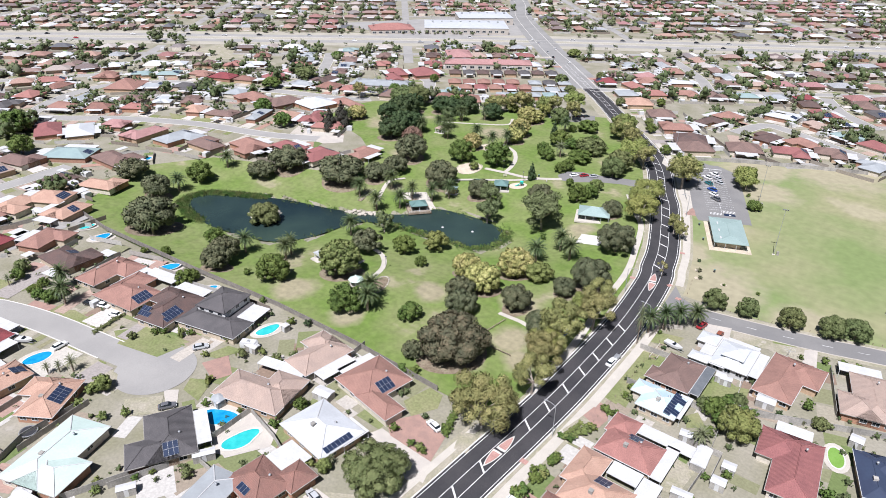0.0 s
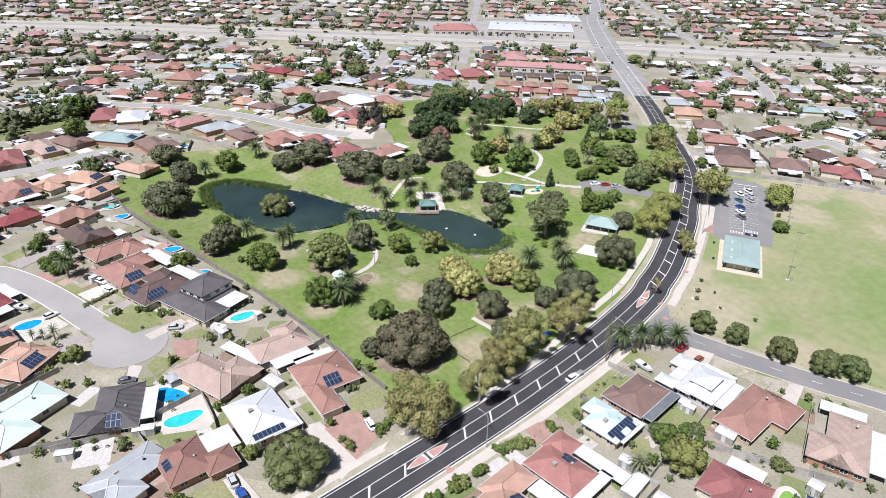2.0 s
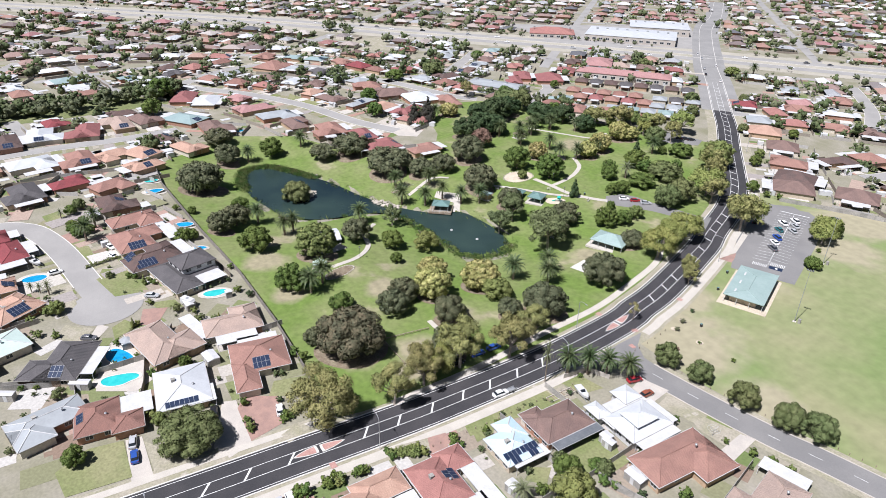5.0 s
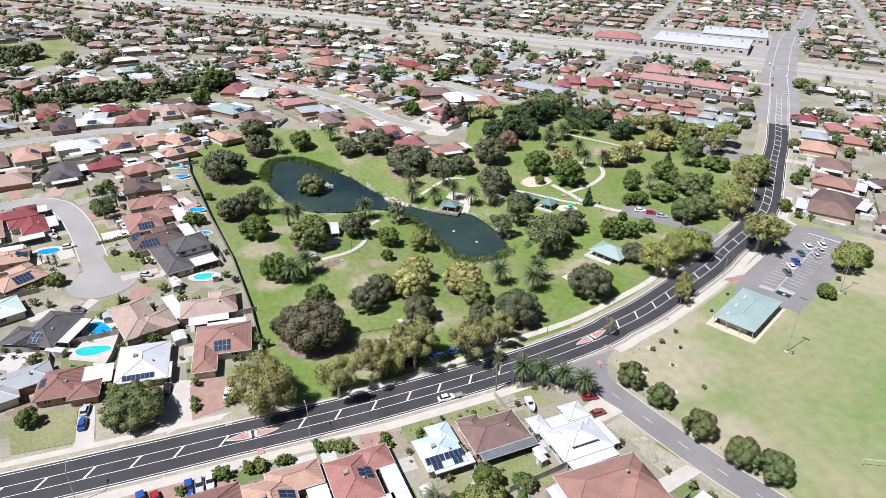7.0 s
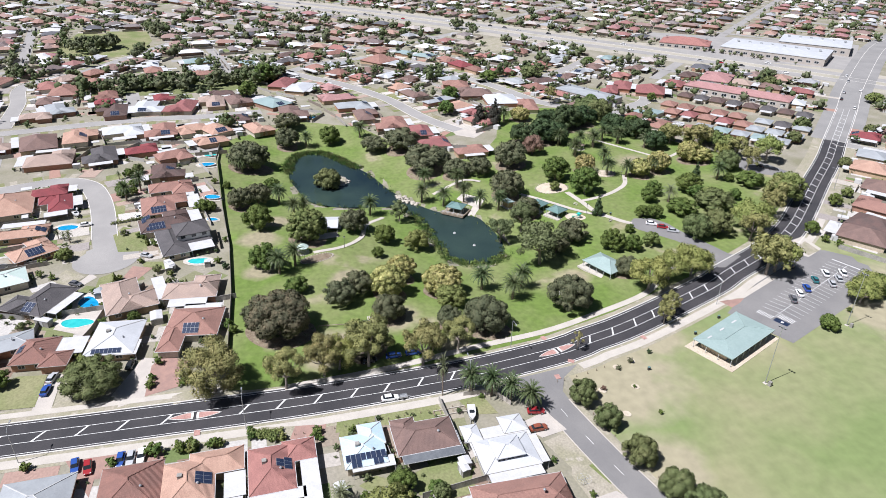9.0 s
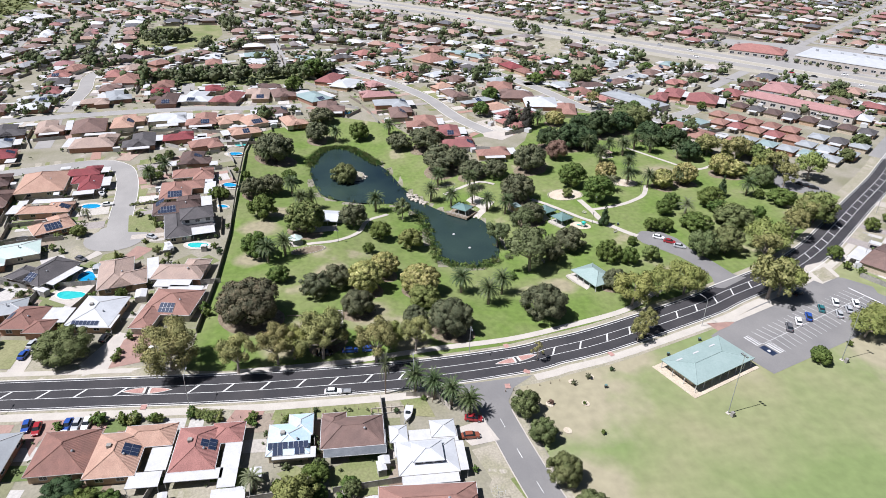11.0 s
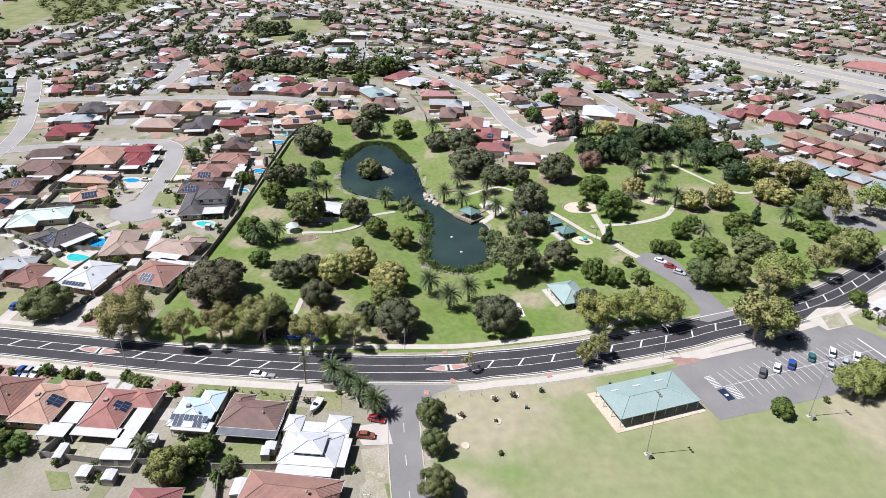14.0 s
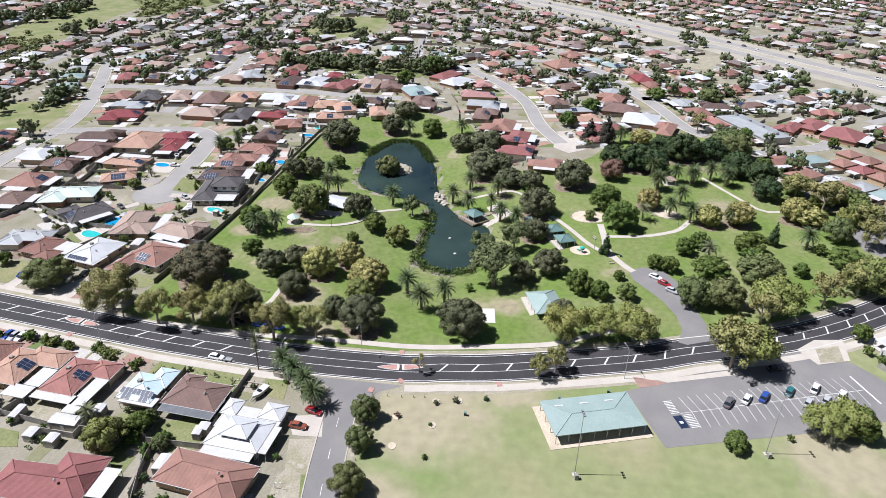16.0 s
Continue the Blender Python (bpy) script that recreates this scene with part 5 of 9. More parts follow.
def trunk_mesh(material, shape, seed, tall, count, thick=0.05):
    """A tapered trunk and the limbs that reach into the lobes of the crown."""
    r = random.Random(seed)
    bm = bmesh.new()
    fork = tall * (0.3 if shape == "gum" else 0.14)
    lean = (r.uniform(-0.06, 0.06), r.uniform(-0.06, 0.06), fork)
    rod(bm, (0, 0, -0.03 * tall), lean, thick * 1.35, thick, 8)
    for c, q in lobes_of(shape, seed, tall, count)[:11]:
        if c[2] < fork:
            continue
        bend = (c[0] * 0.55, c[1] * 0.55, fork + (c[2] - fork) * 0.45)
        rod(bm, lean, bend, thick * 0.62, thick * 0.42, 6)
        rod(bm, bend, c, thick * 0.42, thick * 0.14, 5)
    for v in bm.verts:
        v.co.z /= tall
    me = bpy.data.meshes.new("trunk")
    bm.to_mesh(me)
    bm.free()
    me.materials.append(material)
    return me


def palm_meshes(material, seed, fronds=58, droop=1.15, leaflets=11):
    """Fronds arching all round the head of a palm, 1 long, and a stout trunk 1.3 high."""
    r = random.Random(seed)
    bm = bmesh.new()
    for k in range(fronds):
        a = k * 2.39996 + r.uniform(-0.15, 0.15)
        up = 1.45 - 1.95 * (k / fronds) ** 0.9
        length = r.uniform(0.86, 1.06)
        p = Vector((0, 0, 1.3))
        for j in range(leaflets):
            t = (j + 1) / leaflets
            elev = up - 1.25 * droop * t * t
            d = Vector((math.cos(elev) * math.cos(a), math.cos(elev) * math.sin(a), math.sin(elev)))
            q = p + d * (length / leaflets)
            s = Vector((-math.sin(a), math.cos(a), 0))
            w = 0.105 * math.sin(math.pi * min(1, 0.15 + t * 0.8)) + 0.012
            for g in (1, -1):
                tip = q + s * w * g + d * 0.06 - Vector((0, 0, w * 0.3))
                bm.faces.new((bm.verts.new(p), bm.verts.new(q), bm.verts.new(tip)))
            p = q
    fr = bpy.data.meshes.new("fronds")
    bm.to_mesh(fr)
    bm.free()
    fr.materials.append(material)
    bm = bmesh.new()
    for k in range(6):
        rod(bm, (0, 0, k * 0.21 - 0.01), (0, 0, k * 0.21 + 0.22), 0.08, 0.095, 9)
    tr = bpy.data.meshes.new("trunk")
    bm.to_mesh(tr)
    bm.free()
    tr.materials.append(M_BARK)
    bm = bmesh.new()
    for k in range(18):
        a = k * 2.4
        rod(bm, (0.05 * math.cos(a), 0.05 * math.sin(a), 1.24), (0.3 * math.cos(a), 0.3 * math.sin(a), 0.95 + 0.1 * r.random()), 0.03, 0.01, 4)
    sk = bpy.data.meshes.new("dry_skirt")
    bm.to_mesh(sk)
    bm.free()
    sk.materials.append(M_SKIRT)
    return fr, tr, sk


STYLE = {  # shape, height to half width, lobes, sprays, size, core, hang, bark, words
    "g": ("dome", 1.6, 30, 6500, 0.044, 0.8, 0.0, M_BARK, "bushy green leafy park tree"),
    "d": ("dome", 1.6, 32, 6500, 0.044, 0.82, 0.0, M_BARK, "dense dark green leafy tree"),
    "b": ("dome", 1.45, 36, 7000, 0.041, 0.78, 0.0, M_BARK, "dense dull olive-grey rounded tree"),
    "B": ("dome", 1.4, 40, 7000, 0.046, 0.78, 0.0, M_BARK, "broad brownish olive rounded tree"),
    "y": ("tight", 1.55, 60, 6000, 0.05, 0.8, 0.0, M_BARK, "rounded golden-yellow variegated tree"),
    "Y": ("tight", 1.6, 60, 6000, 0.05, 0.8, 0.0, M_BARK, "rounded green and gold clipped-looking tree"),
    "e": ("gum", 2.0, 24, 5600, 0.042, 0.3, 1.2, M_PALEBARK, "open grey-green gum tree with pale limbs"),
    "E": ("gum", 1.6, 36, 8000, 0.036, 0.5, 1.0, M_PALEBARK, "broad olive-green gum tree"),
    "F": ("gum", 1.5, 40, 9000, 0.034, 0.5, 1.2, M_PALEBARK, "broad drooping gum tree with dull olive leaves"),
    "G": ("gum", 2.0, 30, 6000, 0.044, 0.5, 1.0, M_PALEBARK, "tall grey-green gum tree on the lake bank"),
    "w": ("dome", 1.6, 28, 6250, 0.044, 0.78, 0.3, M_BARK, "light green spreading leafy tree"),
    "o": ("dome", 1.55, 34, 7000, 0.041, 0.8, 0.0, M_BARK, "dense olive-green domed tree"),
    "k": ("cone", 3.0, 16, 4200, 0.048, 0.8, 0.6, M_BARK, "tall dark brownish she-oak"),
    "r": ("dome", 1.6, 28, 5500, 0.037, 0.8, 0.0, M_BARK, "reddish-brown bushy leafy tree"),
    "c": ("cone", 3.4, 16, 4200, 0.048, 0.86, 0.0, M_BARK, "dark green conical pine"),
    "t": ("gum", 2.8, 7, 900, 0.06, 0.3, 0.6, M_PALEBARK, "thin sparse pale street sapling"),
}
PROTO, LIGHT, FINE, SMALL = {}, {}, {}, {}
for kind, (shape, tall, lobes, cards, size, core, hang, bark, words) in STYLE.items():
    for k in range(3):
        leaf = LEAVES.get(kind) or LEAVES["e" if kind in "tF" else "d"]
        seed = 17 * k + ord(kind)
        trunk = trunk_mesh(bark, shape, seed, tall, lobes)
        PROTO[kind, k] = (crown_mesh(leaf, shape, seed, tall, lobes, cards, size, core, 1, hang), trunk)
        LIGHT[kind, k] = (crown_mesh(leaf, shape, seed, tall, lobes, round(cards * 0.55), size * 1.3, core, 1, hang), trunk)
        if kind in "gobBEFed":
            FINE[kind, k] = (crown_mesh(leaf, shape, seed, tall, lobes, round(cards * 1.9), size * 0.74, core, 1, hang), trunk)
        if kind in "gdbowr":
            SMALL[kind, k] = (crown_mesh(leaf, "dome", seed, 1.6, 9, 420, 0.13, 0.84, 1), trunk)
PALM = {("p", k): palm_meshes(LEAVES["p"], k) for k in range(3)}
PALM.update({("q", k): palm_meshes(LEAVES["q"], 9 + k, 30, 1.25) for k in range(2)})
GROWN = []


def grow(kind, x, y, r, h, group=""):
    """A tree of crown radius r and height h."""
    GROWN.append((x, y, r))
    turn, k = random.uniform(0, 360), random.randrange(3)
    z = height(x, y)
    if kind in "pqP":
        words = {"p": "stout date palm with arching dark green fronds", "q": "palm with silvery green fronds", "P": "tall slender palm with a small head"}[kind]
        ob = tagged(new("palm_tree"), words, "palm tree", group or "palms of the park")
        fr, tr, sk = PALM["q" if kind == "P" else kind, k % 2]
        sz = h / 1.3 if kind == "P" else min(max(h / 1.3, 0.85 * r), 1.3 * r)
        ob.matrix_basis = pose(x, y, z, 0, 0, turn) @ Matrix.Diagonal((r, r, sz, 1))
        for n, me in (("fronds", fr), ("trunk", tr), ("dry_skirt", sk)):
            new(n, me).parent = ob
        return ob
    if (kind in "yYB" or (kind in "bdk" and k)) and r > 2.5 and inside((x, y), PARK):
        sheet("mulch_bed", disc(x, y, r * 1.0, r * 0.86, turn, 22, 0.07, k), M_MULCH, 0.125 + 0.0003 * (len(GROWN) % 50), 3, "bare earth and leaf litter under a tree", "mulch")
    crown, trunk = (SMALL if r < 2.0 and (kind, k) in SMALL else FINE if x > -100 and y < 215 and r > 3.5 and (kind, k) in FINE else LIGHT if x < -150 or y > 270 else PROTO)[kind, k]
    words = STYLE[kind][8] if r > 1.6 else {"w": "clipped light green garden shrub", "g": "bushy green garden shrub", "o": "olive-green rounded garden shrub", "d": "dark green garden shrub", "b": "dull olive low shrub", "r": "reddish low dry shrub"}.get(kind, "small bushy garden shrub")
    ob = tagged(new("tree" if r > 1.6 else "shrub"), words, "tree" if r > 1.6 else "shrub", group or "trees of the park")
    ob.matrix_basis = pose(x, y, z, 0, 0, turn) @ Matrix.Diagonal((r, r, h, 1))
    for n, me in (("crown", crown), ("trunk", trunk)):
        new(n, me).parent = ob
    return ob


grow("b", -233.2, 108.0, 10.0, 13.2)
grow("p", -227.2, 104.5, 4.9, 6.0)
grow("g", -235.2, 110.9, 2.5, 4.1)
grow("b", -185.4, 104.8, 5.4, 8.5)
grow("b", -190.8, 111.7, 5.7, 8.9)
grow("g", -206.6, 117.5, 3.7, 6.0)
grow("p", -190.7, 120.1, 4.7, 6.0)
grow("p", -174.3, 125.6, 4.4, 6.0)
grow("p", -176.4, 129.7, 3.7, 6.0)
grow("g", -163.1, 112.0, 5.9, 9.2)
grow("Y", -149.1, 129.3, 7.7, 11.9)
grow("b", -154.9, 147.2, 5.8, 9.1)
grow("p", -172.5, 155.9, 4.9, 6.0)
grow("G", -164.9, 166.6, 4.0, 9.4)
grow("g", -145.6, 157.4, 4.5, 7.1)
grow("w", -139.9, 168.4, 4.9, 7.7)
grow("g", -130.6, 114.3, 5.7, 8.9)
grow("p", -125.5, 118.5, 4.9, 6.0)
grow("p", -129.6, 123.9, 4.9, 6.0)
grow("g", -112.9, 122.6, 3.1, 5.0)
grow("b", -102.6, 136.2, 5.1, 8.0)
grow("b", -108.0, 142.6, 4.9, 7.8)
grow("y", -106.4, 152.1, 6.3, 9.8)
grow("y", -117.4, 158.3, 5.3, 8.3)
grow("y", -105.1, 169.5, 6.8, 9.8)
grow("g", -133.7, 152.9, 2.4, 4.0)
grow("B", -91.0, 117.7, 9.8, 12.5)
grow("b", -91.5, 149.7, 5.1, 8.1)
grow("b", -262.7, 126.4, 6.5, 10.1)
grow("p", -261.8, 136.0, 4.9, 6.0)
grow("g", -263.8, 148.5, 6.1, 9.5)
grow("b", -285.3, 127.7, 7.5, 8.6)
grow("o", -208.2, 141.8, 6.5, 10.1)
grow("p", -198.5, 59.8, 4.3, 6.0)
grow("p", -208.6, 63.8, 3.8, 6.0)
grow("g", -182.0, 90.7, 3.7, 5.0)
grow("b", -84.3, 166.4, 3.9, 6.3)
grow("b", -80.0, 176.5, 6.8, 10.5)
grow("w", -96.1, 170.2, 5.1, 6.6)
grow("e", -67.5, 154.6, 6.4, 13.6)
grow("e", -71.8, 165.7, 5.1, 11.3)
grow("e", -70.2, 140.2, 7.3, 15.2)
grow("e", -68.5, 128.3, 5.7, 12.4)
grow("e", -65.6, 118.3, 5.7, 12.3)
grow("F", -68.6, 100.8, 8.8, 13.6)
grow("o", -75.6, 71.4, 7.6, 8.6)
grow("p", -105.0, 182.9, 4.9, 6.0)
grow("p", -95.6, 190.3, 4.9, 6.0)
grow("p", -102.6, 195.9, 4.5, 6.0)
grow("p", -54.3, 164.4, 4.3, 5.6)
grow("p", -51.4, 168.9, 4.0, 5.8)
grow("p", -48.6, 173.1, 4.0, 5.4)
grow("p", -44.9, 177.0, 4.2, 5.0)
grow("P", -54.3, 156.8, 2.0, 9.0)
grow("o", -44.1, 190.8, 3.8, 6.8)
grow("o", -34.8, 193.0, 3.5, 6.3)
grow("o", -22.4, 194.6, 4.1, 7.1)
grow("t", -64.7, 198.6, 2.3, 6.8)
grow("q", -25.4, 128.1, 3.5, 4.0)
grow("w", -19.8, 137.2, 5.2, 8.0)
grow("g", -26.6, 141.0, 3.2, 5.2)
grow("g", -24.7, 148.3, 2.3, 2.3)
grow("o", -12.2, 197.5, 4.0, 7.2)
grow("o", -6.2, 200.8, 4.5, 6.6)
grow("b", -85.2, 205.2, 7.2, 11.2)
grow("g", -113.8, 201.8, 1.7, 3.0)
grow("b", -124.7, 217.7, 4.6, 7.2)
grow("g", -118.9, 237.0, 4.7, 7.9)
grow("g", -116.2, 243.3, 3.6, 6.2)
grow("w", -117.9, 251.9, 3.3, 5.7)
grow("g", -129.5, 249.6, 2.0, 3.7)
grow("E", -89.5, 234.7, 7.1, 11.9)
grow("E", -94.1, 245.0, 6.2, 10.6)
grow("E", -95.0, 254.2, 7.1, 11.9)
grow("b", -100.6, 233.0, 4.4, 6.6)
grow("e", -70.9, 229.7, 3.0, 7.6)
grow("e", -74.8, 233.8, 3.4, 8.3)
grow("E", -91.4, 284.6, 7.9, 13.1)
grow("E", -67.8, 297.9, 5.4, 8.5)
grow("g", -70.5, 305.9, 5.2, 8.1)
grow("g", -57.5, 277.4, 2.8, 4.5)
grow("g", -64.2, 290.7, 1.0, 2.0)
grow("o", -120.2, 272.3, 5.8, 9.8)
grow("o", -121.5, 281.7, 6.4, 10.3)
grow("E", -120.8, 296.7, 8.7, 12.6)
grow("e", -129.5, 312.2, 5.6, 12.9)
grow("e", -141.6, 325.7, 7.0, 12.5)
grow("g", -162.4, 326.8, 6.7, 6.4)
grow("g", -114.2, 319.1, 3.1, 5.3)
grow("g", -106.8, 319.2, 1.8, 3.2)
grow("g", -102.5, 321.3, 1.8, 3.1)
grow("g", -141.5, 279.7, 6.5, 6.2)
grow("o", -143.0, 295.4, 8.3, 7.9)
grow("G", -118.8, 208.9, 8.9, 17.0)
grow("G", -145.7, 211.6, 5.6, 12.2)
grow("b", -130.1, 226.1, 5.9, 9.3)
grow("g", -141.4, 261.3, 3.0, 5.1)
grow("g", -140.1, 266.1, 3.4, 5.8)
grow("g", -155.0, 272.2, 3.8, 6.4)
grow("g", -161.2, 277.9, 3.8, 6.5)
grow("q", -152.5, 280.1, 4.9, 4.0)
grow("g", -161.3, 295.0, 6.2, 8.4)
grow("g", -155.3, 295.1, 4.7, 5.4)
grow("c", -170.8, 304.6, 2.8, 11.1)
grow("p", -170.9, 316.2, 4.9, 6.0)
grow("g", -168.1, 320.1, 2.4, 4.3)
grow("g", -149.4, 309.8, 2.9, 5.1)
grow("y", -196.3, 316.9, 6.1, 10.1)
grow("e", -210.0, 330.4, 7.8, 14.2)
grow("e", -221.7, 322.3, 7.3, 11.2)
grow("y", -195.2, 321.6, 7.2, 7.3)
grow("y", -182.1, 282.6, 5.2, 8.7)
grow("p", -182.3, 276.0, 4.3, 6.0)
grow("y", -186.0, 294.2, 6.0, 9.9)
grow("p", -184.2, 291.6, 4.5, 6.0)
grow("p", -186.1, 268.3, 4.8, 6.0)
grow("p", -214.6, 264.8, 4.9, 6.0)
grow("p", -199.9, 273.3, 4.8, 6.0)
grow("p", -225.1, 272.4, 4.9, 6.0)
grow("p", -223.1, 279.2, 4.9, 6.0)
grow("p", -231.9, 288.3, 4.9, 6.0)
grow("p", -225.9, 294.5, 4.9, 6.0)
grow("q", -217.7, 305.2, 4.9, 4.0)
grow("d", -235.5, 245.3, 7.4, 11.2)
grow("y", -274.8, 257.7, 5.9, 7.8)
grow("d", -235.8, 256.1, 8.8, 12.4)
grow("p", -229.2, 262.2, 4.9, 6.0)
grow("d", -254.3, 277.6, 9.1, 13.7)
grow("d", -261.1, 290.7, 7.2, 10.8)
grow("o", -267.1, 303.6, 7.5, 12.4)
grow("d", -246.7, 301.3, 6.9, 9.9)
grow("g", -245.0, 312.0, 5.3, 8.9)
grow("d", -215.7, 309.6, 6.2, 9.5)
grow("k", -269.1, 231.8, 5.4, 14.5)
grow("k", -268.8, 240.3, 6.4, 17.0)
grow("r", -219.9, 244.6, 5.8, 9.8)
grow("g", -185.7, 242.6, 6.6, 10.8)
grow("g", -169.0, 248.9, 6.9, 11.5)
grow("y", -192.7, 260.2, 5.1, 8.5)
grow("q", -179.6, 257.8, 4.6, 4.0)
grow("w", -174.3, 237.4, 2.4, 4.3)
grow("c", -146.6, 244.5, 2.6, 9.9)
grow("b", -205.9, 228.0, 8.1, 12.4)
grow("b", -176.9, 216.0, 7.5, 11.6)
grow("b", -156.6, 218.0, 5.4, 8.4)
grow("p", -190.4, 197.6, 4.9, 6.0)
grow("p", -177.6, 197.1, 3.7, 6.0)
grow("p", -170.4, 202.2, 4.4, 6.0)
grow("p", -166.5, 209.2, 4.6, 6.0)
grow("p", -182.1, 179.7, 4.7, 6.0)
grow("p", -176.0, 187.8, 4.8, 6.0)
grow("p", -196.8, 184.1, 4.9, 6.0)
grow("b", -245.9, 169.0, 6.7, 8.0)
grow("b", -243.6, 182.7, 9.3, 10.6)
grow("b", -213.8, 188.9, 11.0, 12.0)
grow("b", -202.1, 200.2, 6.3, 7.7)
grow("b", -199.7, 210.4, 5.9, 8.4)
grow("p", -266.1, 164.4, 4.9, 6.0)
grow("G", -139.9, 201.3, 5.1, 11.4)
grow("e", -195.0, 342.3, 6.2, 12.2)
grow("o", -181.9, 328.7, 5.7, 9.6)
grow("g", -81.9, 48.1, 2.8, 4.7)
grow("b", -98.8, 110.0, 3.4, 5.5)
grow("g", -112.3, 124.2, 3.4, 5.5)
grow("g", -384.8, 117.1, 8.5, 13.1)
grow("g", -350.8, 106.8, 6.3, 9.8)
grow("e", -113.7, 291.2, 5.4, 12.5)
grow("e", -90.2, 280.4, 8.6, 15.4)
grow("E", -70.3, 303.5, 5.9, 9.2)
grow("g", -58.6, 277.5, 2.7, 4.5)
grow("d", -236.1, 262.2, 8.1, 10.4)
grow("d", -258.4, 268.1, 7.0, 10.5)
grow("d", -260.9, 278.7, 7.4, 11.1)
grow("d", -240.4, 299.6, 7.2, 10.9)
grow("d", -233.7, 309.7, 7.0, 10.6)
grow("o", -277.3, 301.9, 9.8, 10.9)
grow("p", -273.5, 247.7, 4.9, 6.0)
grow("p", -230.8, 264.0, 4.9, 6.0)
grow("p", -226.6, 280.3, 4.8, 6.0)
grow("p", -227.5, 294.9, 4.9, 6.0)
grow("p", -212.1, 264.1, 4.9, 6.0)
grow("w", -214.9, 330.9, 5.1, 7.1)
grow("E", -195.0, 334.3, 4.2, 8.0)
grow("e", -179.2, 338.1, 5.4, 12.6)
grow("w", -213.4, 344.2, 4.7, 7.9)
grow("w", -224.9, 322.7, 5.9, 8.6)
grow("e", -304.6, 288.5, 4.7, 11.1)
grow("g", -294.7, 311.1, 4.5, 7.6)
grow("g", -298.5, 355.4, 3.3, 5.7)
grow("g", -404.7, 361.5, 5.6, 5.6)
grow("o", -370.1, 301.1, 9.0, 8.5)
grow("g", -367.4, 268.7, 6.8, 7.1)
grow("g", -293.1, 218.6, 5.4, 8.5)
grow("g", -324.8, 229.4, 5.8, 8.3)
grow("E", -187.4, 355.0, 7.6, 13.4)
grow("o", -209.5, 388.9, 4.0, 6.7)
grow("o", -227.8, 409.2, 5.0, 7.8)
grow("w", -199.5, 341.4, 6.3, 10.5)
grow("w", -220.0, 337.4, 7.0, 9.2)
grow("w", -143.0, 329.3, 8.2, 13.5)
grow("w", -148.9, 297.8, 5.0, 6.9)
grow("w", -268.3, 498.7, 5.8, 6.9)
grow("p", -249.6, 488.3, 4.9, 6.0)
grow("p", -263.3, 516.6, 4.9, 6.0)
grow("o", -318.6, 458.1, 6.2, 7.3)
grow("o", -173.0, 388.4, 3.3, 5.3)
grow("g", -135.1, 348.5, 3.2, 5.5)
grow("w", -141.7, 361.0, 2.6, 4.6)
grow("o", -215.7, 444.4, 3.4, 5.3)
grow("g", -152.9, 404.5, 3.1, 5.3)
grow("b", -76.5, 141.2, 5.8, 9.1)
grow("E", -70.5, 132.4, 5.7, 9.9)
grow("E", -73.2, 158.8, 4.4, 8.0)
grow("d", -26.6, 88.8, 4.4, 4.4)
grow("g", -22.2, 94.8, 4.9, 5.0)
grow("g", -23.2, 99.0, 3.7, 3.5)

grow("g", -49.8, 87.7, 1.6, 2.6, "garden shrubs")
grow("g", -48.9, 94.3, 1.5, 2.4, "garden shrubs")
grow("g", -50.8, 96.4, 1.2, 1.9, "garden shrubs")
grow("g", -49.3, 101.4, 1.3, 2.1, "garden shrubs")
grow("g", -49.5, 109.9, 1.3, 2.1, "garden shrubs")
grow("w", -48.9, 113.1, 1.4, 2.2, "garden shrubs")
grow("w", -47.8, 116.7, 1.2, 1.9, "garden shrubs")
grow("g", -46.1, 123.9, 1.2, 1.9, "garden shrubs")
grow("g", -47.9, 124.6, 1.3, 2.1, "garden shrubs")
grow("g", -34.0, 94.7, 1, 1.6, "garden shrubs")
grow("g", -47.7, 80.0, 1.5, 2.4, "garden shrubs")
grow("g", -26.9, 175.8, 1.0, 1.6, "garden shrubs")
grow("g", -51.2, 166.2, 0.9, 1.4, "garden shrubs")
grow("g", -20.8, 146.4, 1.6, 2.6, "garden shrubs")
grow("g", -24.9, 149.4, 1.3, 2.1, "garden shrubs")
grow("g", -20.6, 110.2, 1.3, 2.1, "garden shrubs")
grow("g", -46.5, 132.9, 1.2, 1.9, "garden shrubs")
grow("d", -49.1, 139.6, 0.9, 1.4, "garden shrubs")
grow("w", -150.3, 47.8, 2.8, 4.5, "garden shrubs")
grow("w", -148.5, 41.1, 1.6, 2.6, "garden shrubs")
grow("w", -139.5, 42.6, 1.5, 2.4, "garden shrubs")
grow("w", -138.3, 39.5, 1.4, 2.2, "garden shrubs")
grow("w", -136.7, 47.0, 1.3, 2.1, "garden shrubs")
grow("w", -132.6, 67.9, 1.1, 1.8, "garden shrubs")
grow("w", -131.6, 83.7, 1.3, 2.1, "garden shrubs")
grow("o", -125.3, 84.0, 1.8, 2.9, "garden shrubs")
grow("o", -123.2, 87.8, 1.6, 2.6, "garden shrubs")
grow("o", -134.8, 79.2, 1.8, 2.9, "garden shrubs")
grow("o", -143.8, 81.1, 1.6, 2.6, "garden shrubs")
grow("b", -112.3, 82.5, 1.8, 2.9, "garden shrubs")
grow("g", -125.0, 61.5, 1.3, 2.1, "garden shrubs")
grow("g", -116.4, 65.5, 1.0, 1.6, "garden shrubs")
grow("g", -106.1, 67.9, 1.6, 2.6, "garden shrubs")
grow("g", -106.3, 76.2, 2.0, 3.2, "garden shrubs")
grow("w", -114.0, 54.4, 1.4, 2.2, "garden shrubs")
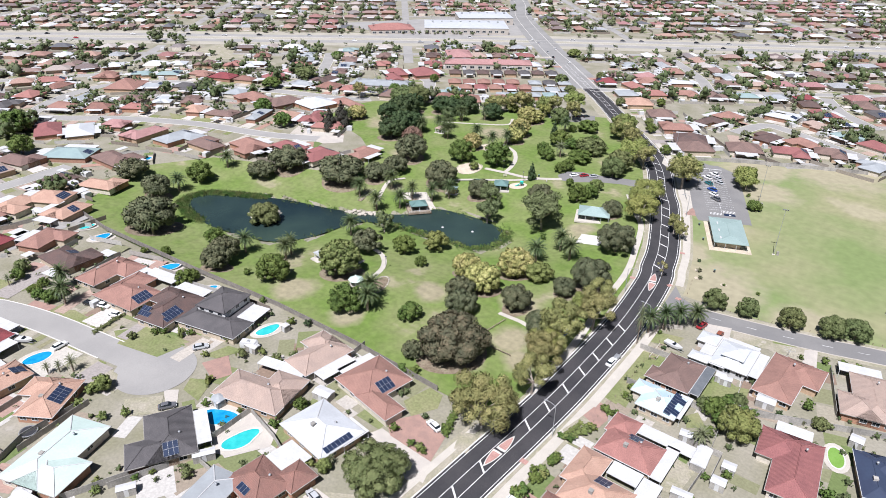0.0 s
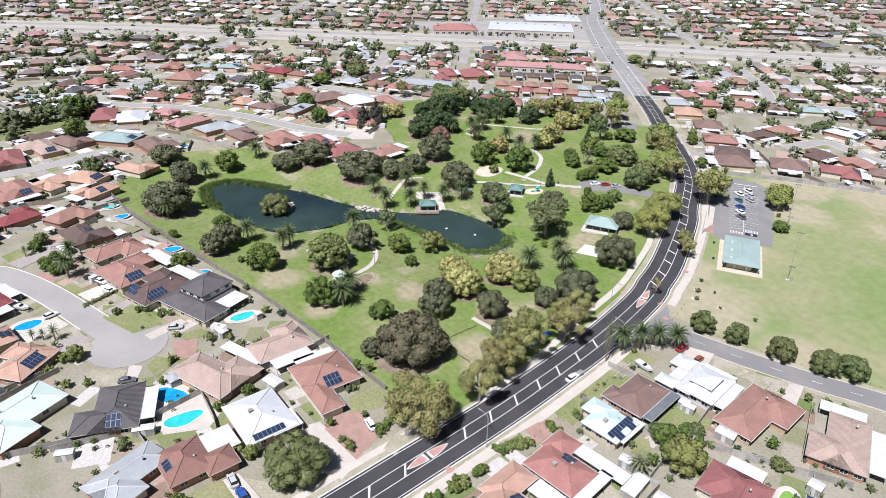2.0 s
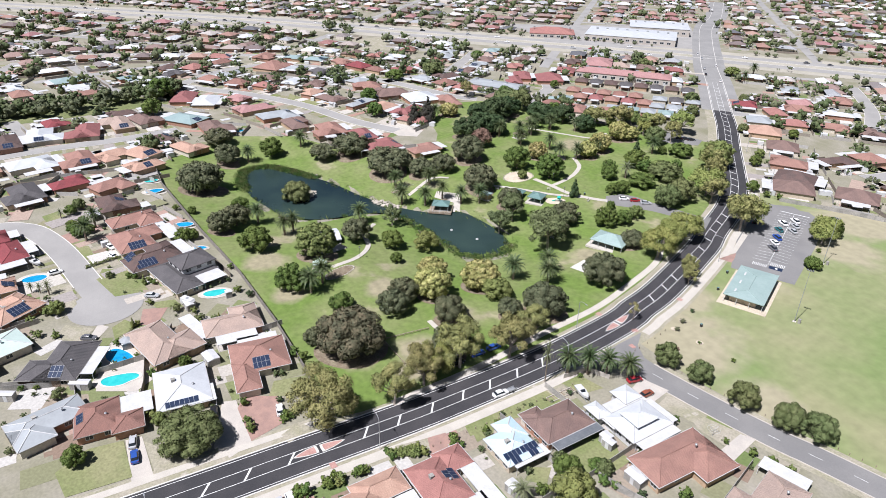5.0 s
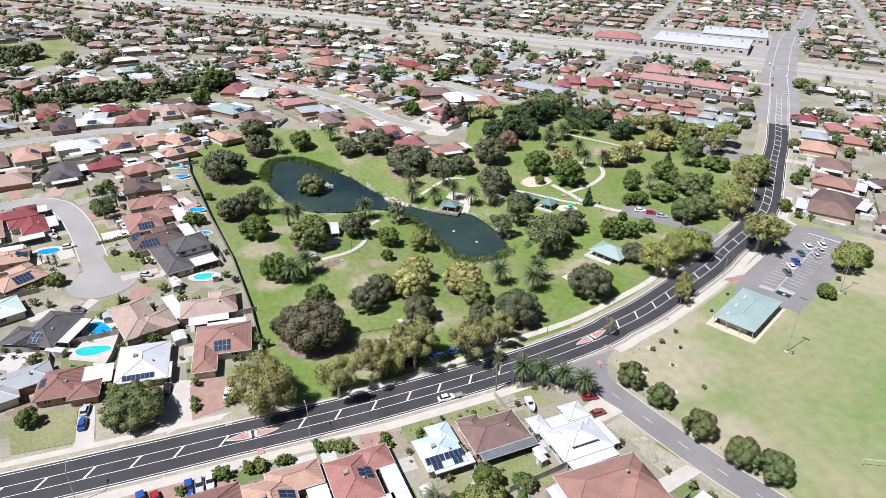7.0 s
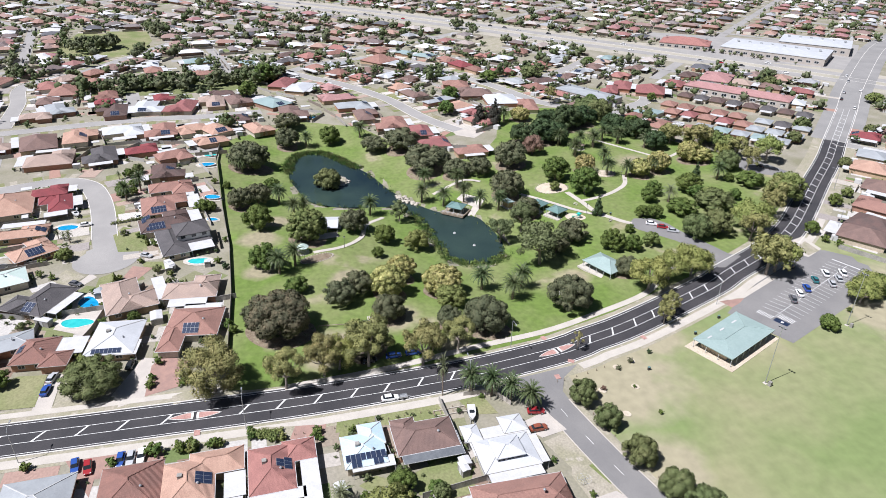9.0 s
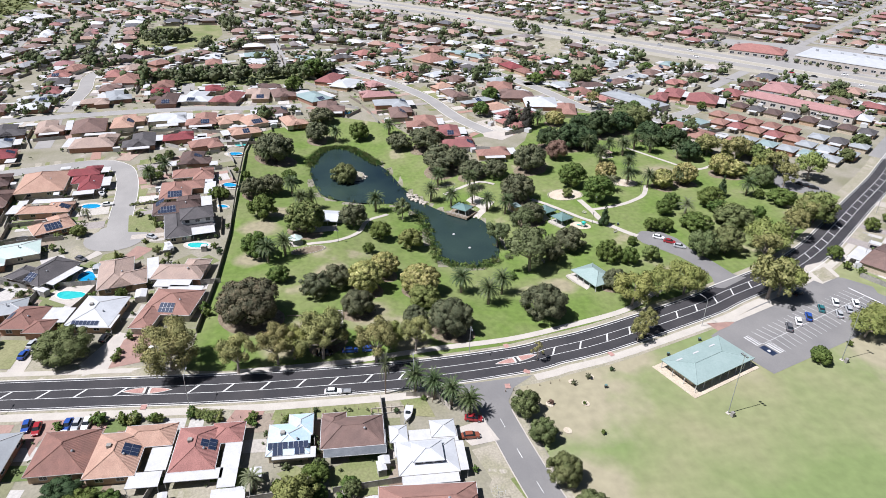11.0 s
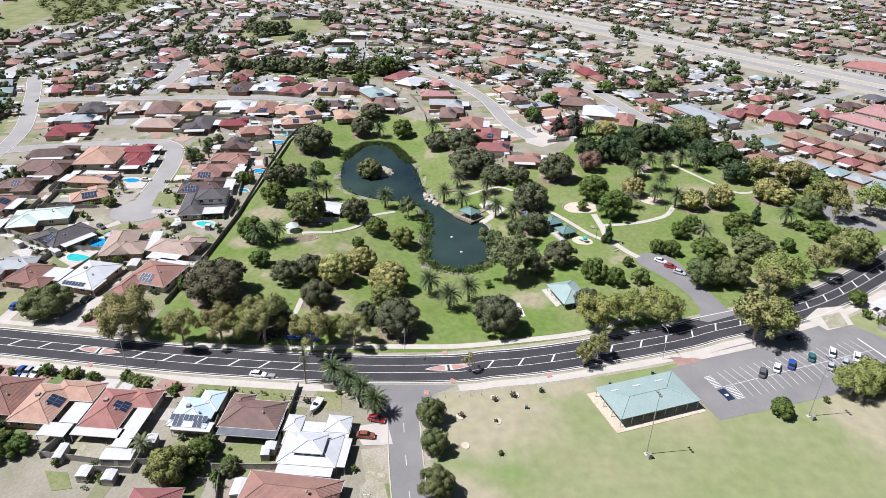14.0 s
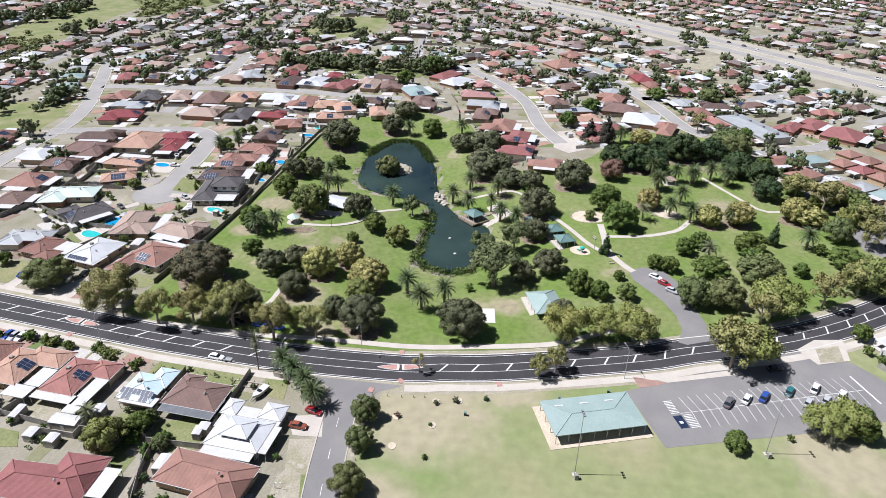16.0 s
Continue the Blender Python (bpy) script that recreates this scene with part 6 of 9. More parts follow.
grow("g", -161.2, 71.2, 1.5, 2.4, "garden shrubs")
grow("o", -165.9, 63.9, 1.5, 2.4, "garden shrubs")
grow("w", -157.6, 74.8, 1.1, 1.8, "garden shrubs")
grow("g", -154.8, 75.8, 1.3, 2.1, "garden shrubs")
grow("g", -218.7, 67.4, 2.0, 3.2, "garden shrubs")
grow("g", -203.5, 57.5, 2.6, 4.2, "garden shrubs")
grow("g", -207.9, 55.9, 2.2, 3.5, "garden shrubs")
grow("g", -204.9, 61.5, 2.2, 3.5, "garden shrubs")
grow("o", -229.7, 60.0, 2.8, 4.5, "garden shrubs")
grow("g", -182.2, 93.6, 2.6, 4.2, "garden shrubs")
grow("g", -137.3, 98.3, 1.5, 2.4, "garden shrubs")
grow("d", -132.8, 101.0, 1.4, 2.2, "garden shrubs")
grow("g", -153.4, 100.1, 1.3, 2.1, "garden shrubs")
grow("g", -172.9, 108.4, 1.6, 2.6, "garden shrubs")
grow("g", -93.7, 104.6, 1.8, 2.9, "garden shrubs")
grow("w", -86.7, 66.4, 2.0, 3.2, "garden shrubs")
grow("q", -86.6, 68.5, 1.3, 2.1, "garden shrubs")
grow("g", -126.2, 24.2, 1.6, 2.6, "garden shrubs")
grow("w", -120.8, 32.4, 1.2, 1.9, "garden shrubs")
grow("w", -118.5, 30.9, 1.3, 2.1, "garden shrubs")
grow("g", -115.7, 38.2, 1.1, 1.8, "garden shrubs")
grow("o", -107.9, 45.8, 1.7, 2.7, "garden shrubs")
grow("g", -114.6, 41.5, 0.9, 1.4, "garden shrubs")
grow("g", -77.0, 84.6, 1.2, 1.9, "garden shrubs")
grow("g", -73.4, 84.5, 1.2, 1.9, "garden shrubs")
grow("g", -83.3, 85.5, 1.5, 2.4, "garden shrubs")
grow("g", -85.0, 72.2, 1.3, 2.1, "garden shrubs")
grow("q", -165.8, 44.0, 1.6, 2.6, "garden shrubs")
grow("q", -163.3, 46.4, 2.3, 3.7, "garden shrubs")
grow("g", -136.4, 36.8, 1.5, 2.4, "garden shrubs")
grow("g", -46.4, 136.4, 1.4, 2.2, "garden shrubs")
grow("g", -47.4, 124.4, 1.1, 1.8, "garden shrubs")
grow("g", -45.3, 125.4, 1.0, 1.6, "garden shrubs")
grow("w", -47.0, 116.7, 1.2, 1.9, "garden shrubs")
grow("w", -48.1, 114.1, 1.2, 1.9, "garden shrubs")
grow("w", -49.2, 111.6, 1.1, 1.8, "garden shrubs")
grow("g", -51.6, 109.5, 1.1, 1.8, "garden shrubs")
grow("g", -48.9, 100.7, 1.2, 1.9, "garden shrubs")
grow("w", -48.9, 103.0, 1.2, 1.9, "garden shrubs")
grow("w", -48.4, 96.6, 1.3, 2.1, "garden shrubs")
grow("g", -49.1, 89.3, 1.9, 3.0, "garden shrubs")
grow("w", -49.5, 94.4, 1.2, 1.9, "garden shrubs")
grow("o", -29.0, 141.6, 2.4, 3.8, "garden shrubs")
grow("o", -22.9, 148.9, 2.2, 3.5, "garden shrubs")
grow("g", -24.2, 138.7, 2.2, 3.5, "garden shrubs")
grow("g", -22.5, 142.1, 2.0, 3.2, "garden shrubs")
grow("g", -25.0, 133.2, 1.8, 2.9, "garden shrubs")
grow("q", -21.4, 135.5, 2.6, 4.2, "garden shrubs")
grow("g", -17.2, 122.4, 1.4, 2.2, "garden shrubs")
grow("g", -18.7, 147.9, 1.2, 1.9, "garden shrubs")
grow("d", -13.8, 151.2, 1.2, 1.9, "garden shrubs")
grow("g", -9.2, 159.1, 1.8, 2.9, "garden shrubs")
grow("g", -1.5, 133.3, 1.4, 2.2, "garden shrubs")
grow("o", -5.2, 153.3, 2.0, 3.2, "garden shrubs")
grow("o", -3.7, 154.3, 1.5, 2.4, "garden shrubs")
grow("b", -8.7, 152.2, 1.0, 1.6, "garden shrubs")
grow("g", -10.2, 182.5, 1.3, 2.1, "garden shrubs")
grow("g", -6.1, 183.4, 1.6, 2.6, "garden shrubs")
grow("w", -2.7, 185.7, 1.2, 1.9, "garden shrubs")
grow("g", -20.6, 119.0, 1.2, 1.9, "garden shrubs")
grow("g", 1.3, 130.8, 1.8, 2.9, "garden shrubs")
grow("d", -47.2, 159.2, 0.9, 1.4, "garden shrubs")
grow("g", -15.9, 180.2, 1.0, 1.6, "garden shrubs")
grow("w", -74.6, 84.8, 1.3, 2.1, "garden shrubs")
grow("d", -80.4, 93.7, 1.0, 1.6, "garden shrubs")
grow("g", -73.7, 93.3, 1.6, 2.6, "garden shrubs")
grow("w", -90.2, 65.2, 1.6, 2.6, "garden shrubs")
grow("g", -53.3, 51.5, 2, 3.2, "garden shrubs")
grow("g", -50.5, 62.3, 1.4, 2.2, "garden shrubs")
grow("g", -50.2, 88.4, 1.6, 2.6, "garden shrubs")
grow("g", -49.5, 94.0, 1.6, 2.6, "garden shrubs")
grow("w", -49.1, 97.2, 1.5, 2.4, "garden shrubs")
grow("g", -48.5, 102.1, 1.6, 2.6, "garden shrubs")
grow("w", -50.4, 109.9, 1.3, 2.1, "garden shrubs")
grow("w", -47.9, 114.7, 1.6, 2.6, "garden shrubs")
grow("w", -47.9, 125.0, 1.2, 1.9, "garden shrubs")
grow("g", -97.0, 103.0, 1.8, 2.9, "garden shrubs")
grow("b", -54.1, 206.0, 0.9, 1.4, "garden shrubs")
grow("b", -56.2, 210.6, 1.0, 1.6, "garden shrubs")
grow("g", -35.7, 208.1, 0.8, 1.3, "garden shrubs")
grow("r", -47.1, 198.1, 0.9, 1.4, "garden shrubs")
grow("g", -46.3, 206.6, 0.6, 1.0, "garden shrubs")
grow("d", -58.9, 217.9, 0.8, 1.3, "garden shrubs")
grow("g", -225.2, 56.6, 2.6, 4.2, "garden shrubs")
grow("g", -210.9, 56.2, 2.4, 3.8, "garden shrubs")
grow("q", -223.3, 53.0, 1.8, 2.9, "garden shrubs")
grow("g", -214.5, 60.2, 2.0, 3.2, "garden shrubs")
grow("q", -167.4, 41.7, 1.6, 2.6, "garden shrubs")
grow("o", -151.1, 48.4, 1.9, 3.0, "garden shrubs")
grow("w", -151.3, 45.1, 1.6, 2.6, "garden shrubs")
grow("g", -163.1, 69.6, 1.4, 2.2, "garden shrubs")
grow("g", -185.1, 93.3, 1.9, 3.0, "garden shrubs")
grow("g", -207.4, 98.5, 2.0, 3.2, "garden shrubs")
grow("g", -212.8, 93.4, 1.6, 2.6, "garden shrubs")
grow("w", -142.8, 72.8, 1.2, 1.9, "garden shrubs")

# trees of the wider suburb
far_crowns = [crown_data(shape, 40 + i, tall, lobes, 150, 0.1, 1.0, 0) for i, (shape, tall, lobes) in enumerate((("dome", 1.6, 8), ("dome", 1.4, 9), ("gum", 1.7, 11), ("dome", 1.7, 7)))]
tiny_crowns = [crown_data(shape, 60 + i, tall, lobes, 16, 0.12, 1.1, 0) for i, (shape, tall, lobes) in enumerate((("dome", 1.5, 5), ("dome", 1.3, 5), ("gum", 1.6, 7), ("dome", 1.7, 4)))]
far_crowns = [(v / (1, 1, v[:, 2].max()), f) for v, f, _ in far_crowns]
tiny_crowns = [(v / (1, 1, v[:, 2].max()), f) for v, f, _ in tiny_crowns]
M_FARLEAF = leaf_mat("distant_foliage", [(0.085, 0.118, 0.05), (0.058, 0.085, 0.036), (0.12, 0.14, 0.065), (0.16, 0.175, 0.08), (0.075, 0.1, 0.045)])
M_FARLEAF2 = leaf_mat("distant_olive_foliage", [(0.135, 0.145, 0.078), (0.1, 0.11, 0.06), (0.19, 0.19, 0.1), (0.08, 0.09, 0.05)])
woods, woods2 = [], []
for i, (x, y, turn) in enumerate(LOTS):
    for _ in range(rng.choice((4, 5, 6, 6, 7, 8)) if i < 420 else rng.choice((2, 3, 4, 5))):
        a, dd = rng.uniform(0, math.tau), rng.uniform(9, 15)
        px, py = x + dd * math.cos(a), y + dd * math.sin(a)
        if road_gap(px, py) < 5.5 or (px > -175 and 20 < py < 200) or inside((px, py), PARK) or inside((px, py), FIELD):
            continue
        r = rng.choice((1.0, 1.3, 1.6, 2.0, 2.2, 2.6, 3.0, 3.6, 4.4, 5.2))
        (woods if rng.random() < 0.65 else woods2).append(moved((far_crowns if i < 70 else tiny_crowns)[rng.randrange(4)], px, py, 0, rng.uniform(0, 360), r, r, r * rng.uniform(1.2, 1.9)))

# low garden plants round the nearer houses
plants = []
for hx, hy, hr in TAKEN[:95]:
    for _ in range(11):
        a, q = rng.uniform(0, math.tau), hr * rng.uniform(1.05, 1.55)
        px, py = hx + q * math.cos(a), hy + q * math.sin(a)
        if road_gap(px, py) < 6.5 or inside((px, py), PARK) or any(math.hypot(px - b, py - c) < d * 0.85 for b, c, d in TAKEN[:95]):
            continue
        r = rng.choice((0.4, 0.5, 0.6, 0.75, 0.9, 1.2))
        plants.append(moved((far_crowns if hx > -125 and hy < 200 else tiny_crowns)[rng.randrange(4)], px, py, 0, rng.uniform(0, 360), r, r, r * 1.5))
joined("garden_plants", plants, M_FARLEAF, "low green plants in the house gardens", "plants", True)


def grove(cx, cy, rx, ry, n, r0, r1, turn=0.0):
    c, s = math.cos(radians(turn)), math.sin(radians(turn))
    for _ in range(n):
        a, q = rng.uniform(0, math.tau), math.sqrt(rng.random())
        u, w = rx * q * math.cos(a), ry * q * math.sin(a)
        r = rng.uniform(r0, r1)
        (woods if rng.random() < 0.5 else woods2).append(moved(far_crowns[rng.randrange(4)], cx + u * c - w * s, cy + u * s + w * c, 0, rng.uniform(0, 360), r, r, r * rng.uniform(1.3, 1.8)))


for s in (27, 29.5, -28):
    for p in beside(curve(hwy, 7), s):
        if in_view(*p) and rng.random() < 0.45 and away(p, far_main) > 40:
            r = rng.uniform(1.4, 3.4)
            woods2.append(moved(tiny_crowns[rng.randrange(4)], p[0] + rng.uniform(-2, 2), p[1] + rng.uniform(-2, 2), 0, rng.uniform(0, 360), r, r, r * 1.3))
for x, y, n in ((-379, 16, 7), (-382, 34, 9), (-383, 52, 9), (-384, 70, 9), (-386, 88, 9), (-388, 106, 9), (-392, 122, 9)):
    grove(x, y, 12, 10, n, 4.5, 7.0)
grove(-500, -20, 16, 10, 9, 5, 7.5)
grove(-520, -5, 14, 10, 9, 5, 7.5)
grove(-486, 22, 10, 6, 4, 5, 7)
grove(-426, -40, 9, 7, 5, 5, 7)
grove(-570, 26, 9, 7, 4, 6, 8)
grove(-593, 24, 14, 9, 6, 4, 7, 0)
grove(-292, -139, 9, 6, 3, 5, 6, 0)
grove(-432, -86, 8, 5, 4, 5, 6, 0)
grove(-554, 313, 10, 4, 3, 4, 6, 0)
grove(-331, 467, 8, 4, 2, 5, 6, 0)
grove(-570, 299, 6, 4, 2, 6, 8, 0)
grove(-377, 305, 10, 6, 4, 4, 6, 0)
grove(-243.6, -75.3, 5, 5, 4, 4.5, 6.5)
grove(-252.7, -75.4, 5, 5, 3, 4, 6)
grove(-261.4, -77.6, 3, 3, 1, 4, 5)
grove(-240.1, -101.6, 5, 5, 3, 4, 5.5)
grove(-202.5, -60.8, 3, 3, 2, 2, 2.8)
grove(-206.0, -55.9, 3, 3, 2, 2, 2.8)
grove(-218.8, -88.9, 4, 4, 2, 4, 6)
grove(-229.8, -73.1, 3, 3, 2, 2.5, 3.5)
grove(-447.1, -308.2, 9, 7, 5, 5.5, 8)
grove(-455.9, -285.4, 9, 7, 5, 5.5, 8)
grove(-480.1, -294.8, 9, 7, 5, 5.5, 8)
grove(-484.7, -282.9, 9, 7, 6, 5.5, 8)
grove(-517.8, -295.2, 9, 7, 6, 5.5, 8)
grove(-534.1, -295.4, 9, 7, 4, 5.5, 8)
grove(-421.7, -213.2, 9, 7, 4, 5.5, 8)
grove(-436.3, -212.9, 9, 7, 2, 5.5, 8)
keep_woods = woods, woods2
woods, woods2 = [], []
for _ in range(420):
    x, y, q = rng.uniform(-780, -511), rng.uniform(-330, -190), rng.uniform(2.5, 6.0)
    if inside((x, y), BUSH):
        woods.append(moved(far_crowns[rng.randrange(4)], x, y, 0, rng.uniform(0, 360), q, q, q * rng.uniform(0.7, 1.1)))
for _ in range(60):
    a, q = rng.uniform(-1, 1), rng.uniform(2.5, 4.5)
    woods.append(moved(far_crowns[rng.randrange(4)], -359.7 + 34 * a + rng.uniform(-14, 14), -207.7 + 26 * a + rng.uniform(-14, 14), 0, rng.uniform(0, 360), q, q, q * rng.uniform(0.8, 1.2)))
joined("bushland_scrub", woods + woods2, leaf_mat("scrub_foliage", [(0.14, 0.17, 0.06), (0.18, 0.2, 0.08), (0.11, 0.14, 0.05), (0.22, 0.23, 0.1)]), "light olive bushland scrub beyond the houses", "scrub", True)
woods, woods2 = keep_woods
joined("distant_trees", woods, M_FARLEAF, "scattered green garden trees of the distant suburb", "trees", True)
joined("distant_olive_trees", woods2, M_FARLEAF2, "scattered olive-green garden trees of the distant suburb", "trees", True)


# ---- buildings of the park and the field ----
def shelter(name, x, y, w, d, turn, roof, label, z=None, eave=2.6, rise=0.35, posts=(3, 3), slab=1.0, wall=None, gable=False, category="shelter", base=None):
    """An open roof on posts over a slab. wall: a box (x0, y0, x1, y1) of closed room in it."""
    z = height(x, y) if z is None else z
    ob = thing(name, x, y, z, turn, label, category)
    bm = bmesh.new()
    h = hip(bm, 0, 0, w, d, eave, rise, gable, 0.22)
    rf = part("roof", bm, ROOFS[roof][0], ob)
    if not gable:
        caps(rf, 0, 0, w, d, eave, rise, ROOFS[roof][0])
    part("slab", boxes((-w / 2 - slab, -d / 2 - slab, -0.5, w / 2 + slab, d / 2 + slab, 0.16)), base or M_PATH, ob, "pale concrete slab")
    nx, ny = posts
    spots = {(i / (nx - 1) - 0.5, s) for i in range(nx) for s in (-0.5, 0.5)} | {(s, j / (ny - 1) - 0.5) for j in range(ny) for s in (-0.5, 0.5)}
    first = None
    for px, py in sorted(spots):
        m = pose(px * (w - 0.7), py * (d - 0.7), 0.16)
        if first is None:
            first = part("post", boxes((-0.07, -0.07, 0, 0.07, 0.07, eave - 0.3)), M_WHITE, ob)
            first.matrix_basis = m
        else:
            again("post", first, ob, m)
    if wall:
        part("inner_wall", boxes((wall[0], wall[1], 0.16, wall[2], wall[3], eave - 0.25)), M_BRICK, ob)
    return ob


shelter("field_pavilion", -58.0, 244.3, 12.2, 23.0, 24.6, "mint", "long pavilion with a mint green metal roof and open verandah", eave=3.0, rise=0.09, posts=(4, 8), slab=1.3, wall=(-4.4, -9.5, 3.6, 9.5), category="pavilion", base=M_SAND)
pav = bpy.data.objects["field_pavilion"]
for k in range(7):
    child("opening", "garage_door", pav, pose(3.66, -8 + 2.65 * k, 0.2, 0, 0, 90) @ Matrix.Diagonal((0.42, 1, 1, 1)))["label"] = "white roller shutter"
for k in range(3):
    part("skylight", boxes((-0.25, -1.1, 0, 0.25, 1.1, 0.05)), M_WHITE, pav).matrix_basis = pose(-3.4, 5.5 - 6.5 * k, 3.0 + 2.7 * 0.09 + 0.03, 0, -5.1, 0)
shelter("park_pavilion", -105.8, 227.6, 12.6, 9.6, 24.0, "mint", "open park pavilion with a pale green hip roof", rise=0.42, posts=(5, 4), wall=(-5.2, 0.5, -1.5, 4.0), category="pavilion")
shelter("lake_hut", -169.0, 191.5, 7.2, 6.0, 52.0, "green", "lakeside viewing hut with a grey-green roof on piles", z=-3.4, rise=0.45, posts=(3, 3), slab=1.2, category="hut", base=M_TIMBER)
hut = bpy.data.objects["lake_hut"]
for px in (-4, 0, 4):
    for py in (-3.5, 3.5):
        part("pile", boxes((px - 0.12, py - 0.12, -2.4, px + 0.12, py + 0.12, -0.4)), M_TIMBER, hut)
for s in (-1, 1):
    part("railing", boxes((-4.6, s * 4.05 - 0.04, 1.05, 4.6, s * 4.05 + 0.04, 1.15), (-4.6, s * 4.05 - 0.03, 0.55, 4.6, s * 4.05 + 0.03, 0.63), *[(px - 0.04, s * 4.05 - 0.04, 0.1, px + 0.04, s * 4.05 + 0.04, 1.1) for px in (-4.5, -2.2, 0, 2.2, 4.5)]), M_WHITE, hut)
part("walkway", boxes((-1.2, 3.5, -0.15, 1.2, 12, 0.1)), M_TIMBER, hut)
shelter("picnic_kiosk", -161.2, 224.7, 6.4, 6.4, 30, "green", "picnic kiosk with a grey-green pyramid roof", rise=0.5, slab=0.6)
shelter("picnic_kiosk", -152.9, 229.4, 6.4, 6.4, 30, "green", "picnic kiosk with a grey-green pyramid roof", rise=0.5, slab=0.6)
shelter("garden_shelter", -222.3, 270.3, 4.6, 4.6, 10, "tan", "small square garden shelter with a pale roof", rise=0.5, slab=0.4)
shelter("lakeside_shelter", -160.3, 136.2, 9.8, 11.4, -10, "white", "lakeside shelter with a low white gable roof", rise=0.22, posts=(4, 4), slab=0.8, gable=True, wall=(-4, -4, 0.5, 4))
shelter("park_toilet_block", -168.5, 214.0, 4.5, 3.5, 20, "teal", "small toilet block with a grey-green roof", posts=(2, 2), slab=0.5, wall=(-1.8, -1.3, 1.8, 1.3))
sheet("shelter_paving", [(-153.5, 130.0), (-147.5, 131.5), (-149.5, 141.0), (-155.0, 140.5)], M_PATH, 0.2, 2, "pale concrete paving before the shelter", "paving")
sheet("concrete_pad", [(-101, 204.6), (-102.6, 212.2), (-93.6, 214.1), (-92.1, 206.2)], M_KERB, 0.17, 3, "plain white concrete play pad", "paving")

# octagonal gazebo
gz = thing("gazebo", -139.0, 126.6, height(-139, 126.6), 0, "white octagonal garden gazebo with a pale roof", "gazebo")
bm = bmesh.new()
ring = [bm.verts.new((2.6 * math.cos(k * math.tau / 8), 2.6 * math.sin(k * math.tau / 8), 2.4)) for k in range(8)]
peak = bm.verts.new((0, 0, 3.9))
for k in range(8):
    bm.faces.new((ring[k], ring[(k + 1) % 8], peak))
part("roof", bm, ROOFS["palegreen"][0], gz)
bm = bmesh.new()
rod(bm, (0, 0, 3.8), (0, 0, 4.4), 0.12, 0.03)
part("finial", bm, M_WHITE, gz)
for k in range(8):
    a = k * math.tau / 8
    bm = bmesh.new()
    rod(bm, (2.35 * math.cos(a), 2.35 * math.sin(a), 0), (2.35 * math.cos(a), 2.35 * math.sin(a), 2.42), 0.06)
    part("post", bm, M_WHITE, gz)
bm = bmesh.new()
rod(bm, (0, 0, -0.3), (0, 0, 0.15), 2.7, 2.7, 16)
part("floor_slab", bm, M_PATH, gz)

# footbridge over the lake's neck
br = thing("footbridge", -195.3, 187.2, -3.2, 104, "timber footbridge with white rails", "bridge")
part("deck", boxes((-6.5, -0.9, -0.15, 6.5, 0.9, 0.0)), M_TIMBER, br)
for s in (-1, 1):
    part("handrail", boxes((-6.5, s * 0.85 - 0.04, 0.95, 6.5, s * 0.85 + 0.04, 1.03), (-6.5, s * 0.85 - 0.03, 0.5, 6.5, s * 0.85 + 0.03, 0.56)), M_WHITE, br)
    for k in range(7):
        part("baluster", boxes((-6.4 + k * 2.13 - 0.04, s * 0.85 - 0.04, -0.6, -6.4 + k * 2.13 + 0.04, s * 0.85 + 0.04, 1.0)), M_WHITE, br)

# island, rocks and reeds
r = np.random.default_rng(5)


def rock_heap(name, spots, label):
    ob = thing(name, spots[0][0], spots[0][1], 0, 0, label, "rocks")
    inv = ob.matrix_basis.inverted()
    for x, y, z, s in spots:
        bm = bmesh.new()
        bmesh.ops.create_icosphere(bm, subdivisions=1, radius=s)
        for v in bm.verts:
            v.co = Vector((v.co.x * r.uniform(0.8, 1.4), v.co.y * r.uniform(0.8, 1.4), v.co.z * r.uniform(0.5, 0.9)))
        part("rock", bm, M_ROCK, ob).matrix_basis = inv @ pose(x, y, z, 0, 0, float(r.uniform(0, 360)))


isl = disc(-214.5, 146.5, 6.3, 4.6, 20, 26, 0.05)
bm = bmesh.new()
lo = [bm.verts.new((x, y, WATER - 0.6)) for x, y in isl]
hi = [bm.verts.new((-214.5 + (x + 214.5) * 0.8, 146.5 + (y - 146.5) * 0.8, WATER + 0.7)) for x, y in isl]
for k in range(26):
    bm.faces.new((lo[k], lo[(k + 1) % 26], hi[(k + 1) % 26], hi[k]))
bm.faces.new(hi)
tagged(part("lake_island", bm, M_DRY), "small rocky lake island with dry earth", "island", "", "structure")
rock_heap("island_rocks", [(x + float(r.uniform(-0.5, 0.5)), y + float(r.uniform(-0.5, 0.5)), WATER + 0.1, float(r.uniform(0.4, 0.9))) for x, y in isl], "pale limestone rocks round the lake island")
neck = beside(LAKE, -1.0)
rock_heap("shore_rocks", [(x + float(r.uniform(-1.6, 1.6)), y + float(r.uniform(-1.6, 1.6)), -3.95, float(r.uniform(0.5, 1.1))) for x, y in neck if -190 < x < -180 and y > 170 for _ in range(6)], "pale limestone boulders on the lake shore")
tufts = []
blade = solid(lambda b: [b.faces.new([b.verts.new(p) for p in ((a, 0, 0), (a + 0.12, 0.05, 0), (a * 1.6 + 0.05, 0.2 * a, 1.0))]) for a in (-0.3, -0.1, 0.12, 0.3)] and None)
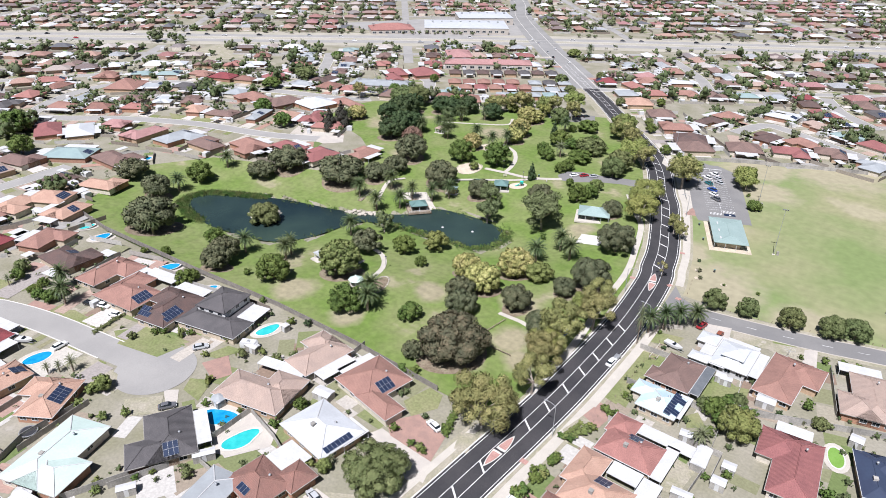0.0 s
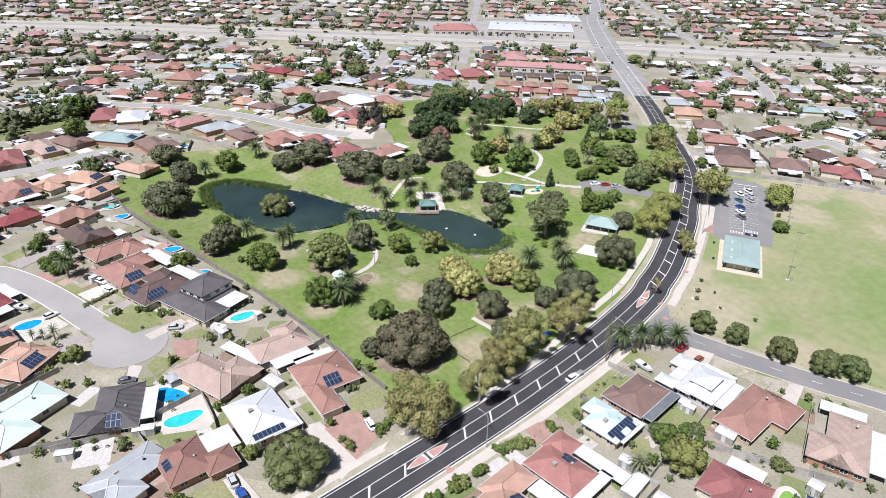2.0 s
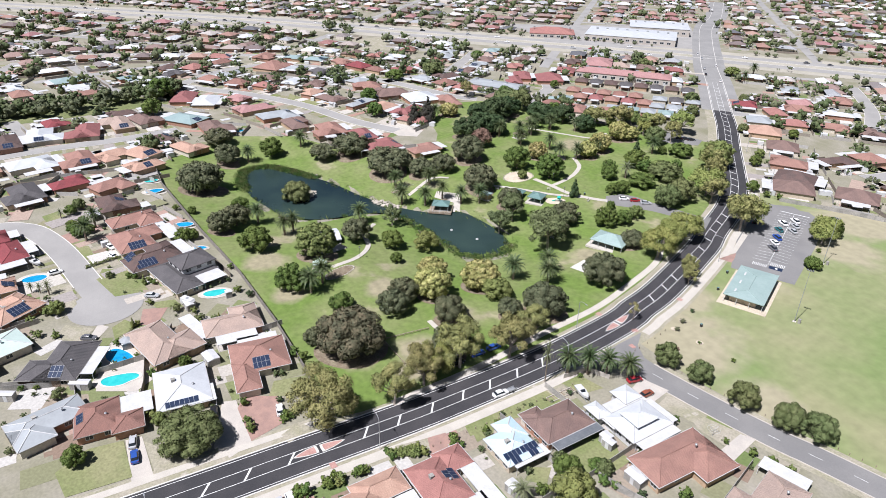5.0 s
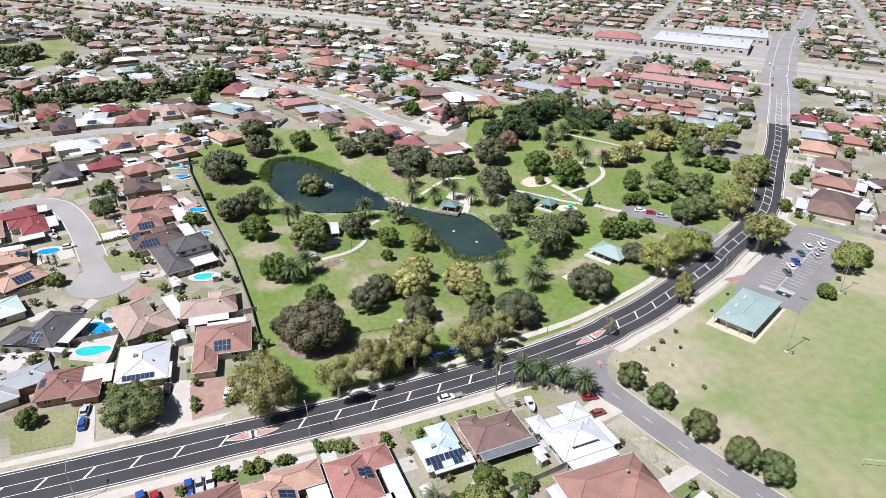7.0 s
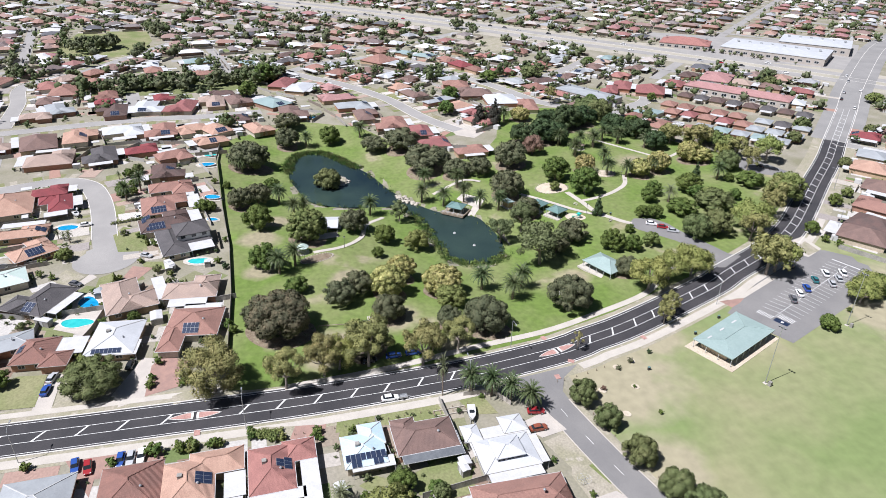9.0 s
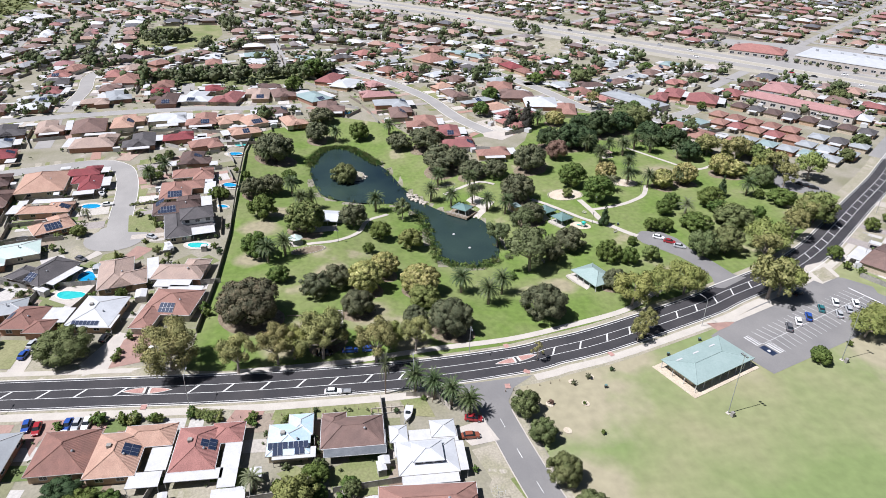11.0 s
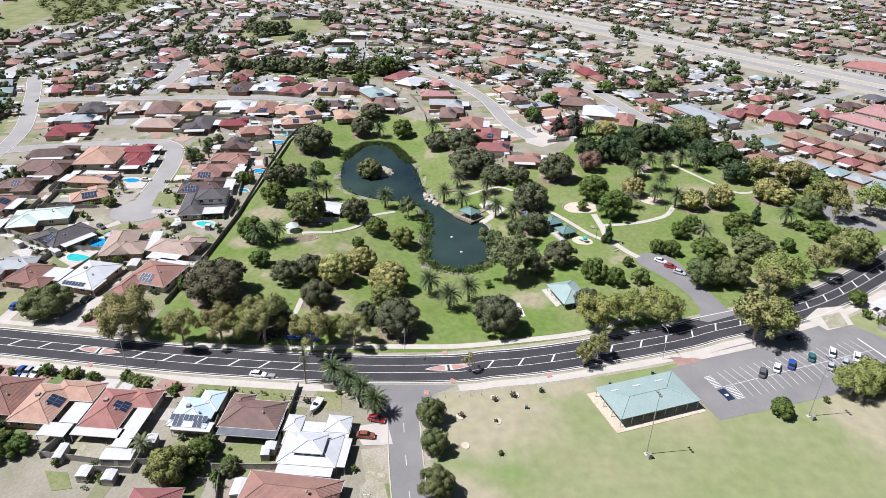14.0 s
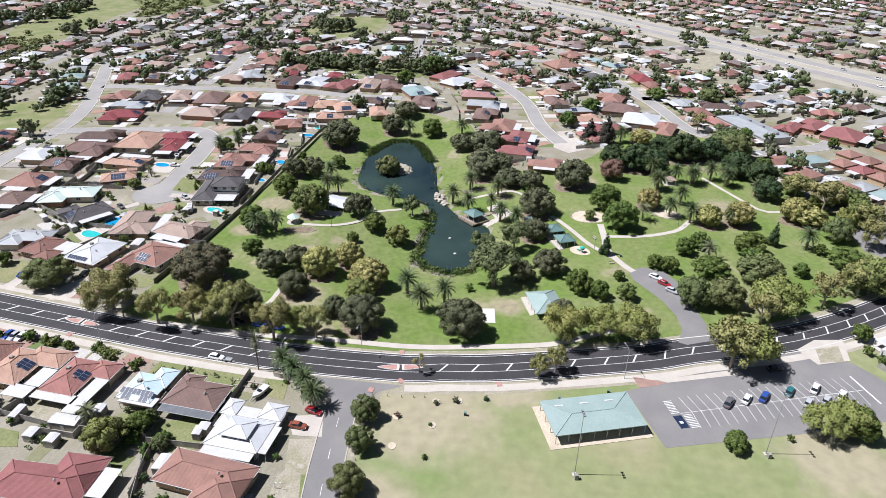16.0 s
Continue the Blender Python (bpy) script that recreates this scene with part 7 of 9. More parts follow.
for x, y in curve(LAKE, 0.35):
    dense = 1.0 if x < -228 else 0.3 if ((y < 184 and x > -172) or x > -131) else 0.03
    for _ in range(12):
        if r.random() < dense:
            a = float(r.uniform(0, math.tau))
            tufts.append(moved(blade, x + 3.2 * r.random() * math.cos(a), y + 3.2 * r.random() * math.sin(a), WATER + 0.05, float(r.uniform(0, 360)), 1.9, 1.9, float(r.uniform(0.7, 1.5))))
bank = []
for x, y in beside(curve(LAKE, 1.6), -1.2):
    if (x > -133 or (x > -172 and y < 184)) and r.random() < 0.95:
        k = float(r.uniform(0.9, 2.1))
        bank.append(moved(far_crowns[int(r.integers(4))], x + float(r.uniform(-1, 1)), y + float(r.uniform(-1, 1)), height(x, y), float(r.uniform(0, 360)), k, k, k * 1.1))
joined("shore_bushes", bank, LEAVES["g"], "low green bushes along the lake bank", "bushes", True)
joined("lake_reeds", tufts, M_REED, "green reeds along the lake edge", "reeds")
for x, y in ((-139.5, 190.7), (-151.0, 186.0)):
    ft = thing("fountain_float", x, y, WATER, 0, "white floating fountain head on the lake", "fountain")
    bm = bmesh.new()
    rod(bm, (0, 0, -0.1), (0, 0, 0.18), 0.6, 0.5, 14)
    part("float", bm, M_WHITE, ft)
    bm = bmesh.new()
    rod(bm, (0, 0, 0.18), (0, 0, 0.7), 0.1, 0.06)
    part("nozzle", bm, M_STEEL, ft)


# ---- masts and lamps ----
def mast(x, y, turn):
    ob = thing("floodlight_mast", x, y, 0, turn, "tall slender floodlight mast beside the sports field", "light mast", "field masts")
    bm = bmesh.new()
    rod(bm, (0, 0, 0), (0, 0, 18), 0.12, 0.06, 10)
    part("pole", bm, M_STEEL, ob)
    part("footing", boxes((-0.5, -0.5, -0.3, 0.5, 0.5, 0.12)), M_PATH, ob)
    part("control_box", boxes((0.9, -0.4, 0, 1.7, 0.4, 1.4)), M_FENCE, ob)
    part("crossarm", boxes((-0.95, -0.05, 17.7, 0.95, 0.05, 17.82)), M_STEEL, ob)
    for k in (-0.75, 0.0, 0.75):
        lamp = part("floodlight", boxes((k - 0.22, -0.28, 17.82, k + 0.22, 0.2, 18.1)), M_STEEL, ob)
        part("lens", boxes((k - 0.18, -0.31, 17.85, k + 0.18, -0.28, 18.07)), M_GLASS, lamp)


mast(-40.1, 241.6, 20)
mast(-58.2, 284.3, 20)


def street_lamp(x, y, turn):
    ob = thing("street_lamp", x, y, 0, turn, "tall galvanised street lamp with a curved arm", "street lamp", "street lamps of the main road")
    bm = bmesh.new()
    rod(bm, (0, 0, 0), (0, 0, 9), 0.1, 0.07)
    part("pole", bm, M_STEEL, ob)
    bm = bmesh.new()
    for a, b in (((0, 0, 9), (0.4, 0, 9.5)), ((0.4, 0, 9.5), (1.2, 0, 9.75)), ((1.2, 0, 9.75), (2.4, 0, 9.8))):
        rod(bm, a, b, 0.05)
    part("arm", bm, M_STEEL, ob)
    part("lamp_head", boxes((2.3, -0.14, 9.7, 3.1, 0.14, 9.85)), M_STEEL, ob)


for x, y, a in ((-53.4, 108.5, 180), (-54.6, 164.0, 180), (-69.5, 180.5, 0), (-53.2, 60.0, 180), (-77, 252, 205), (-113, 330, 220), (-150, 362, 225)):
    street_lamp(x, y, a)


# ---- vehicles ----
PAINTS = {n: mat("car_paint_" + n, c, rough=0.25, spec=0.6, bump=0, wear=0.03) for n, c in
          (("white", (0.78, 0.78, 0.77)), ("silver", (0.42, 0.43, 0.44)), ("blue", (0.03, 0.08, 0.3)), ("black", (0.02, 0.02, 0.022)), ("red", (0.3, 0.025, 0.03)), ("teal", (0.03, 0.14, 0.15)), ("orange", (0.24, 0.075, 0.045)), ("grey", (0.12, 0.12, 0.13)))}
M_TYRE = mat("tyre_rubber", (0.02, 0.02, 0.02), rough=0.9)
M_LIGHT = mat("headlight_glass", (0.7, 0.7, 0.68), rough=0.15, bump=0)
M_REDLIGHT = mat("tail_light", (0.35, 0.02, 0.02), rough=0.2, bump=0)


def loft(stations):
    """A body through cross-sections (x, half width, low, high, half width of the top)."""
    bm = bmesh.new()
    rings = []
    for x, w, lo, hi, wt in stations:
        rings.append([bm.verts.new(p) for p in ((x, -w * 0.92, lo), (x, -w, lo + (hi - lo) * 0.45), (x, -wt, hi), (x, wt, hi), (x, w, lo + (hi - lo) * 0.45), (x, w * 0.92, lo))])
    for a, b in zip(rings, rings[1:]):
        for k in range(6):
            bm.faces.new((a[k], a[(k + 1) % 6], b[(k + 1) % 6], b[k]))
    bm.faces.new(rings[0])
    bm.faces.new(rings[-1][::-1])
    bmesh.ops.recalc_face_normals(bm, faces=bm.faces)
    return bm


CARS = {}


def car(colour, x, y, turn, label, big=False, z=0.0):
    key = (colour, big)
    m = pose(x, y, height(x, y) + 0.1 + z, 0, 0, turn)
    if key in CARS:
        return tagged(copy_thing(CARS[key], m), label)
    ob = thing("car", x, y, 0, turn, label, "car", "parked cars")
    ob.matrix_basis = m
    s = 1.12 if big else 1.0
    body = part("body", loft([(-2.2 * s, 0.72, 0.35, 0.75, 0.66), (-2.1 * s, 0.86, 0.28, 0.92, 0.78), (-1.2 * s, 0.9, 0.24, 0.96, 0.82), (1.0 * s, 0.9, 0.24, 0.93, 0.8), (1.9 * s, 0.86, 0.26, 0.8, 0.74), (2.2 * s, 0.7, 0.35, 0.62, 0.6)]), PAINTS[colour], ob)
    back = -2.0 if big else -1.75
    glass = part("glasshouse", loft([(back, 0.72, 0.9, 0.95, 0.7), (back + 0.45, 0.76, 0.9, 1.42 * s, 0.6), (0.35, 0.76, 0.9, 1.44 * s, 0.6), (1.05, 0.74, 0.88, 0.93, 0.7)]), M_GLASS, ob)
    part("roof", loft([(back + 0.42, 0.6, 1.40 * s, 1.45 * s, 0.56), (-0.5, 0.63, 1.42 * s, 1.50 * s, 0.58), (0.38, 0.6, 1.40 * s, 1.46 * s, 0.56)]), PAINTS[colour], ob)
    for wx in (-1.35 * s, 1.38 * s):
        for wy in (-0.8, 0.8):
            bm = bmesh.new()
            rod(bm, (wx, wy - 0.11, 0.32), (wx, wy + 0.11, 0.32), 0.32, 0.32, 14)
            t = part("tyre", bm, M_TYRE, ob)
            bm = bmesh.new()
            rod(bm, (wx, wy - 0.12, 0.32), (wx, wy + 0.12, 0.32), 0.19, 0.19, 10)
            part("rim", bm, M_STEEL, t)
    for s2 in (-1, 1):
        part("headlight", boxes((2.06 * s, s2 * 0.58 - 0.14, 0.58, 2.2 * s, s2 * 0.58 + 0.14, 0.72)), M_LIGHT, body)
        part("tail_light", boxes((-2.2 * s, s2 * 0.62 - 0.1, 0.66, -2.1 * s, s2 * 0.62 + 0.1, 0.84)), M_REDLIGHT, body)
    CARS[key] = ob
    return ob


for c, x, y, big, words in (("grey", -74.0, 278.0, True, "grey estate car"), ("white", -76.6, 282.6, False, "white hatchback"), ("blue", -78.8, 287.2, True, "bright blue four-wheel drive"), ("teal", -82.8, 294.0, False, "dark teal sedan"),
                            ("white", -85.9, 300.8, True, "white four-wheel drive"), ("silver", -79.4, 297.8, False, "silver hatchback"), ("silver", -81.7, 302.5, False, "silver hatchback"), ("white", -84.8, 307.0, True, "white estate car")):
    car(c, x, y, 155, words + " parked in a car park bay", big)
for c, x, y, words in (("white", -134.0, 261.6, "white car"), ("red", -130.3, 264.4, "bright red car"), ("silver", -126.4, 266.6, "silver car")):
    car(c, x, y, 60, words + " parked in a bay of the park driveway")
for c, x, y, t, words in (("silver", -82.5, 59.9, 170, "silver car parked on a concrete driveway"), ("blue", -77.6, 59.6, 175, "blue car parked on a concrete driveway"), ("black", -83.9, 78.5, 170, "dark car parked on a paved driveway"), ("grey", -131.6, 55.0, 60, "grey car parked before a house on the turning circle"), ("black", -192.4, 64.5, 20, "dark car parked on a paved driveway"), ("white", -188.1, 66.7, 20, "white car parked on a paved driveway"),
                          ("white", -76.8, 92.6, 168, "white van-like car parked on brick paving"), ("orange", -37.3, 176.3, 92, "orange-brown old sedan parked beside the white house"), ("red", -43.0, 177.8, 80, "dark red car parked beneath the palms"),
                          ("white", -55.6, 143.5, 90, "white sedan standing in the road lane"), ("silver", -147.0, 74.1, 60, "silver car parked before a house on the turning circle"), ("white", -177.1, 48.8, 100, "white car parked at the street"), ("white", -181.0, 66.6, 200, "white car parked on a driveway"),
                          ("black", -72.0, 140.5, 90, "dark car parked on the verge under gum trees"), ("blue", -72.6, 147.5, 90, "blue car parked on the verge under gum trees"), ("blue", -72.8, 153.0, 90, "blue car parked on the verge under gum trees"),
                          ("black", -181.1, 347.7, 60, "black car parked in the bay at the park corner"), ("black", -178.9, 349.5, 60, "black car parked in the bay at the park corner"), ("black", -176.4, 351.1, 60, "black car parked in the bay at the park corner"), ("black", -92, 292, 115, "dark car parked at the car park edge under a tree"), ("red", -47.9, 75.2, 10, "dark red car parked on brick paving"), ("blue", -49.0, 72.4, 10, "blue car parked on brick paving"), ("blue", -48.7, 81.7, 0, "blue hatchback parked on brick paving"), ("silver", -48.7, 83.8, 0, "silver hatchback parked on brick paving"), ("white", -48.9, 86.0, 0, "white hatchback parked on brick paving")):
    car(c, x, y, t, words)
# traffic waiting and parked along the far roads
for i, p in enumerate(curve(hwy, 23)):
    if in_view(*p) and rng.random() < 0.5 and away(p, far_main) > 22:
        q = beside([p, (p[0] + 0.7, p[1] + 0.7)], rng.choice((-13.5, -10.5, 10.5, 13.5)))[0]
        car(rng.choice(("white", "silver", "black", "white", "red", "grey")), q[0], q[1], 43, "car on the distant highway carriageway", rng.random() < 0.4, 0.02)
for p, off in ((-262, -4), (-276, 4.5), (-290, 4.2), (-300, -5), (-318, 5), (-330, 8)):
    k = min(far_main, key=lambda q: abs(q[0] - p))
    q = beside([k, (k[0] - 0.7, k[1] + 0.74)], off)[0]
    car(rng.choice(("white", "silver", "black", "white")), q[0], q[1], 133, "car waiting near the distant intersection", False, 0.04)

bt = thing("boat", -45.6, 162.0, 0.0, -12, "white fibreglass motor boat on a trailer in a yard", "boat")
part("hull", loft([(-2.6, 0.9, 0.7, 1.35, 0.95), (0, 1.0, 0.6, 1.4, 1.05), (1.6, 0.75, 0.7, 1.5, 0.8), (2.9, 0.1, 1.1, 1.6, 0.12)]), M_WHITE, bt)
part("windscreen", loft([(-0.2, 0.6, 1.4, 1.45, 0.55), (0.2, 0.6, 1.4, 2.0, 0.5), (0.7, 0.55, 1.4, 1.45, 0.5)]), M_GLASS, bt)
part("trailer", boxes((-2.4, -0.5, 0.4, 3.4, -0.4, 0.55), (-2.4, 0.4, 0.4, 3.4, 0.5, 0.55)), M_STEEL, bt)
for s in (-1, 1):
    bm = bmesh.new()
    rod(bm, (-0.9, s * 1.0 - 0.1, 0.3), (-0.9, s * 1.0 + 0.1, 0.3), 0.3, 0.3, 12)
    part("tyre", bm, M_TYRE, bt)


# ---- car park and road details ----
def mark(name, rows, label, material=M_PAINT, lift=0.1, kind="structure"):
    """Painted strips, each (x0, y0, x1, y1, width)."""
    bm = bmesh.new()
    for x0, y0, x1, y1, w in rows:
        d = Vector((x1 - x0, y1 - y0)).normalized() * (w / 2)
        s = Vector((-d.y, d.x))
        bm.faces.new([bm.verts.new((p[0] + q.x, p[1] + q.y, lift)) for p, q in (((x0, y0), -s), ((x1, y1), -s), ((x1, y1), s), ((x0, y0), s))])
    return tagged(part(name, bm, material), label, "road marking", "", kind)


A, B = Vector((-67.0, 265.8)), Vector((-89.6, 313.9))
u = (B - A).normalized()
sheet("car_park_entry", [(-87.1, 284.4), (-98.1, 293.0), (-108.6, 300.5), (-97.2, 302.1), (-101.3, 313.8), (-94.7, 320.4), (-84.6, 317.4), (-80.5, 297.2)], M_OLDROAD, 0.076, 0, "grey asphalt entry to the car park", "car park")
sheet("entry_island", [(-103.7, 300.0), (-110.1, 305.9), (-112.5, 314.1), (-102.1, 313.5), (-97.7, 304.2)], M_PATH, 0.15, 0, "pale kerbed island at the car park entry", "traffic island")
sheet("entry_island_bed", [(-105.4, 305.2), (-108.8, 312.0), (-101.1, 311.8), (-98.9, 305.1)], M_DRY, 0.16, 0, "dry earth bed of the entry island", "traffic island")
sheet("crossing_paving", [(-78.5, 254.2), (-74.3, 255.8), (-76.3, 260.2), (-78.4, 263.2)], M_BRICKPAVE, 0.108, 0, "red brick paving at the crossing", "paving")
sheet("pavilion_path", [(-78.4, 263.2), (-78.8, 260.3), (-89.2, 281.7), (-87.7, 283.5)], M_PATH, 0.112, 0, "pale concrete path at the car park edge", "path")
s = Vector((-u.y, u.x))
mark("bay_centre_line", [(*A, *B, 0.14)], "white centre line between the parking bays")
for k in range(1, 21):
    p = A + u * (2.5 * k + 0.6)
    for g in (1, -1):
        mark("bay_line", [(*(p + s * 0.1 * g), *(p + s * 5.6 * g - u * 0.6), 0.12)], "white painted parking bay line")
mark("end_bar", [(*(B + s * 5.6), *(B - s * 5.6), 0.5)], "broad white painted bar at the bays' end")
for o, w in ((s * 2.7 - u * 1.2, 0.0), (s * -2.7 + u * 1.4, 0.0)):
    mark("hatched_bay", [(*(A + o + s * (k * 0.55 - 2.4) - u * 1.1), *(A + o + s * (k * 0.55 - 2.4) + u * 1.1), 0.22) for k in range(9)], "pale hatched paint beside the disabled bay")
mark("disabled_bay", [(*(A - s * 0.6 - u * 1.3), *(A - s * 5.0 - u * 1.3), 2.3)], "dark blue painted disabled parking bay", M_SOLAR, 0.095)
mark("wheelchair_sign", [(*(A - s * 2.6 - u * 1.3), *(A - s * 3.4 - u * 1.3), 0.9)], "white painted square sign on the bay", M_PAINT, 0.102)


def teardrop(x, y, length, turn, name="median_island"):
    ob = thing(name, x, y, 0.09, turn, "red paved teardrop median island with a pale kerb", "traffic island", "", "structure")
    half = [(length * (k / 12 - 0.5), 1.2 * math.sin(k / 12 * math.pi / 2) ** 0.8) for k in range(13)]
    out = [(a, -b) for a, b in half] + [(length / 2 + 0.12, 0.0)] + [(a, b) for a, b in half[:0:-1]]
    for nm, k, h, m in (("kerb_edge", 1.0, 0.14, M_KERB), ("red_infill", 0.8, 0.17, M_REDPAINT)):
        bm = bmesh.new()
        lo, hi = [bm.verts.new((a * k, b * k, 0)) for a, b in out], [bm.verts.new((a * k, b * k, h)) for a, b in out]
        for i in range(len(out)):
            bm.faces.new((lo[i], lo[(i + 1) % len(out)], hi[(i + 1) % len(out)], hi[i]))
        bm.faces.new(hi)
        part(nm, bm, m, ob)


teardrop(-60.4, 93.2, 5.8, 90)
teardrop(-60.2, 99.8, 5.8, 270)
teardrop(-64.6, 189.8, 6.0, 103)
teardrop(-66.4, 196.4, 6.0, 285)


# ---- yards: paving, lawns, pools, fences, sheds ----
GR, DR, CO, BR = M_GREEN, M_DRY, M_PAVE, M_BRICKPAVE


LAID = []


def patch(material, *pts):
    LAID.append(1)
    lift = 0.064 + 0.0041 * (len(LAID) % 13)
    name, label, cat = {M_GREEN.name: ("yard_lawn", "small green garden lawn", "lawn"), M_DRY.name: ("dry_yard", "dry sandy yard with thin grass", "yard"), M_PAVE.name: ("driveway", "pale concrete driveway and paving", "driveway"), M_BRICKPAVE.name: ("brick_driveway", "reddish brick-paved driveway", "driveway"), M_PATH.name: ("paving", "pale concrete paving", "paving")}[material.name]
    sheet(name, list(pts), material, lift, 0, label, cat)


patch(GR, (-46.9, 128.9), (-51.4, 129.8), (-51.8, 153.7), (-45.2, 153.0), (-47.2, 138.5))
patch(GR, (-29.9, 142.7), (-33.4, 150.7), (-29.6, 158.2), (-22.2, 154.0), (-24.5, 144.4))
patch(GR, (-53.1, 159.7), (-51.8, 166.7), (-44.8, 168.7), (-45.7, 162.5))
patch(GR, (-22.4, 179.8), (-25.0, 185.4), (-18.7, 187.8), (-16.7, 180.4))
patch(GR, (-18.5, 108.6), (-18.6, 113.9), (-14.6, 117.3), (-13.5, 113.5))
patch(DR, (-23.6, 110.2), (-28.5, 110.1), (-28.7, 121.1), (-23.1, 120.5))
patch(DR, (-33.2, 175.9), (-35.0, 182.6), (-25.0, 185.4), (-22.4, 179.8))
patch(CO, (-40.1, 172.1), (-43.0, 180.3), (-35.8, 183.0), (-34.5, 176.2))
patch(BR, (-46.4, 118.1), (-51.6, 117.8), (-50.8, 124.4), (-45.6, 124.1))
patch(DR, (-49.5, 110.3), (-52.7, 112.0), (-51.3, 119.8), (-46.4, 118.1))
patch(GR, (-81.4, 43.9), (-85.7, 50.8), (-84.7, 58.1), (-72.1, 58.3), (-73.0, 45.4))
patch(DR, (-68.8, 90.3), (-71.1, 95.3), (-67.8, 97.3), (-65.4, 91.0))
patch(CO, (-84.6, 58.5), (-84.1, 62.0), (-69.4, 62.4), (-66.8, 57.8))
patch(CO, (-87.2, 81.1), (-86.1, 84.3), (-69.6, 83.7), (-67.5, 77.8), (-72.3, 75.6))
patch(BR, (-86.9, 86.7), (-82.6, 93.7), (-72.6, 91.8), (-70.3, 83.7), (-83.0, 83.8))
patch(DR, (-82.6, 62.1), (-71.7, 69.3), (-68.0, 76.1), (-72.0, 76.4), (-70.3, 69.4), (-71.3, 62.7))
patch(DR, (-72.6, 45.5), (-70.5, 57.4), (-70.3, 69.4), (-68.8, 77.8), (-64.8, 77.9), (-65.0, 58.8), (-66.8, 46.6))
patch(GR, (-196.2, 56.2), (-193.4, 60.1), (-183.3, 61.1), (-183.6, 55.6))
patch(GR, (-173.5, 62.5), (-167.4, 70.9), (-151.9, 73.8), (-155.8, 64.5), (-166.1, 59.9))
patch(GR, (-143.6, 72.7), (-142.2, 79.8), (-136.6, 81.5), (-139.6, 74.3))
patch(DR, (-142.8, 49.5), (-136.6, 56.8), (-131.4, 52.8), (-136.2, 46.6))
patch(GR, (-137.5, 64.9), (-132.3, 68.3), (-128.1, 61.2), (-134.8, 61.2))
patch(DR, (-171.4, 46.1), (-166.8, 52.7), (-153.4, 53.4), (-146.7, 49.0), (-155.9, 45.1))
patch(GR, (-121.3, 55.9), (-118.5, 57.7), (-114.7, 56.8), (-114.1, 53.3))
patch(CO, (-125.0, 59.2), (-118.0, 67.6), (-104.7, 67.8), (-101.6, 63.2), (-106.5, 54.3), (-114.2, 55.6))
patch(CO, (-138.6, 57.9), (-135.7, 60.5), (-130.8, 57.0), (-132.9, 55.2))
patch(BR, (-141.0, 70.5), (-138.4, 77.2), (-130.6, 73.0), (-132.3, 68.3))
patch(GR, (-88.8, 94.8), (-87.0, 103.1), (-82.6, 103.0), (-80.4, 98.3), (-83.6, 91.9))
patch(BR, (-206.2, 50.4), (-208.1, 54.5), (-199.5, 57.6), (-198.1, 53.7))
patch(GR, (-51.6, 140.7), (-51.5, 154.8), (-43.7, 156.4), (-44.3, 143.8))
patch(GR, (-49.3, 130.5), (-48.6, 140.2), (-45.4, 135.8), (-44.5, 129.3))
patch(BR, (-53.0, 120.8), (-52.7, 127.6), (-45.8, 126.0), (-46.3, 118.5))
patch(GR, (-31.0, 148.1), (-30.4, 154.7), (-22.7, 157.2), (-21.9, 149.8))
patch(GR, (-31.9, 136.1), (-29.9, 139.6), (-26.4, 135.5), (-29.9, 132.2))
patch(DR, (-28.5, 181.4), (-15.3, 186.6), (-14.1, 179.5), (-22.3, 178.2))
patch(CO, (-16.1, 185.9), (-13.1, 187.8), (-10.8, 175.7), (-14.5, 174.8))
patch(GR, (-228.5, 46.5), (-231.2, 52.1), (-216.3, 58.3), (-217.2, 49.0))
patch(GR, (-166.7, 60.0), (-169.9, 64.1), (-151.6, 71.1), (-152.5, 64.0))
patch(GR, (-346.2, 183.6), (-363.1, 191.2), (-333.4, 199.7), (-325.6, 189.1))
patch(CO, (-276.9, 213.6), (-287.6, 226.0), (-257.3, 231.0), (-249.1, 223.0), (-255.3, 214.8))
patch(GR, (-338.8, 182.7), (-357.4, 201.2), (-337.6, 203.6), (-322.1, 188.6))
patch(DR, (-288.0, 189.0), (-297.7, 210.9), (-280.2, 208.8), (-263.1, 184.6), (-266.3, 175.7))
patch(BR, (-52.7, 69.1), (-53.4, 85.8), (-48.3, 87.4), (-47.7, 77.1), (-39.5, 76.9))
patch(BR, (-49.6, 74.1), (-48.2, 90.7), (-43.7, 90.6), (-44.6, 76.3))


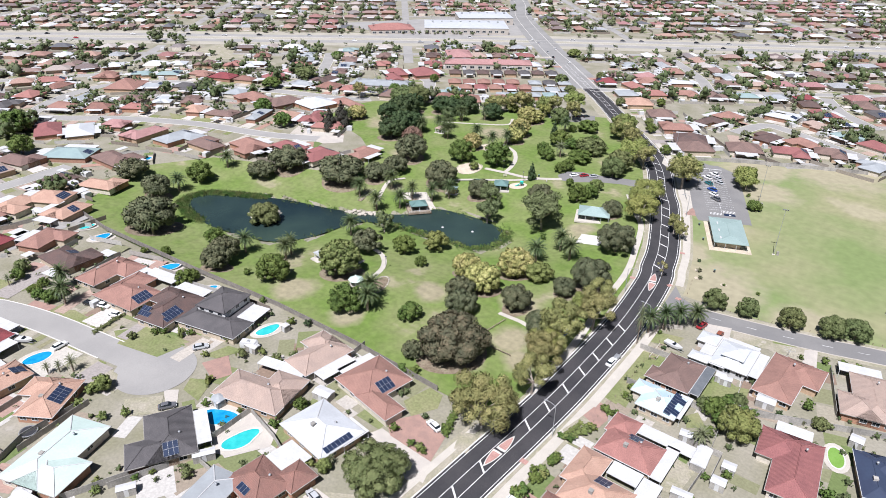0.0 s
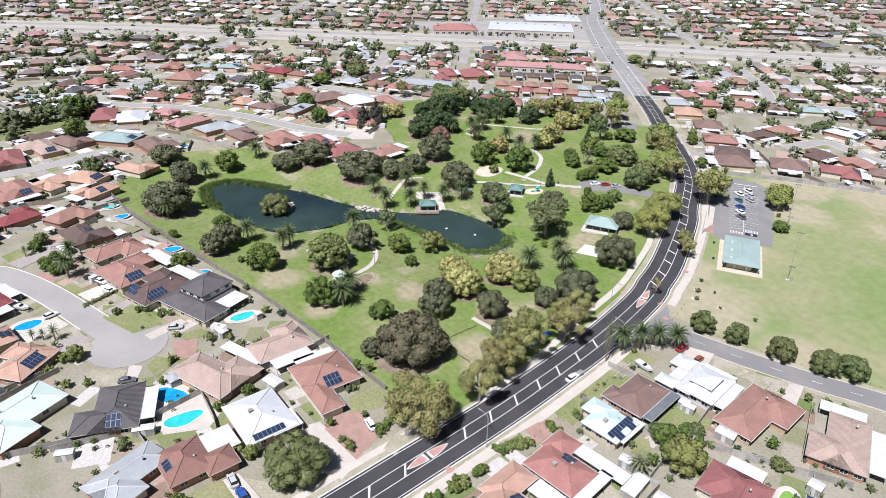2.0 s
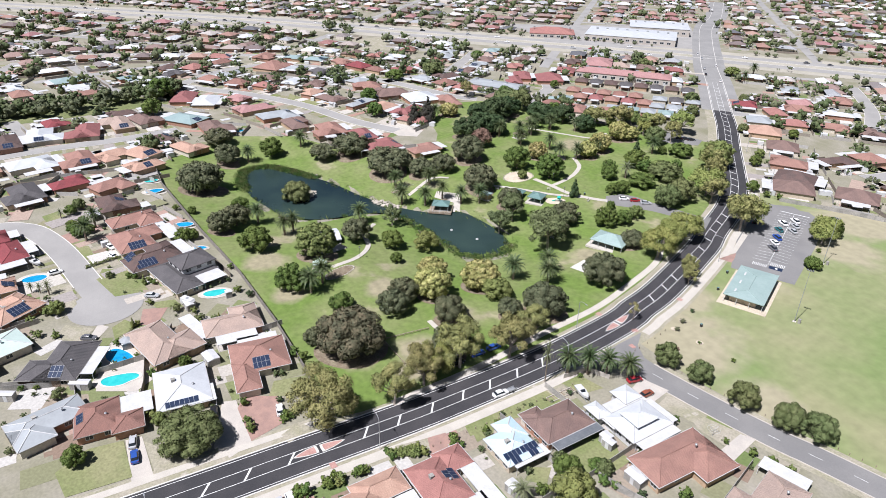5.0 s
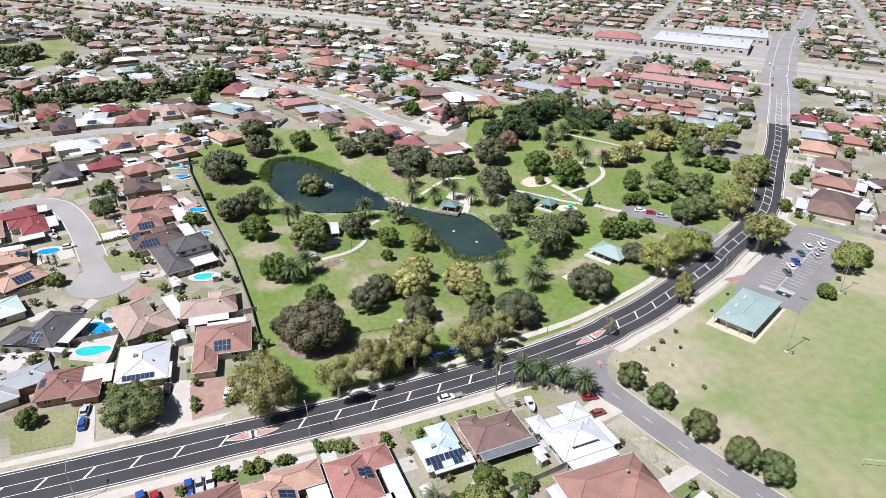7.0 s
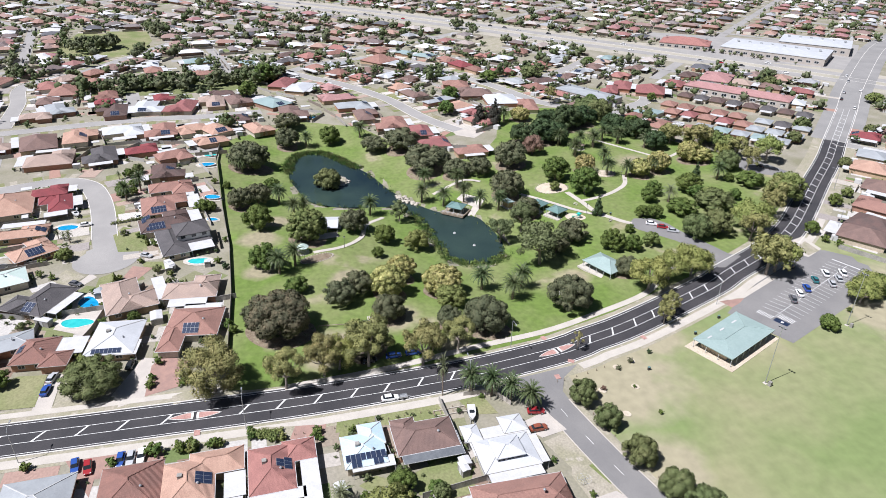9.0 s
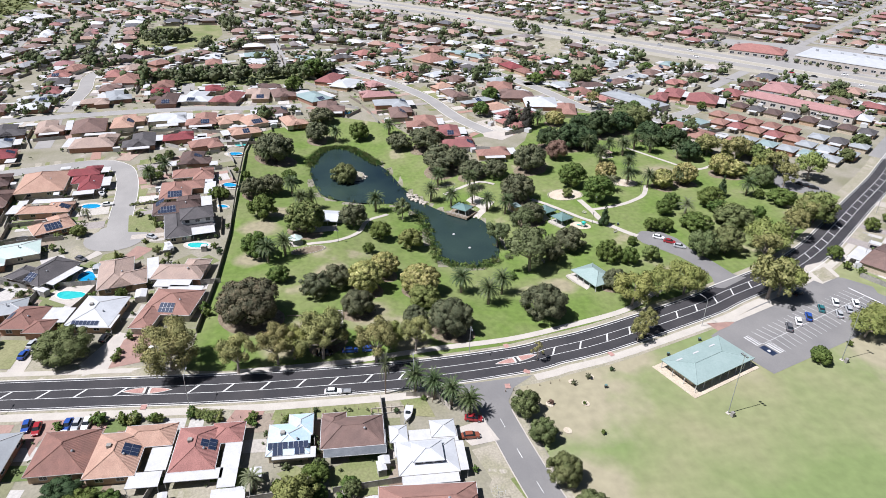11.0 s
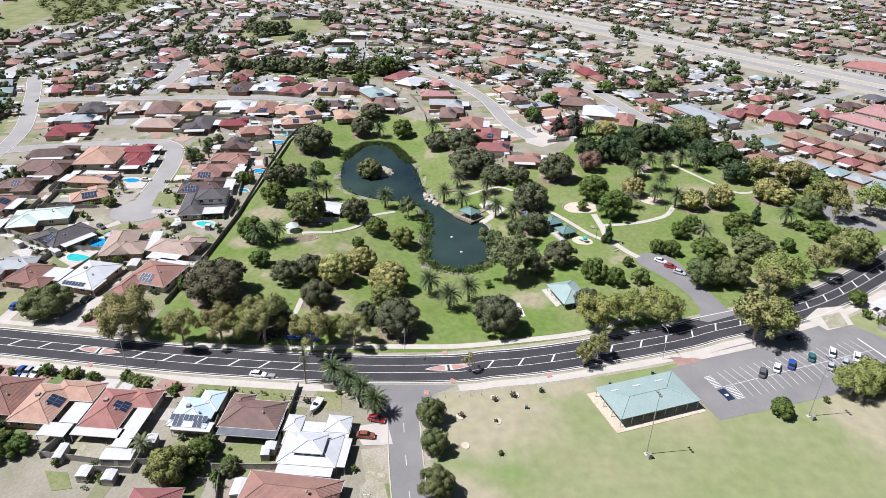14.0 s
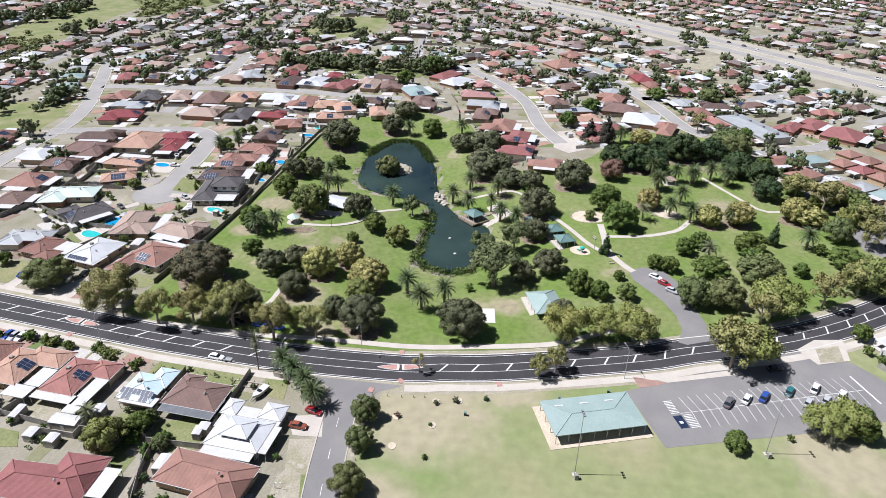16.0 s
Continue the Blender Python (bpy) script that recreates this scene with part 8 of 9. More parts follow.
def pool(x, y, rx, ry, turn, wob, material, seed=0, surround=M_PATH):
    ob = thing("swimming_pool", x, y, 0, 0, "backyard swimming pool with bright blue water and pale coping" if material is M_POOL else "narrow backyard pool with murky green water" if material is M_ALGAE else "kidney-shaped backyard pool with turquoise water", "swimming pool", "backyard pools")
    edge = disc(0, 0, rx, ry, turn, 30, wob, seed)
    for nm, k0, k1, z, m in (("coping", 1.0, 1.16, 0.2, M_KERB), ("water", 0.0, 1.01, 0.16, material)):
        bm = bmesh.new()
        o = [bm.verts.new((a * k1, b * k1, z)) for a, b in edge]
        if k0:
            i = [bm.verts.new((a * k0, b * k0, z)) for a, b in edge]
            for k in range(30):
                bm.faces.new((o[k], o[(k + 1) % 30], i[(k + 1) % 30], i[k]))
        else:
            bm.faces.new(o)
        part(nm, bm, m, ob)
    sheet("pool_surround", disc(x, y, rx * 1.5, ry * 1.75, turn, 16), surround, 0.13, 0, "pale paving round a backyard pool", "paving")


pool(-119.0, 61.3, 4.6, 2.6, 20, 0.12, M_POOL)
pool(-108.6, 60.0, 4.4, 2.3, 70, 0.14, M_POOLGREEN)
pool(-140.0, 91.8, 3.6, 1.9, 75, 0.1, M_POOLGREEN)
pool(-195.8, 93.3, 3.2, 2.0, 60, 0.06, M_POOL)
pool(-173.4, 94.4, 2.2, 1.2, 60, 0.05, M_POOL)
pool(-176.5, 42.6, 3.6, 2.2, 80, 0.03, M_POOL)
pool(-235.3, 88.7, 3.4, 2.1, 80, 0.08, M_POOL)
pool(-301.1, 141.8, 3.4, 2.0, 80, 0.06, M_POOL)
pool(-247.9, 89.5, 2.8, 1.6, 80, 0.06, M_POOLGREEN)
pool(0.3, 145.2, 3.4, 1.7, 105, 0.02, M_ALGAE)


def fence(x0, y0, x1, y1, material=None, h=1.8, label="grey fibre-cement boundary fence"):
    """A fence of panels and posts."""
    n = max(1, round(math.hypot(x1 - x0, y1 - y0) / 3.0))
    turn = math.degrees(math.atan2(y1 - y0, x1 - x0))
    L = math.hypot(x1 - x0, y1 - y0) / n
    ob = thing("fence", x0, y0, 0, turn, label, "fence", "yard fences")
    key = (round(L, 2), material.name if material else "", h)
    m = material or M_FENCE
    p = boxes((0.03, -0.03, 0.03, L - 0.03, 0.03, h), (0.03, -0.05, h, L - 0.03, 0.05, h + 0.05))
    q = boxes((-0.05, -0.05, 0, 0.05, 0.05, h + 0.1))
    a, b = part("panel", p, m, ob), part("post", q, m, ob)
    for k in range(1, n):
        again("panel", a, ob, pose(k * L, 0, 0))
        again("post", b, ob, pose(k * L, 0, 0))


fence(-84.8, 103.4, -115, 103.4, M_DARKFENCE, 1.8, "weathered grey-brown fence along the park")
fence(-115, 103.4, -148, 101.8, M_DARKFENCE, 1.8, "weathered grey-brown fence along the park")
fence(-148, 101.8, -187.7, 97.3, M_DARKFENCE, 1.8, "weathered grey-brown fence along the park")
fence(-187.7, 97.3, -239.7, 92.8, M_DARKFENCE, 1.8, "weathered grey-brown fence along the park")
fence(-239.7, 92.8, -265.4, 93.8, M_DARKFENCE, 1.8, "weathered grey-brown fence along the park")
fence(-22.2, 105.0, -21.8, 120.6)
fence(-21.8, 120.6, -23.7, 136.9)
fence(-23.4, 144.8, -25.3, 160.8)
fence(-24.5, 139.8, -32.7, 140.7)
fence(-32.7, 140.7, -48.8, 138.6)
fence(-31.7, 121.4, -45.9, 122.1)
fence(-31.8, 156.8, -52.7, 155.4)
fence(-32.0, 107.5, -21.6, 105.5)
fence(-8.7, 151.2, -22.7, 146.8)
fence(-113.7, 44.5, -113.7, 56.0)
fence(-113.7, 56.0, -114.5, 67.3)
fence(-117.8, 33.2, -113.7, 44.5)
fence(-114.5, 67.3, -102.9, 65.3)
fence(-102.9, 65.3, -97.3, 63.6)
fence(-113.1, 81.8, -112.0, 95.4)
fence(-112.0, 95.4, -112.9, 105.0)
fence(-113.4, 49.9, -99.9, 49.8)
fence(-18.4, 147.6, 8.2, 159.9)
fence(-8.4, 180.0, -3.0, 160.7)
fence(-28.0, 127.4, -20.1, 127.8)
fence(-20.1, 127.8, -19.7, 119.3)
fence(1.0, 157.2, 5.1, 141.8)
fence(-101.3, 320.2, -78.0, 334.6)
fence(-78.0, 334.6, -46.9, 349.9)
fence(-46.9, 349.9, -22.1, 360.7)
fence(-110.5, 17.4, -124.2, 20.4)
fence(-124.2, 20.4, -117.0, 39.3)
fence(-110.5, 68.3, -126.3, 76.4)
fence(-143.5, 21.4, -147.1, 27.5)
fence(-147.1, 27.5, -148.3, 40.2)


def shed(x, y, w, d, turn, h=2.1, material=None):
    ob = thing("garden_shed", x, y, 0, turn, "small white metal garden shed in a backyard", "shed", "garden sheds")
    bm = bmesh.new()
    hip(bm, 0, 0, w, d, h, 0.18, True, 0.1)
    part("roof", bm, material or M_WHITE, ob)
    part("wall", boxes((-w / 2 + 0.1, -d / 2 + 0.1, 0, w / 2 - 0.1, d / 2 - 0.1, h - 0.05)), M_FENCE, ob)
    part("door", boxes((-0.45, -d / 2 + 0.05, 0.05, 0.45, -d / 2 + 0.1, 1.85)), M_WHITE, ob)


shed(-17.8, 118.6, 3.2, 2.6, 5)
shed(-17.5, 124.5, 3.0, 2.6, 5)
shed(-30.0, 155.8, 2.6, 2.6, 5)
shed(-17.8, 153.5, 4.6, 3.6, 5)
shed(-22.7, 110.1, 4.5, 2, 8)
shed(-28.7, 128.2, 3, 2.5, 10)
shed(-28.4, 155.2, 3, 2, 10)
shed(-23.3, 123.3, 7, 3.4, 95)
shed(-105.0, 82.6, 5, 3.4, 10)
shed(-135.6, 83.0, 3.4, 2.2, 20)
shed(-109.7, 51.3, 5, 2.2, 60)
shed(-113.5, 35.2, 4, 2, 60)
shed(-128.2, 20.7, 4, 3, 40)
shed(-122.5, 63.8, 2.6, 2.6, 0)
shed(-135.8, 95.1, 2, 2, 0)
shed(2.9, 152.7, 3, 3, 0)
shed(-117.2, 54.3, 3, 2.4, 10)
shed(-134.6, 82.9, 3.4, 2.4, 10)
shed(-270.4, 62.5, 3, 2.4, 0)


# ---- larger buildings ----
M_RENDER = mat("cream_rendered_wall", (0.46, 0.42, 0.37), (0.4, 0.36, 0.32), rough=0.9, patch=0.3, grain=3, wear=0.08)


def hall(name, corners, h, material, label, roof=0.06, category="building"):
    """A large flat building from three corners of its roof."""
    a, b, c = (Vector(p) for p in corners)
    w, d = (b - a).length, (c - b).length
    ce = (a + c) / 2
    turn = math.degrees(math.atan2(b.y - a.y, b.x - a.x))
    ob = thing(name, ce.x, ce.y, 0, turn, label, category)
    part("wall", boxes((-w / 2 + 0.3, -d / 2 + 0.3, 0, w / 2 - 0.3, d / 2 - 0.3, h - 0.1)), M_RENDER, ob)
    bm = bmesh.new()
    hip(bm, 0, 0, w, d, h, roof, False, 0.4)
    rf = part("roof", bm, material, ob)
    for k in range(max(2, int(w // 9))):
        part("roof_unit", boxes((-1, -0.8, 0, 1, 0.8, 1.1)), M_STEEL, rf).matrix_basis = pose(-w * 0.4 + k * w * 0.8 / max(1, int(w // 9) - 1), d * 0.1, h + d * 0.3 * roof)
    for k in range(int(w // 6)):
        for s in (-1, 1):
            wn = child("window", "window_glass", ob, pose(-w / 2 + 3 + k * 6, s * (d / 2 - 0.28), h * 0.45, 0, 0, 0 if s > 0 else 180) @ Matrix.Diagonal((2, 1, 1.6, 1)))
            child("frame", "window_frame", wn, Matrix())
    return ob


WHITE, REDR, PINK, GREY = ROOFS["white"][0], ROOFS["red"][0], ROOFS["pink"][0], ROOFS["grey"][0]
sheet("shopping_car_park", MALL, M_STREET, 0.06, 0, "grey asphalt shopping centre car park", "car park")
hall("shopping_centre", [(-428, 492), (-367, 545), (-396, 583)], 6, WHITE, "long white-roofed shopping centre beside the highway", category="shopping centre")
hall("supermarket", [(-436, 557), (-396, 597), (-425, 628)], 7, WHITE, "large white-roofed supermarket building", category="shop")
hall("tavern", [(-460, 455), (-434, 488), (-456, 505)], 4.2, ROOFS["redtile"][0], "red-roofed roadside tavern beside the highway", 0.3, "tavern")
hall("shop_strip", [(-317.5, 390), (-266, 432), (-277, 445)], 4.5, PINK, "long faded pink-red roof of a shop row", 0.25, "shops")
hall("medical_centre", [(-328, 409), (-314, 423), (-335, 441)], 5, PINK, "pink-red roofed commercial building", 0.3, "shops")
hall("school_hall", [(-326, 300), (-290, 320), (-298, 335)], 4, GREY, "grey metal-roofed school building with skylights", 0.15, "school")
for row, (ox, oy, n, roofs) in enumerate(((-300, 381, 8, ("darkbrown", "charcoal")), (-283, 359, 5, ("terra", "brownred")), (-240, 394, 5, ("grey", "charcoal")), (-268, 352, 5, ("terra", "red")), (-229, 380, 5, ("grey", "grey")), (-238, 353, 5, ("grey", "teal")))):
    for k in range(n):
        x, y = ox + k * 10.6 * 0.72, oy + k * 10.6 * 0.62
        if road_gap(x, y) < 17 or inside((x, y), PARK):
            continue
        house(x, y, 9.0, 10.5, 40.5, roofs[k % 2], patio="s" if k % 2 else "", detail=False)


# ---- small things of the park and the field ----
posts = []
post = solid(lambda b: rod(b, (0, 0, -0.1), (0, 0, 0.75), 0.09, 0.08, 6))
for line, off in ((SIDE[4:40], 6.2), (curve(MAIN[44:66], 4), -11.6)):
    for x, y in beside(curve(line, 2.6), off):
        if road_gap(x, y) > 4 and not inside((x, y), LOT):
            posts.append(moved(post, x, y, 0, 0))
joined("bollards", posts, M_TIMBER, "low timber bollards round the sports field", "bollards")


def bench(x, y, turn):
    ob = thing("park_bench", x, y, height(x, y) + 0.1, turn, "pale slatted park bench on steel legs", "bench", "park benches")
    first = part("slat", boxes((-0.9, -0.06, 0.43, 0.9, 0.06, 0.47)), M_PATH, ob)
    first.matrix_basis = pose(0, -0.16, 0)
    for k in (0.0, 0.16):
        again("slat", first, ob, pose(0, k, 0))
    for k in (0.62, 0.8):
        again("slat", first, ob, pose(0, 0.3, k + 0.2, 80, 0, 0) @ pose(0, 0, -0.45))
    for s in (-0.7, 0.7):
        part("leg", boxes((s - 0.03, -0.2, 0, s + 0.03, 0.22, 0.43), (s - 0.03, 0.22, 0, s + 0.03, 0.28, 0.85)), M_STEEL, ob)


for x, y, a in ((-163, 151, 30), (-150, 133, 100), (-140, 247, 120), (-158, 240, 40), (-185, 262, 70), (-124, 215, 10), (-172, 222, 60)):
    bench(x, y, a)


def goal(x, y, turn):
    ob = thing("goal_posts", x, y, 0, turn, "white steel soccer goal frame on the field", "goal")
    for s in (-3.6, 3.6):
        bm = bmesh.new()
        rod(bm, (s, 0, 0), (s, 0, 2.4), 0.07)
        part("upright", bm, M_WHITE, ob)
    bm = bmesh.new()
    rod(bm, (-3.6, 0, 2.4), (3.6, 0, 2.4), 0.07)
    part("crossbar", bm, M_WHITE, ob)


goal(0.4, 225.8, 60)
pg = thing("playground_slide", -147.5, 235.5, height(-147.5, 235.5) + 0.1, 40, "small turquoise plastic playground slide", "slide")
M_TURQ = mat("turquoise_plastic", (0.03, 0.42, 0.36), rough=0.4, bump=0)
part("chute", loft([(-1.6, 0.35, 0.1, 0.2, 0.35), (-0.6, 0.35, 0.35, 0.45, 0.35), (0.6, 0.35, 1.3, 1.4, 0.35)]), M_TURQ, pg)
part("platform", boxes((0.6, -0.6, 1.3, 1.9, 0.6, 1.42)), M_TURQ, pg)
for px in (0.7, 1.8):
    for py in (-0.5, 0.5):
        part("leg", boxes((px - 0.05, py - 0.05, 0, px + 0.05, py + 0.05, 2.0)), M_STEEL, pg)
bm = bmesh.new()
hip(bm, 1.25, 0, 1.6, 1.5, 2.2, 0.6)
part("canopy", bm, M_TURQ, pg)
sheet("playground_sand", disc(-148, 235.5, 4.2, 3.0, 40, 20, 0.06), M_SAND, 0.14, 2, "pale sand bed of the playground", "sand")

ring = []
stone = solid(lambda b: bmesh.ops.create_icosphere(b, subdivisions=1, radius=0.4))
for cx, cy, rx, ry, t in ((-133.5, 131.5, 2.6, 6.0, 20), (-188.0, 268.0, 4.2, 5.2, 0), (-177.0, 237.3, 7.4, 5.6, 90)):
    for x, y in disc(cx, cy, rx, ry, t, 34):
        ring.append(moved(stone, x, y, height(x, y) + 0.15, float(r.uniform(0, 360)), float(r.uniform(0.7, 1.2)), 0.8, 0.7))
    sheet("garden_bed", disc(cx, cy, rx * 0.95, ry * 0.95, t, 26), M_MULCH if cx > -180 and cx < -130 and rx < 3 else M_SAND, 0.19, 2, "stone-edged garden bed in the park", "garden bed")
joined("edging_stones", ring, M_ROCK, "pale stones edging the park's garden beds", "stones")
bins = ((-52, 214), (-64, 236), (-146, 250), (-70, 248))
for x, y in bins:
    ob = thing("litter_bin", x, y, height(x, y) + 0.05, 0, "dark green wheeled litter bin", "bin", "litter bins")
    part("tub", loft([(-0.28, 0.3, 0.05, 0.95, 0.3), (0.28, 0.3, 0.05, 0.95, 0.3)]), M_DARK, ob)
    part("lid", boxes((-0.32, -0.34, 0.95, 0.32, 0.34, 1.02)), ROOFS["green"][0], ob)

tl = thing("box_trailer", -55.5, 147.0, 0.1, 90, "small steel box trailer standing behind the white sedan", "trailer")
part("tray", boxes((-1.2, -0.7, 0.45, 1.0, 0.7, 0.5), (-1.2, -0.7, 0.5, 1.0, -0.65, 0.85), (-1.2, 0.65, 0.5, 1.0, 0.7, 0.85), (-1.2, -0.7, 0.5, -1.15, 0.7, 0.85)), M_STEEL, tl)
part("drawbar", boxes((1.0, -0.04, 0.42, 2.0, 0.04, 0.5)), M_STEEL, tl)
for s in (-1, 1):
    bm = bmesh.new()
    rod(bm, (-0.1, s * 0.85 - 0.08, 0.3), (-0.1, s * 0.85 + 0.08, 0.3), 0.3, 0.3, 12)
    part("tyre", bm, M_TYRE, tl)
for x, y in ((-47.0, 197.8), (-37.5, 199.8), (-54.9, 205.9), (-56.7, 211.3), (-46.5, 207.0)):
    sheet("planting_pit", disc(x, y, 1.1, 1.0, 0, 16, 0.06), M_SAND, 0.16, 0, "pale mulched planting pit in the field", "planting pit")
for x, y, t in ((-71.8, 191.4, 12), (-54.6, 188.5, 0), (-60.1, 194.8, 60), (-65.8, 220.1, 20), (-54.1, 97.4, 0)):
    c, n = math.cos(radians(t)), math.sin(radians(t))
    sheet("kerb_ramp", [(x + a * c - b * n, y + a * n + b * c) for a, b in ((-0.9, -0.7), (0.9, -0.7), (0.9, 0.7), (-0.9, 0.7))], M_REDPAINT, 0.215, 0, "red tactile kerb ramp at a crossing", "kerb ramp")
dash = curve(SIDE, 1.0)
mark("centre_dashes", [(*dash[k], *dash[k + 3], 0.13) for k in range(12, 110, 10)], "white dashed centre line of the side road", lift=0.122)

pg = thing("pergola", -158.2, 150.3, height(-158.2, 150.3), 25, "white slatted garden pergola beside the lake path", "pergola")
for px in (-2.6, 0, 2.6):
    for py in (-1.5, 1.5):
        part("post", boxes((px - 0.08, py - 0.08, -0.2, px + 0.08, py + 0.08, 2.35)), M_WHITE, pg)
for py in (-1.5, 1.5):
    part("beam", boxes((-3.2, py - 0.07, 2.35, 3.2, py + 0.07, 2.55)), M_WHITE, pg)
first = part("rafter", boxes((-0.06, -2.1, 2.55, 0.06, 2.1, 2.72)), M_WHITE, pg)
first.matrix_basis = pose(-3.0, 0, 0)
for k in range(1, 9):
    again("rafter", first, pg, pose(-3.0 + 0.75 * k, 0, 0))


def park_lamp(x, y):
    ob = thing("park_lamp", x, y, height(x, y), 0, "slim dark park lamp post beside the path", "lamp post", "park lamps")
    bm = bmesh.new()
    rod(bm, (0, 0, -0.2), (0, 0, 4.4), 0.07, 0.05)
    part("pole", bm, M_DARK, ob)
    bm = bmesh.new()
    rod(bm, (0, 0, 4.4), (0, 0, 4.75), 0.22, 0.3, 10)
    part("lamp_head", bm, M_WHITE, ob)
    bm = bmesh.new()
    rod(bm, (0, 0, 4.75), (0, 0, 4.95), 0.34, 0.05, 10)
    part("cap", bm, M_DARK, ob)


for x, y in ((-140.1, 141.8), (-163.5, 246.5), (-148.5, 240.5), (-178.5, 271.5), (-103.0, 254.0)):
    park_lamp(x, y)

sheet("hut_paving", [(-180.5, 194.7), (-184.7, 198.5), (-177.6, 206.8), (-164.0, 197.8), (-163.8, 194.0), (-172.5, 199.9)], M_PATH, 0.16, 2, "pale concrete paving behind the lakeside hut", "paving")


# ---- small things of the yards ----
def cypress(x, y, h, label="slender golden-green garden cypress"):
    ob = tagged(new("cypress"), label, "shrub", "garden cypresses")
    ob.matrix_basis = pose(x, y, height(x, y), 0, 0, random.uniform(0, 360)) @ Matrix.Diagonal((h * 0.24, h * 0.24, h, 1))
    new("crown", GOLDCONE).parent = ob
    new("trunk", PROTO["c", 0][1]).parent = ob


GOLDCONE = crown_mesh(LEAVES["w"], "cone", 5, 3.4, 14, 900, 0.1, 0.9, 1)
for x, y, h in ((-156.0, 73.3, 4.6), (-131.8, 66.6, 4.2), (-136.8, 46.9, 3.8), (-123.9, 89.3, 3.4)):
    cypress(x, y, h)


def hedge(x0, y0, x1, y1, wide, high, leaf, label):
    """A hedge of overlapping leafy clumps."""
    length, turn = math.hypot(x1 - x0, y1 - y0), math.degrees(math.atan2(y1 - y0, x1 - x0))
    ob = thing("hedge", x0, y0, height(x0, y0), turn, label, "hedge", "garden hedges")
    bush = crown_data("dome", 77, 1.5, 8, 260, 0.12, 0.9, 0)
    rows = [moved((bush[0] / (1, 1, 1.5), bush[1]), (k + 0.5) * wide * 0.8, 0, 0, 67.0 * k, wide * 0.62, wide * 0.62, high * (0.9 + 0.2 * (k % 3) / 2)) for k in range(max(1, round(length / (wide * 0.8))))]
    me, o, vs, fs = bpy.data.meshes.new("foliage"), 0, [], []
    for v, f in rows:
        vs.append(v)
        fs += [tuple(i + o for i in k) for k in f]
        o += len(v)
    me.from_pydata(np.concatenate(vs).tolist(), [], fs)
    me.shade_smooth()
    me.materials.append(leaf)
    new("foliage", me).parent = ob


hedge(-176.2, 57.7, -179.1, 67.6, 1.7, 1.3, LEAVES["o"], "low olive-green hedge along a driveway")
hedge(-72.6, 91.6, -76.4, 101.0, 2.2, 2.2, LEAVES["g"], "tall leafy green hedge beside a brick driveway")
hedge(-51.3, 109.5, -50.0, 117.5, 1.6, 1.2, LEAVES["w"], "clipped light green hedge before a red-roofed house")

tp = thing("trampoline", -147.7, 29.2, 0.07, 0, "round black trampoline on a garden lawn", "trampoline")
bm = bmesh.new()
rod(bm, (0, 0, 0.85), (0, 0, 0.9), 1.75, 1.75, 24)
part("mat", bm, M_DARK, tp)
bm = bmesh.new()
for k in range(24):
    a, b = k * math.tau / 24, (k + 1) * math.tau / 24
    rod(bm, (1.95 * math.cos(a), 1.95 * math.sin(a), 0.9), (1.95 * math.cos(b), 1.95 * math.sin(b), 0.9), 0.12, 0.12, 6)
part("rim_pad", bm, M_STEEL, tp)
for k in range(6):
    bm = bmesh.new()
    a = k * math.tau / 6
    rod(bm, (1.9 * math.cos(a), 1.9 * math.sin(a), 0), (1.9 * math.cos(a), 1.9 * math.sin(a), 0.85), 0.04)
    part("leg", bm, M_STEEL, tp)

cv = thing("caravan", -136.7, 83.0, 0.1, 30, "white touring caravan parked in a yard", "caravan")
part("body", loft([(-2.4, 0.95, 0.5, 2.2, 0.85), (-2.2, 1.1, 0.45, 2.5, 1.0), (2.0, 1.1, 0.45, 2.5, 1.0), (2.5, 0.95, 0.7, 1.9, 0.85)]), M_WHITE, cv)
part("drawbar", boxes((2.4, -0.06, 0.5, 3.5, 0.06, 0.6)), M_STEEL, cv)
for s in (-1, 1):
    part("window", boxes((-1.0, s * 1.1 - 0.03, 1.4, 1.0, s * 1.1 + 0.03, 1.95)), M_GLASS, cv)
    bm = bmesh.new()
    rod(bm, (0, s * 0.95 - 0.1, 0.32), (0, s * 0.95 + 0.1, 0.32), 0.32, 0.32, 12)
    part("tyre", bm, M_TYRE, cv)
part("roof_hatch", boxes((-0.4, -0.4, 2.5, 0.4, 0.4, 2.62)), M_STEEL, cv)

for x, y, t in ((-192.0, 41.7, 35), (-187.0, 43.4, 30)):
    copy_thing(bt, pose(x, y, 0.1, 0, 0, t))

sg = thing("pool_gazebo", -122.9, 64.1, 0.15, 20, "grey-roofed round garden gazebo beside a pool", "gazebo")
bm = bmesh.new()
rod(bm, (0, 0, 2.2), (0, 0, 3.0), 2.0, 0.15, 8)
part("roof", bm, ROOFS["grey"][0], sg)
for k in range(4):
    a = k * math.tau / 4 + 0.4
    bm = bmesh.new()
    rod(bm, (1.7 * math.cos(a), 1.7 * math.sin(a), 0), (1.7 * math.cos(a), 1.7 * math.sin(a), 2.25), 0.05)
    part("post", bm, M_DARK, sg)

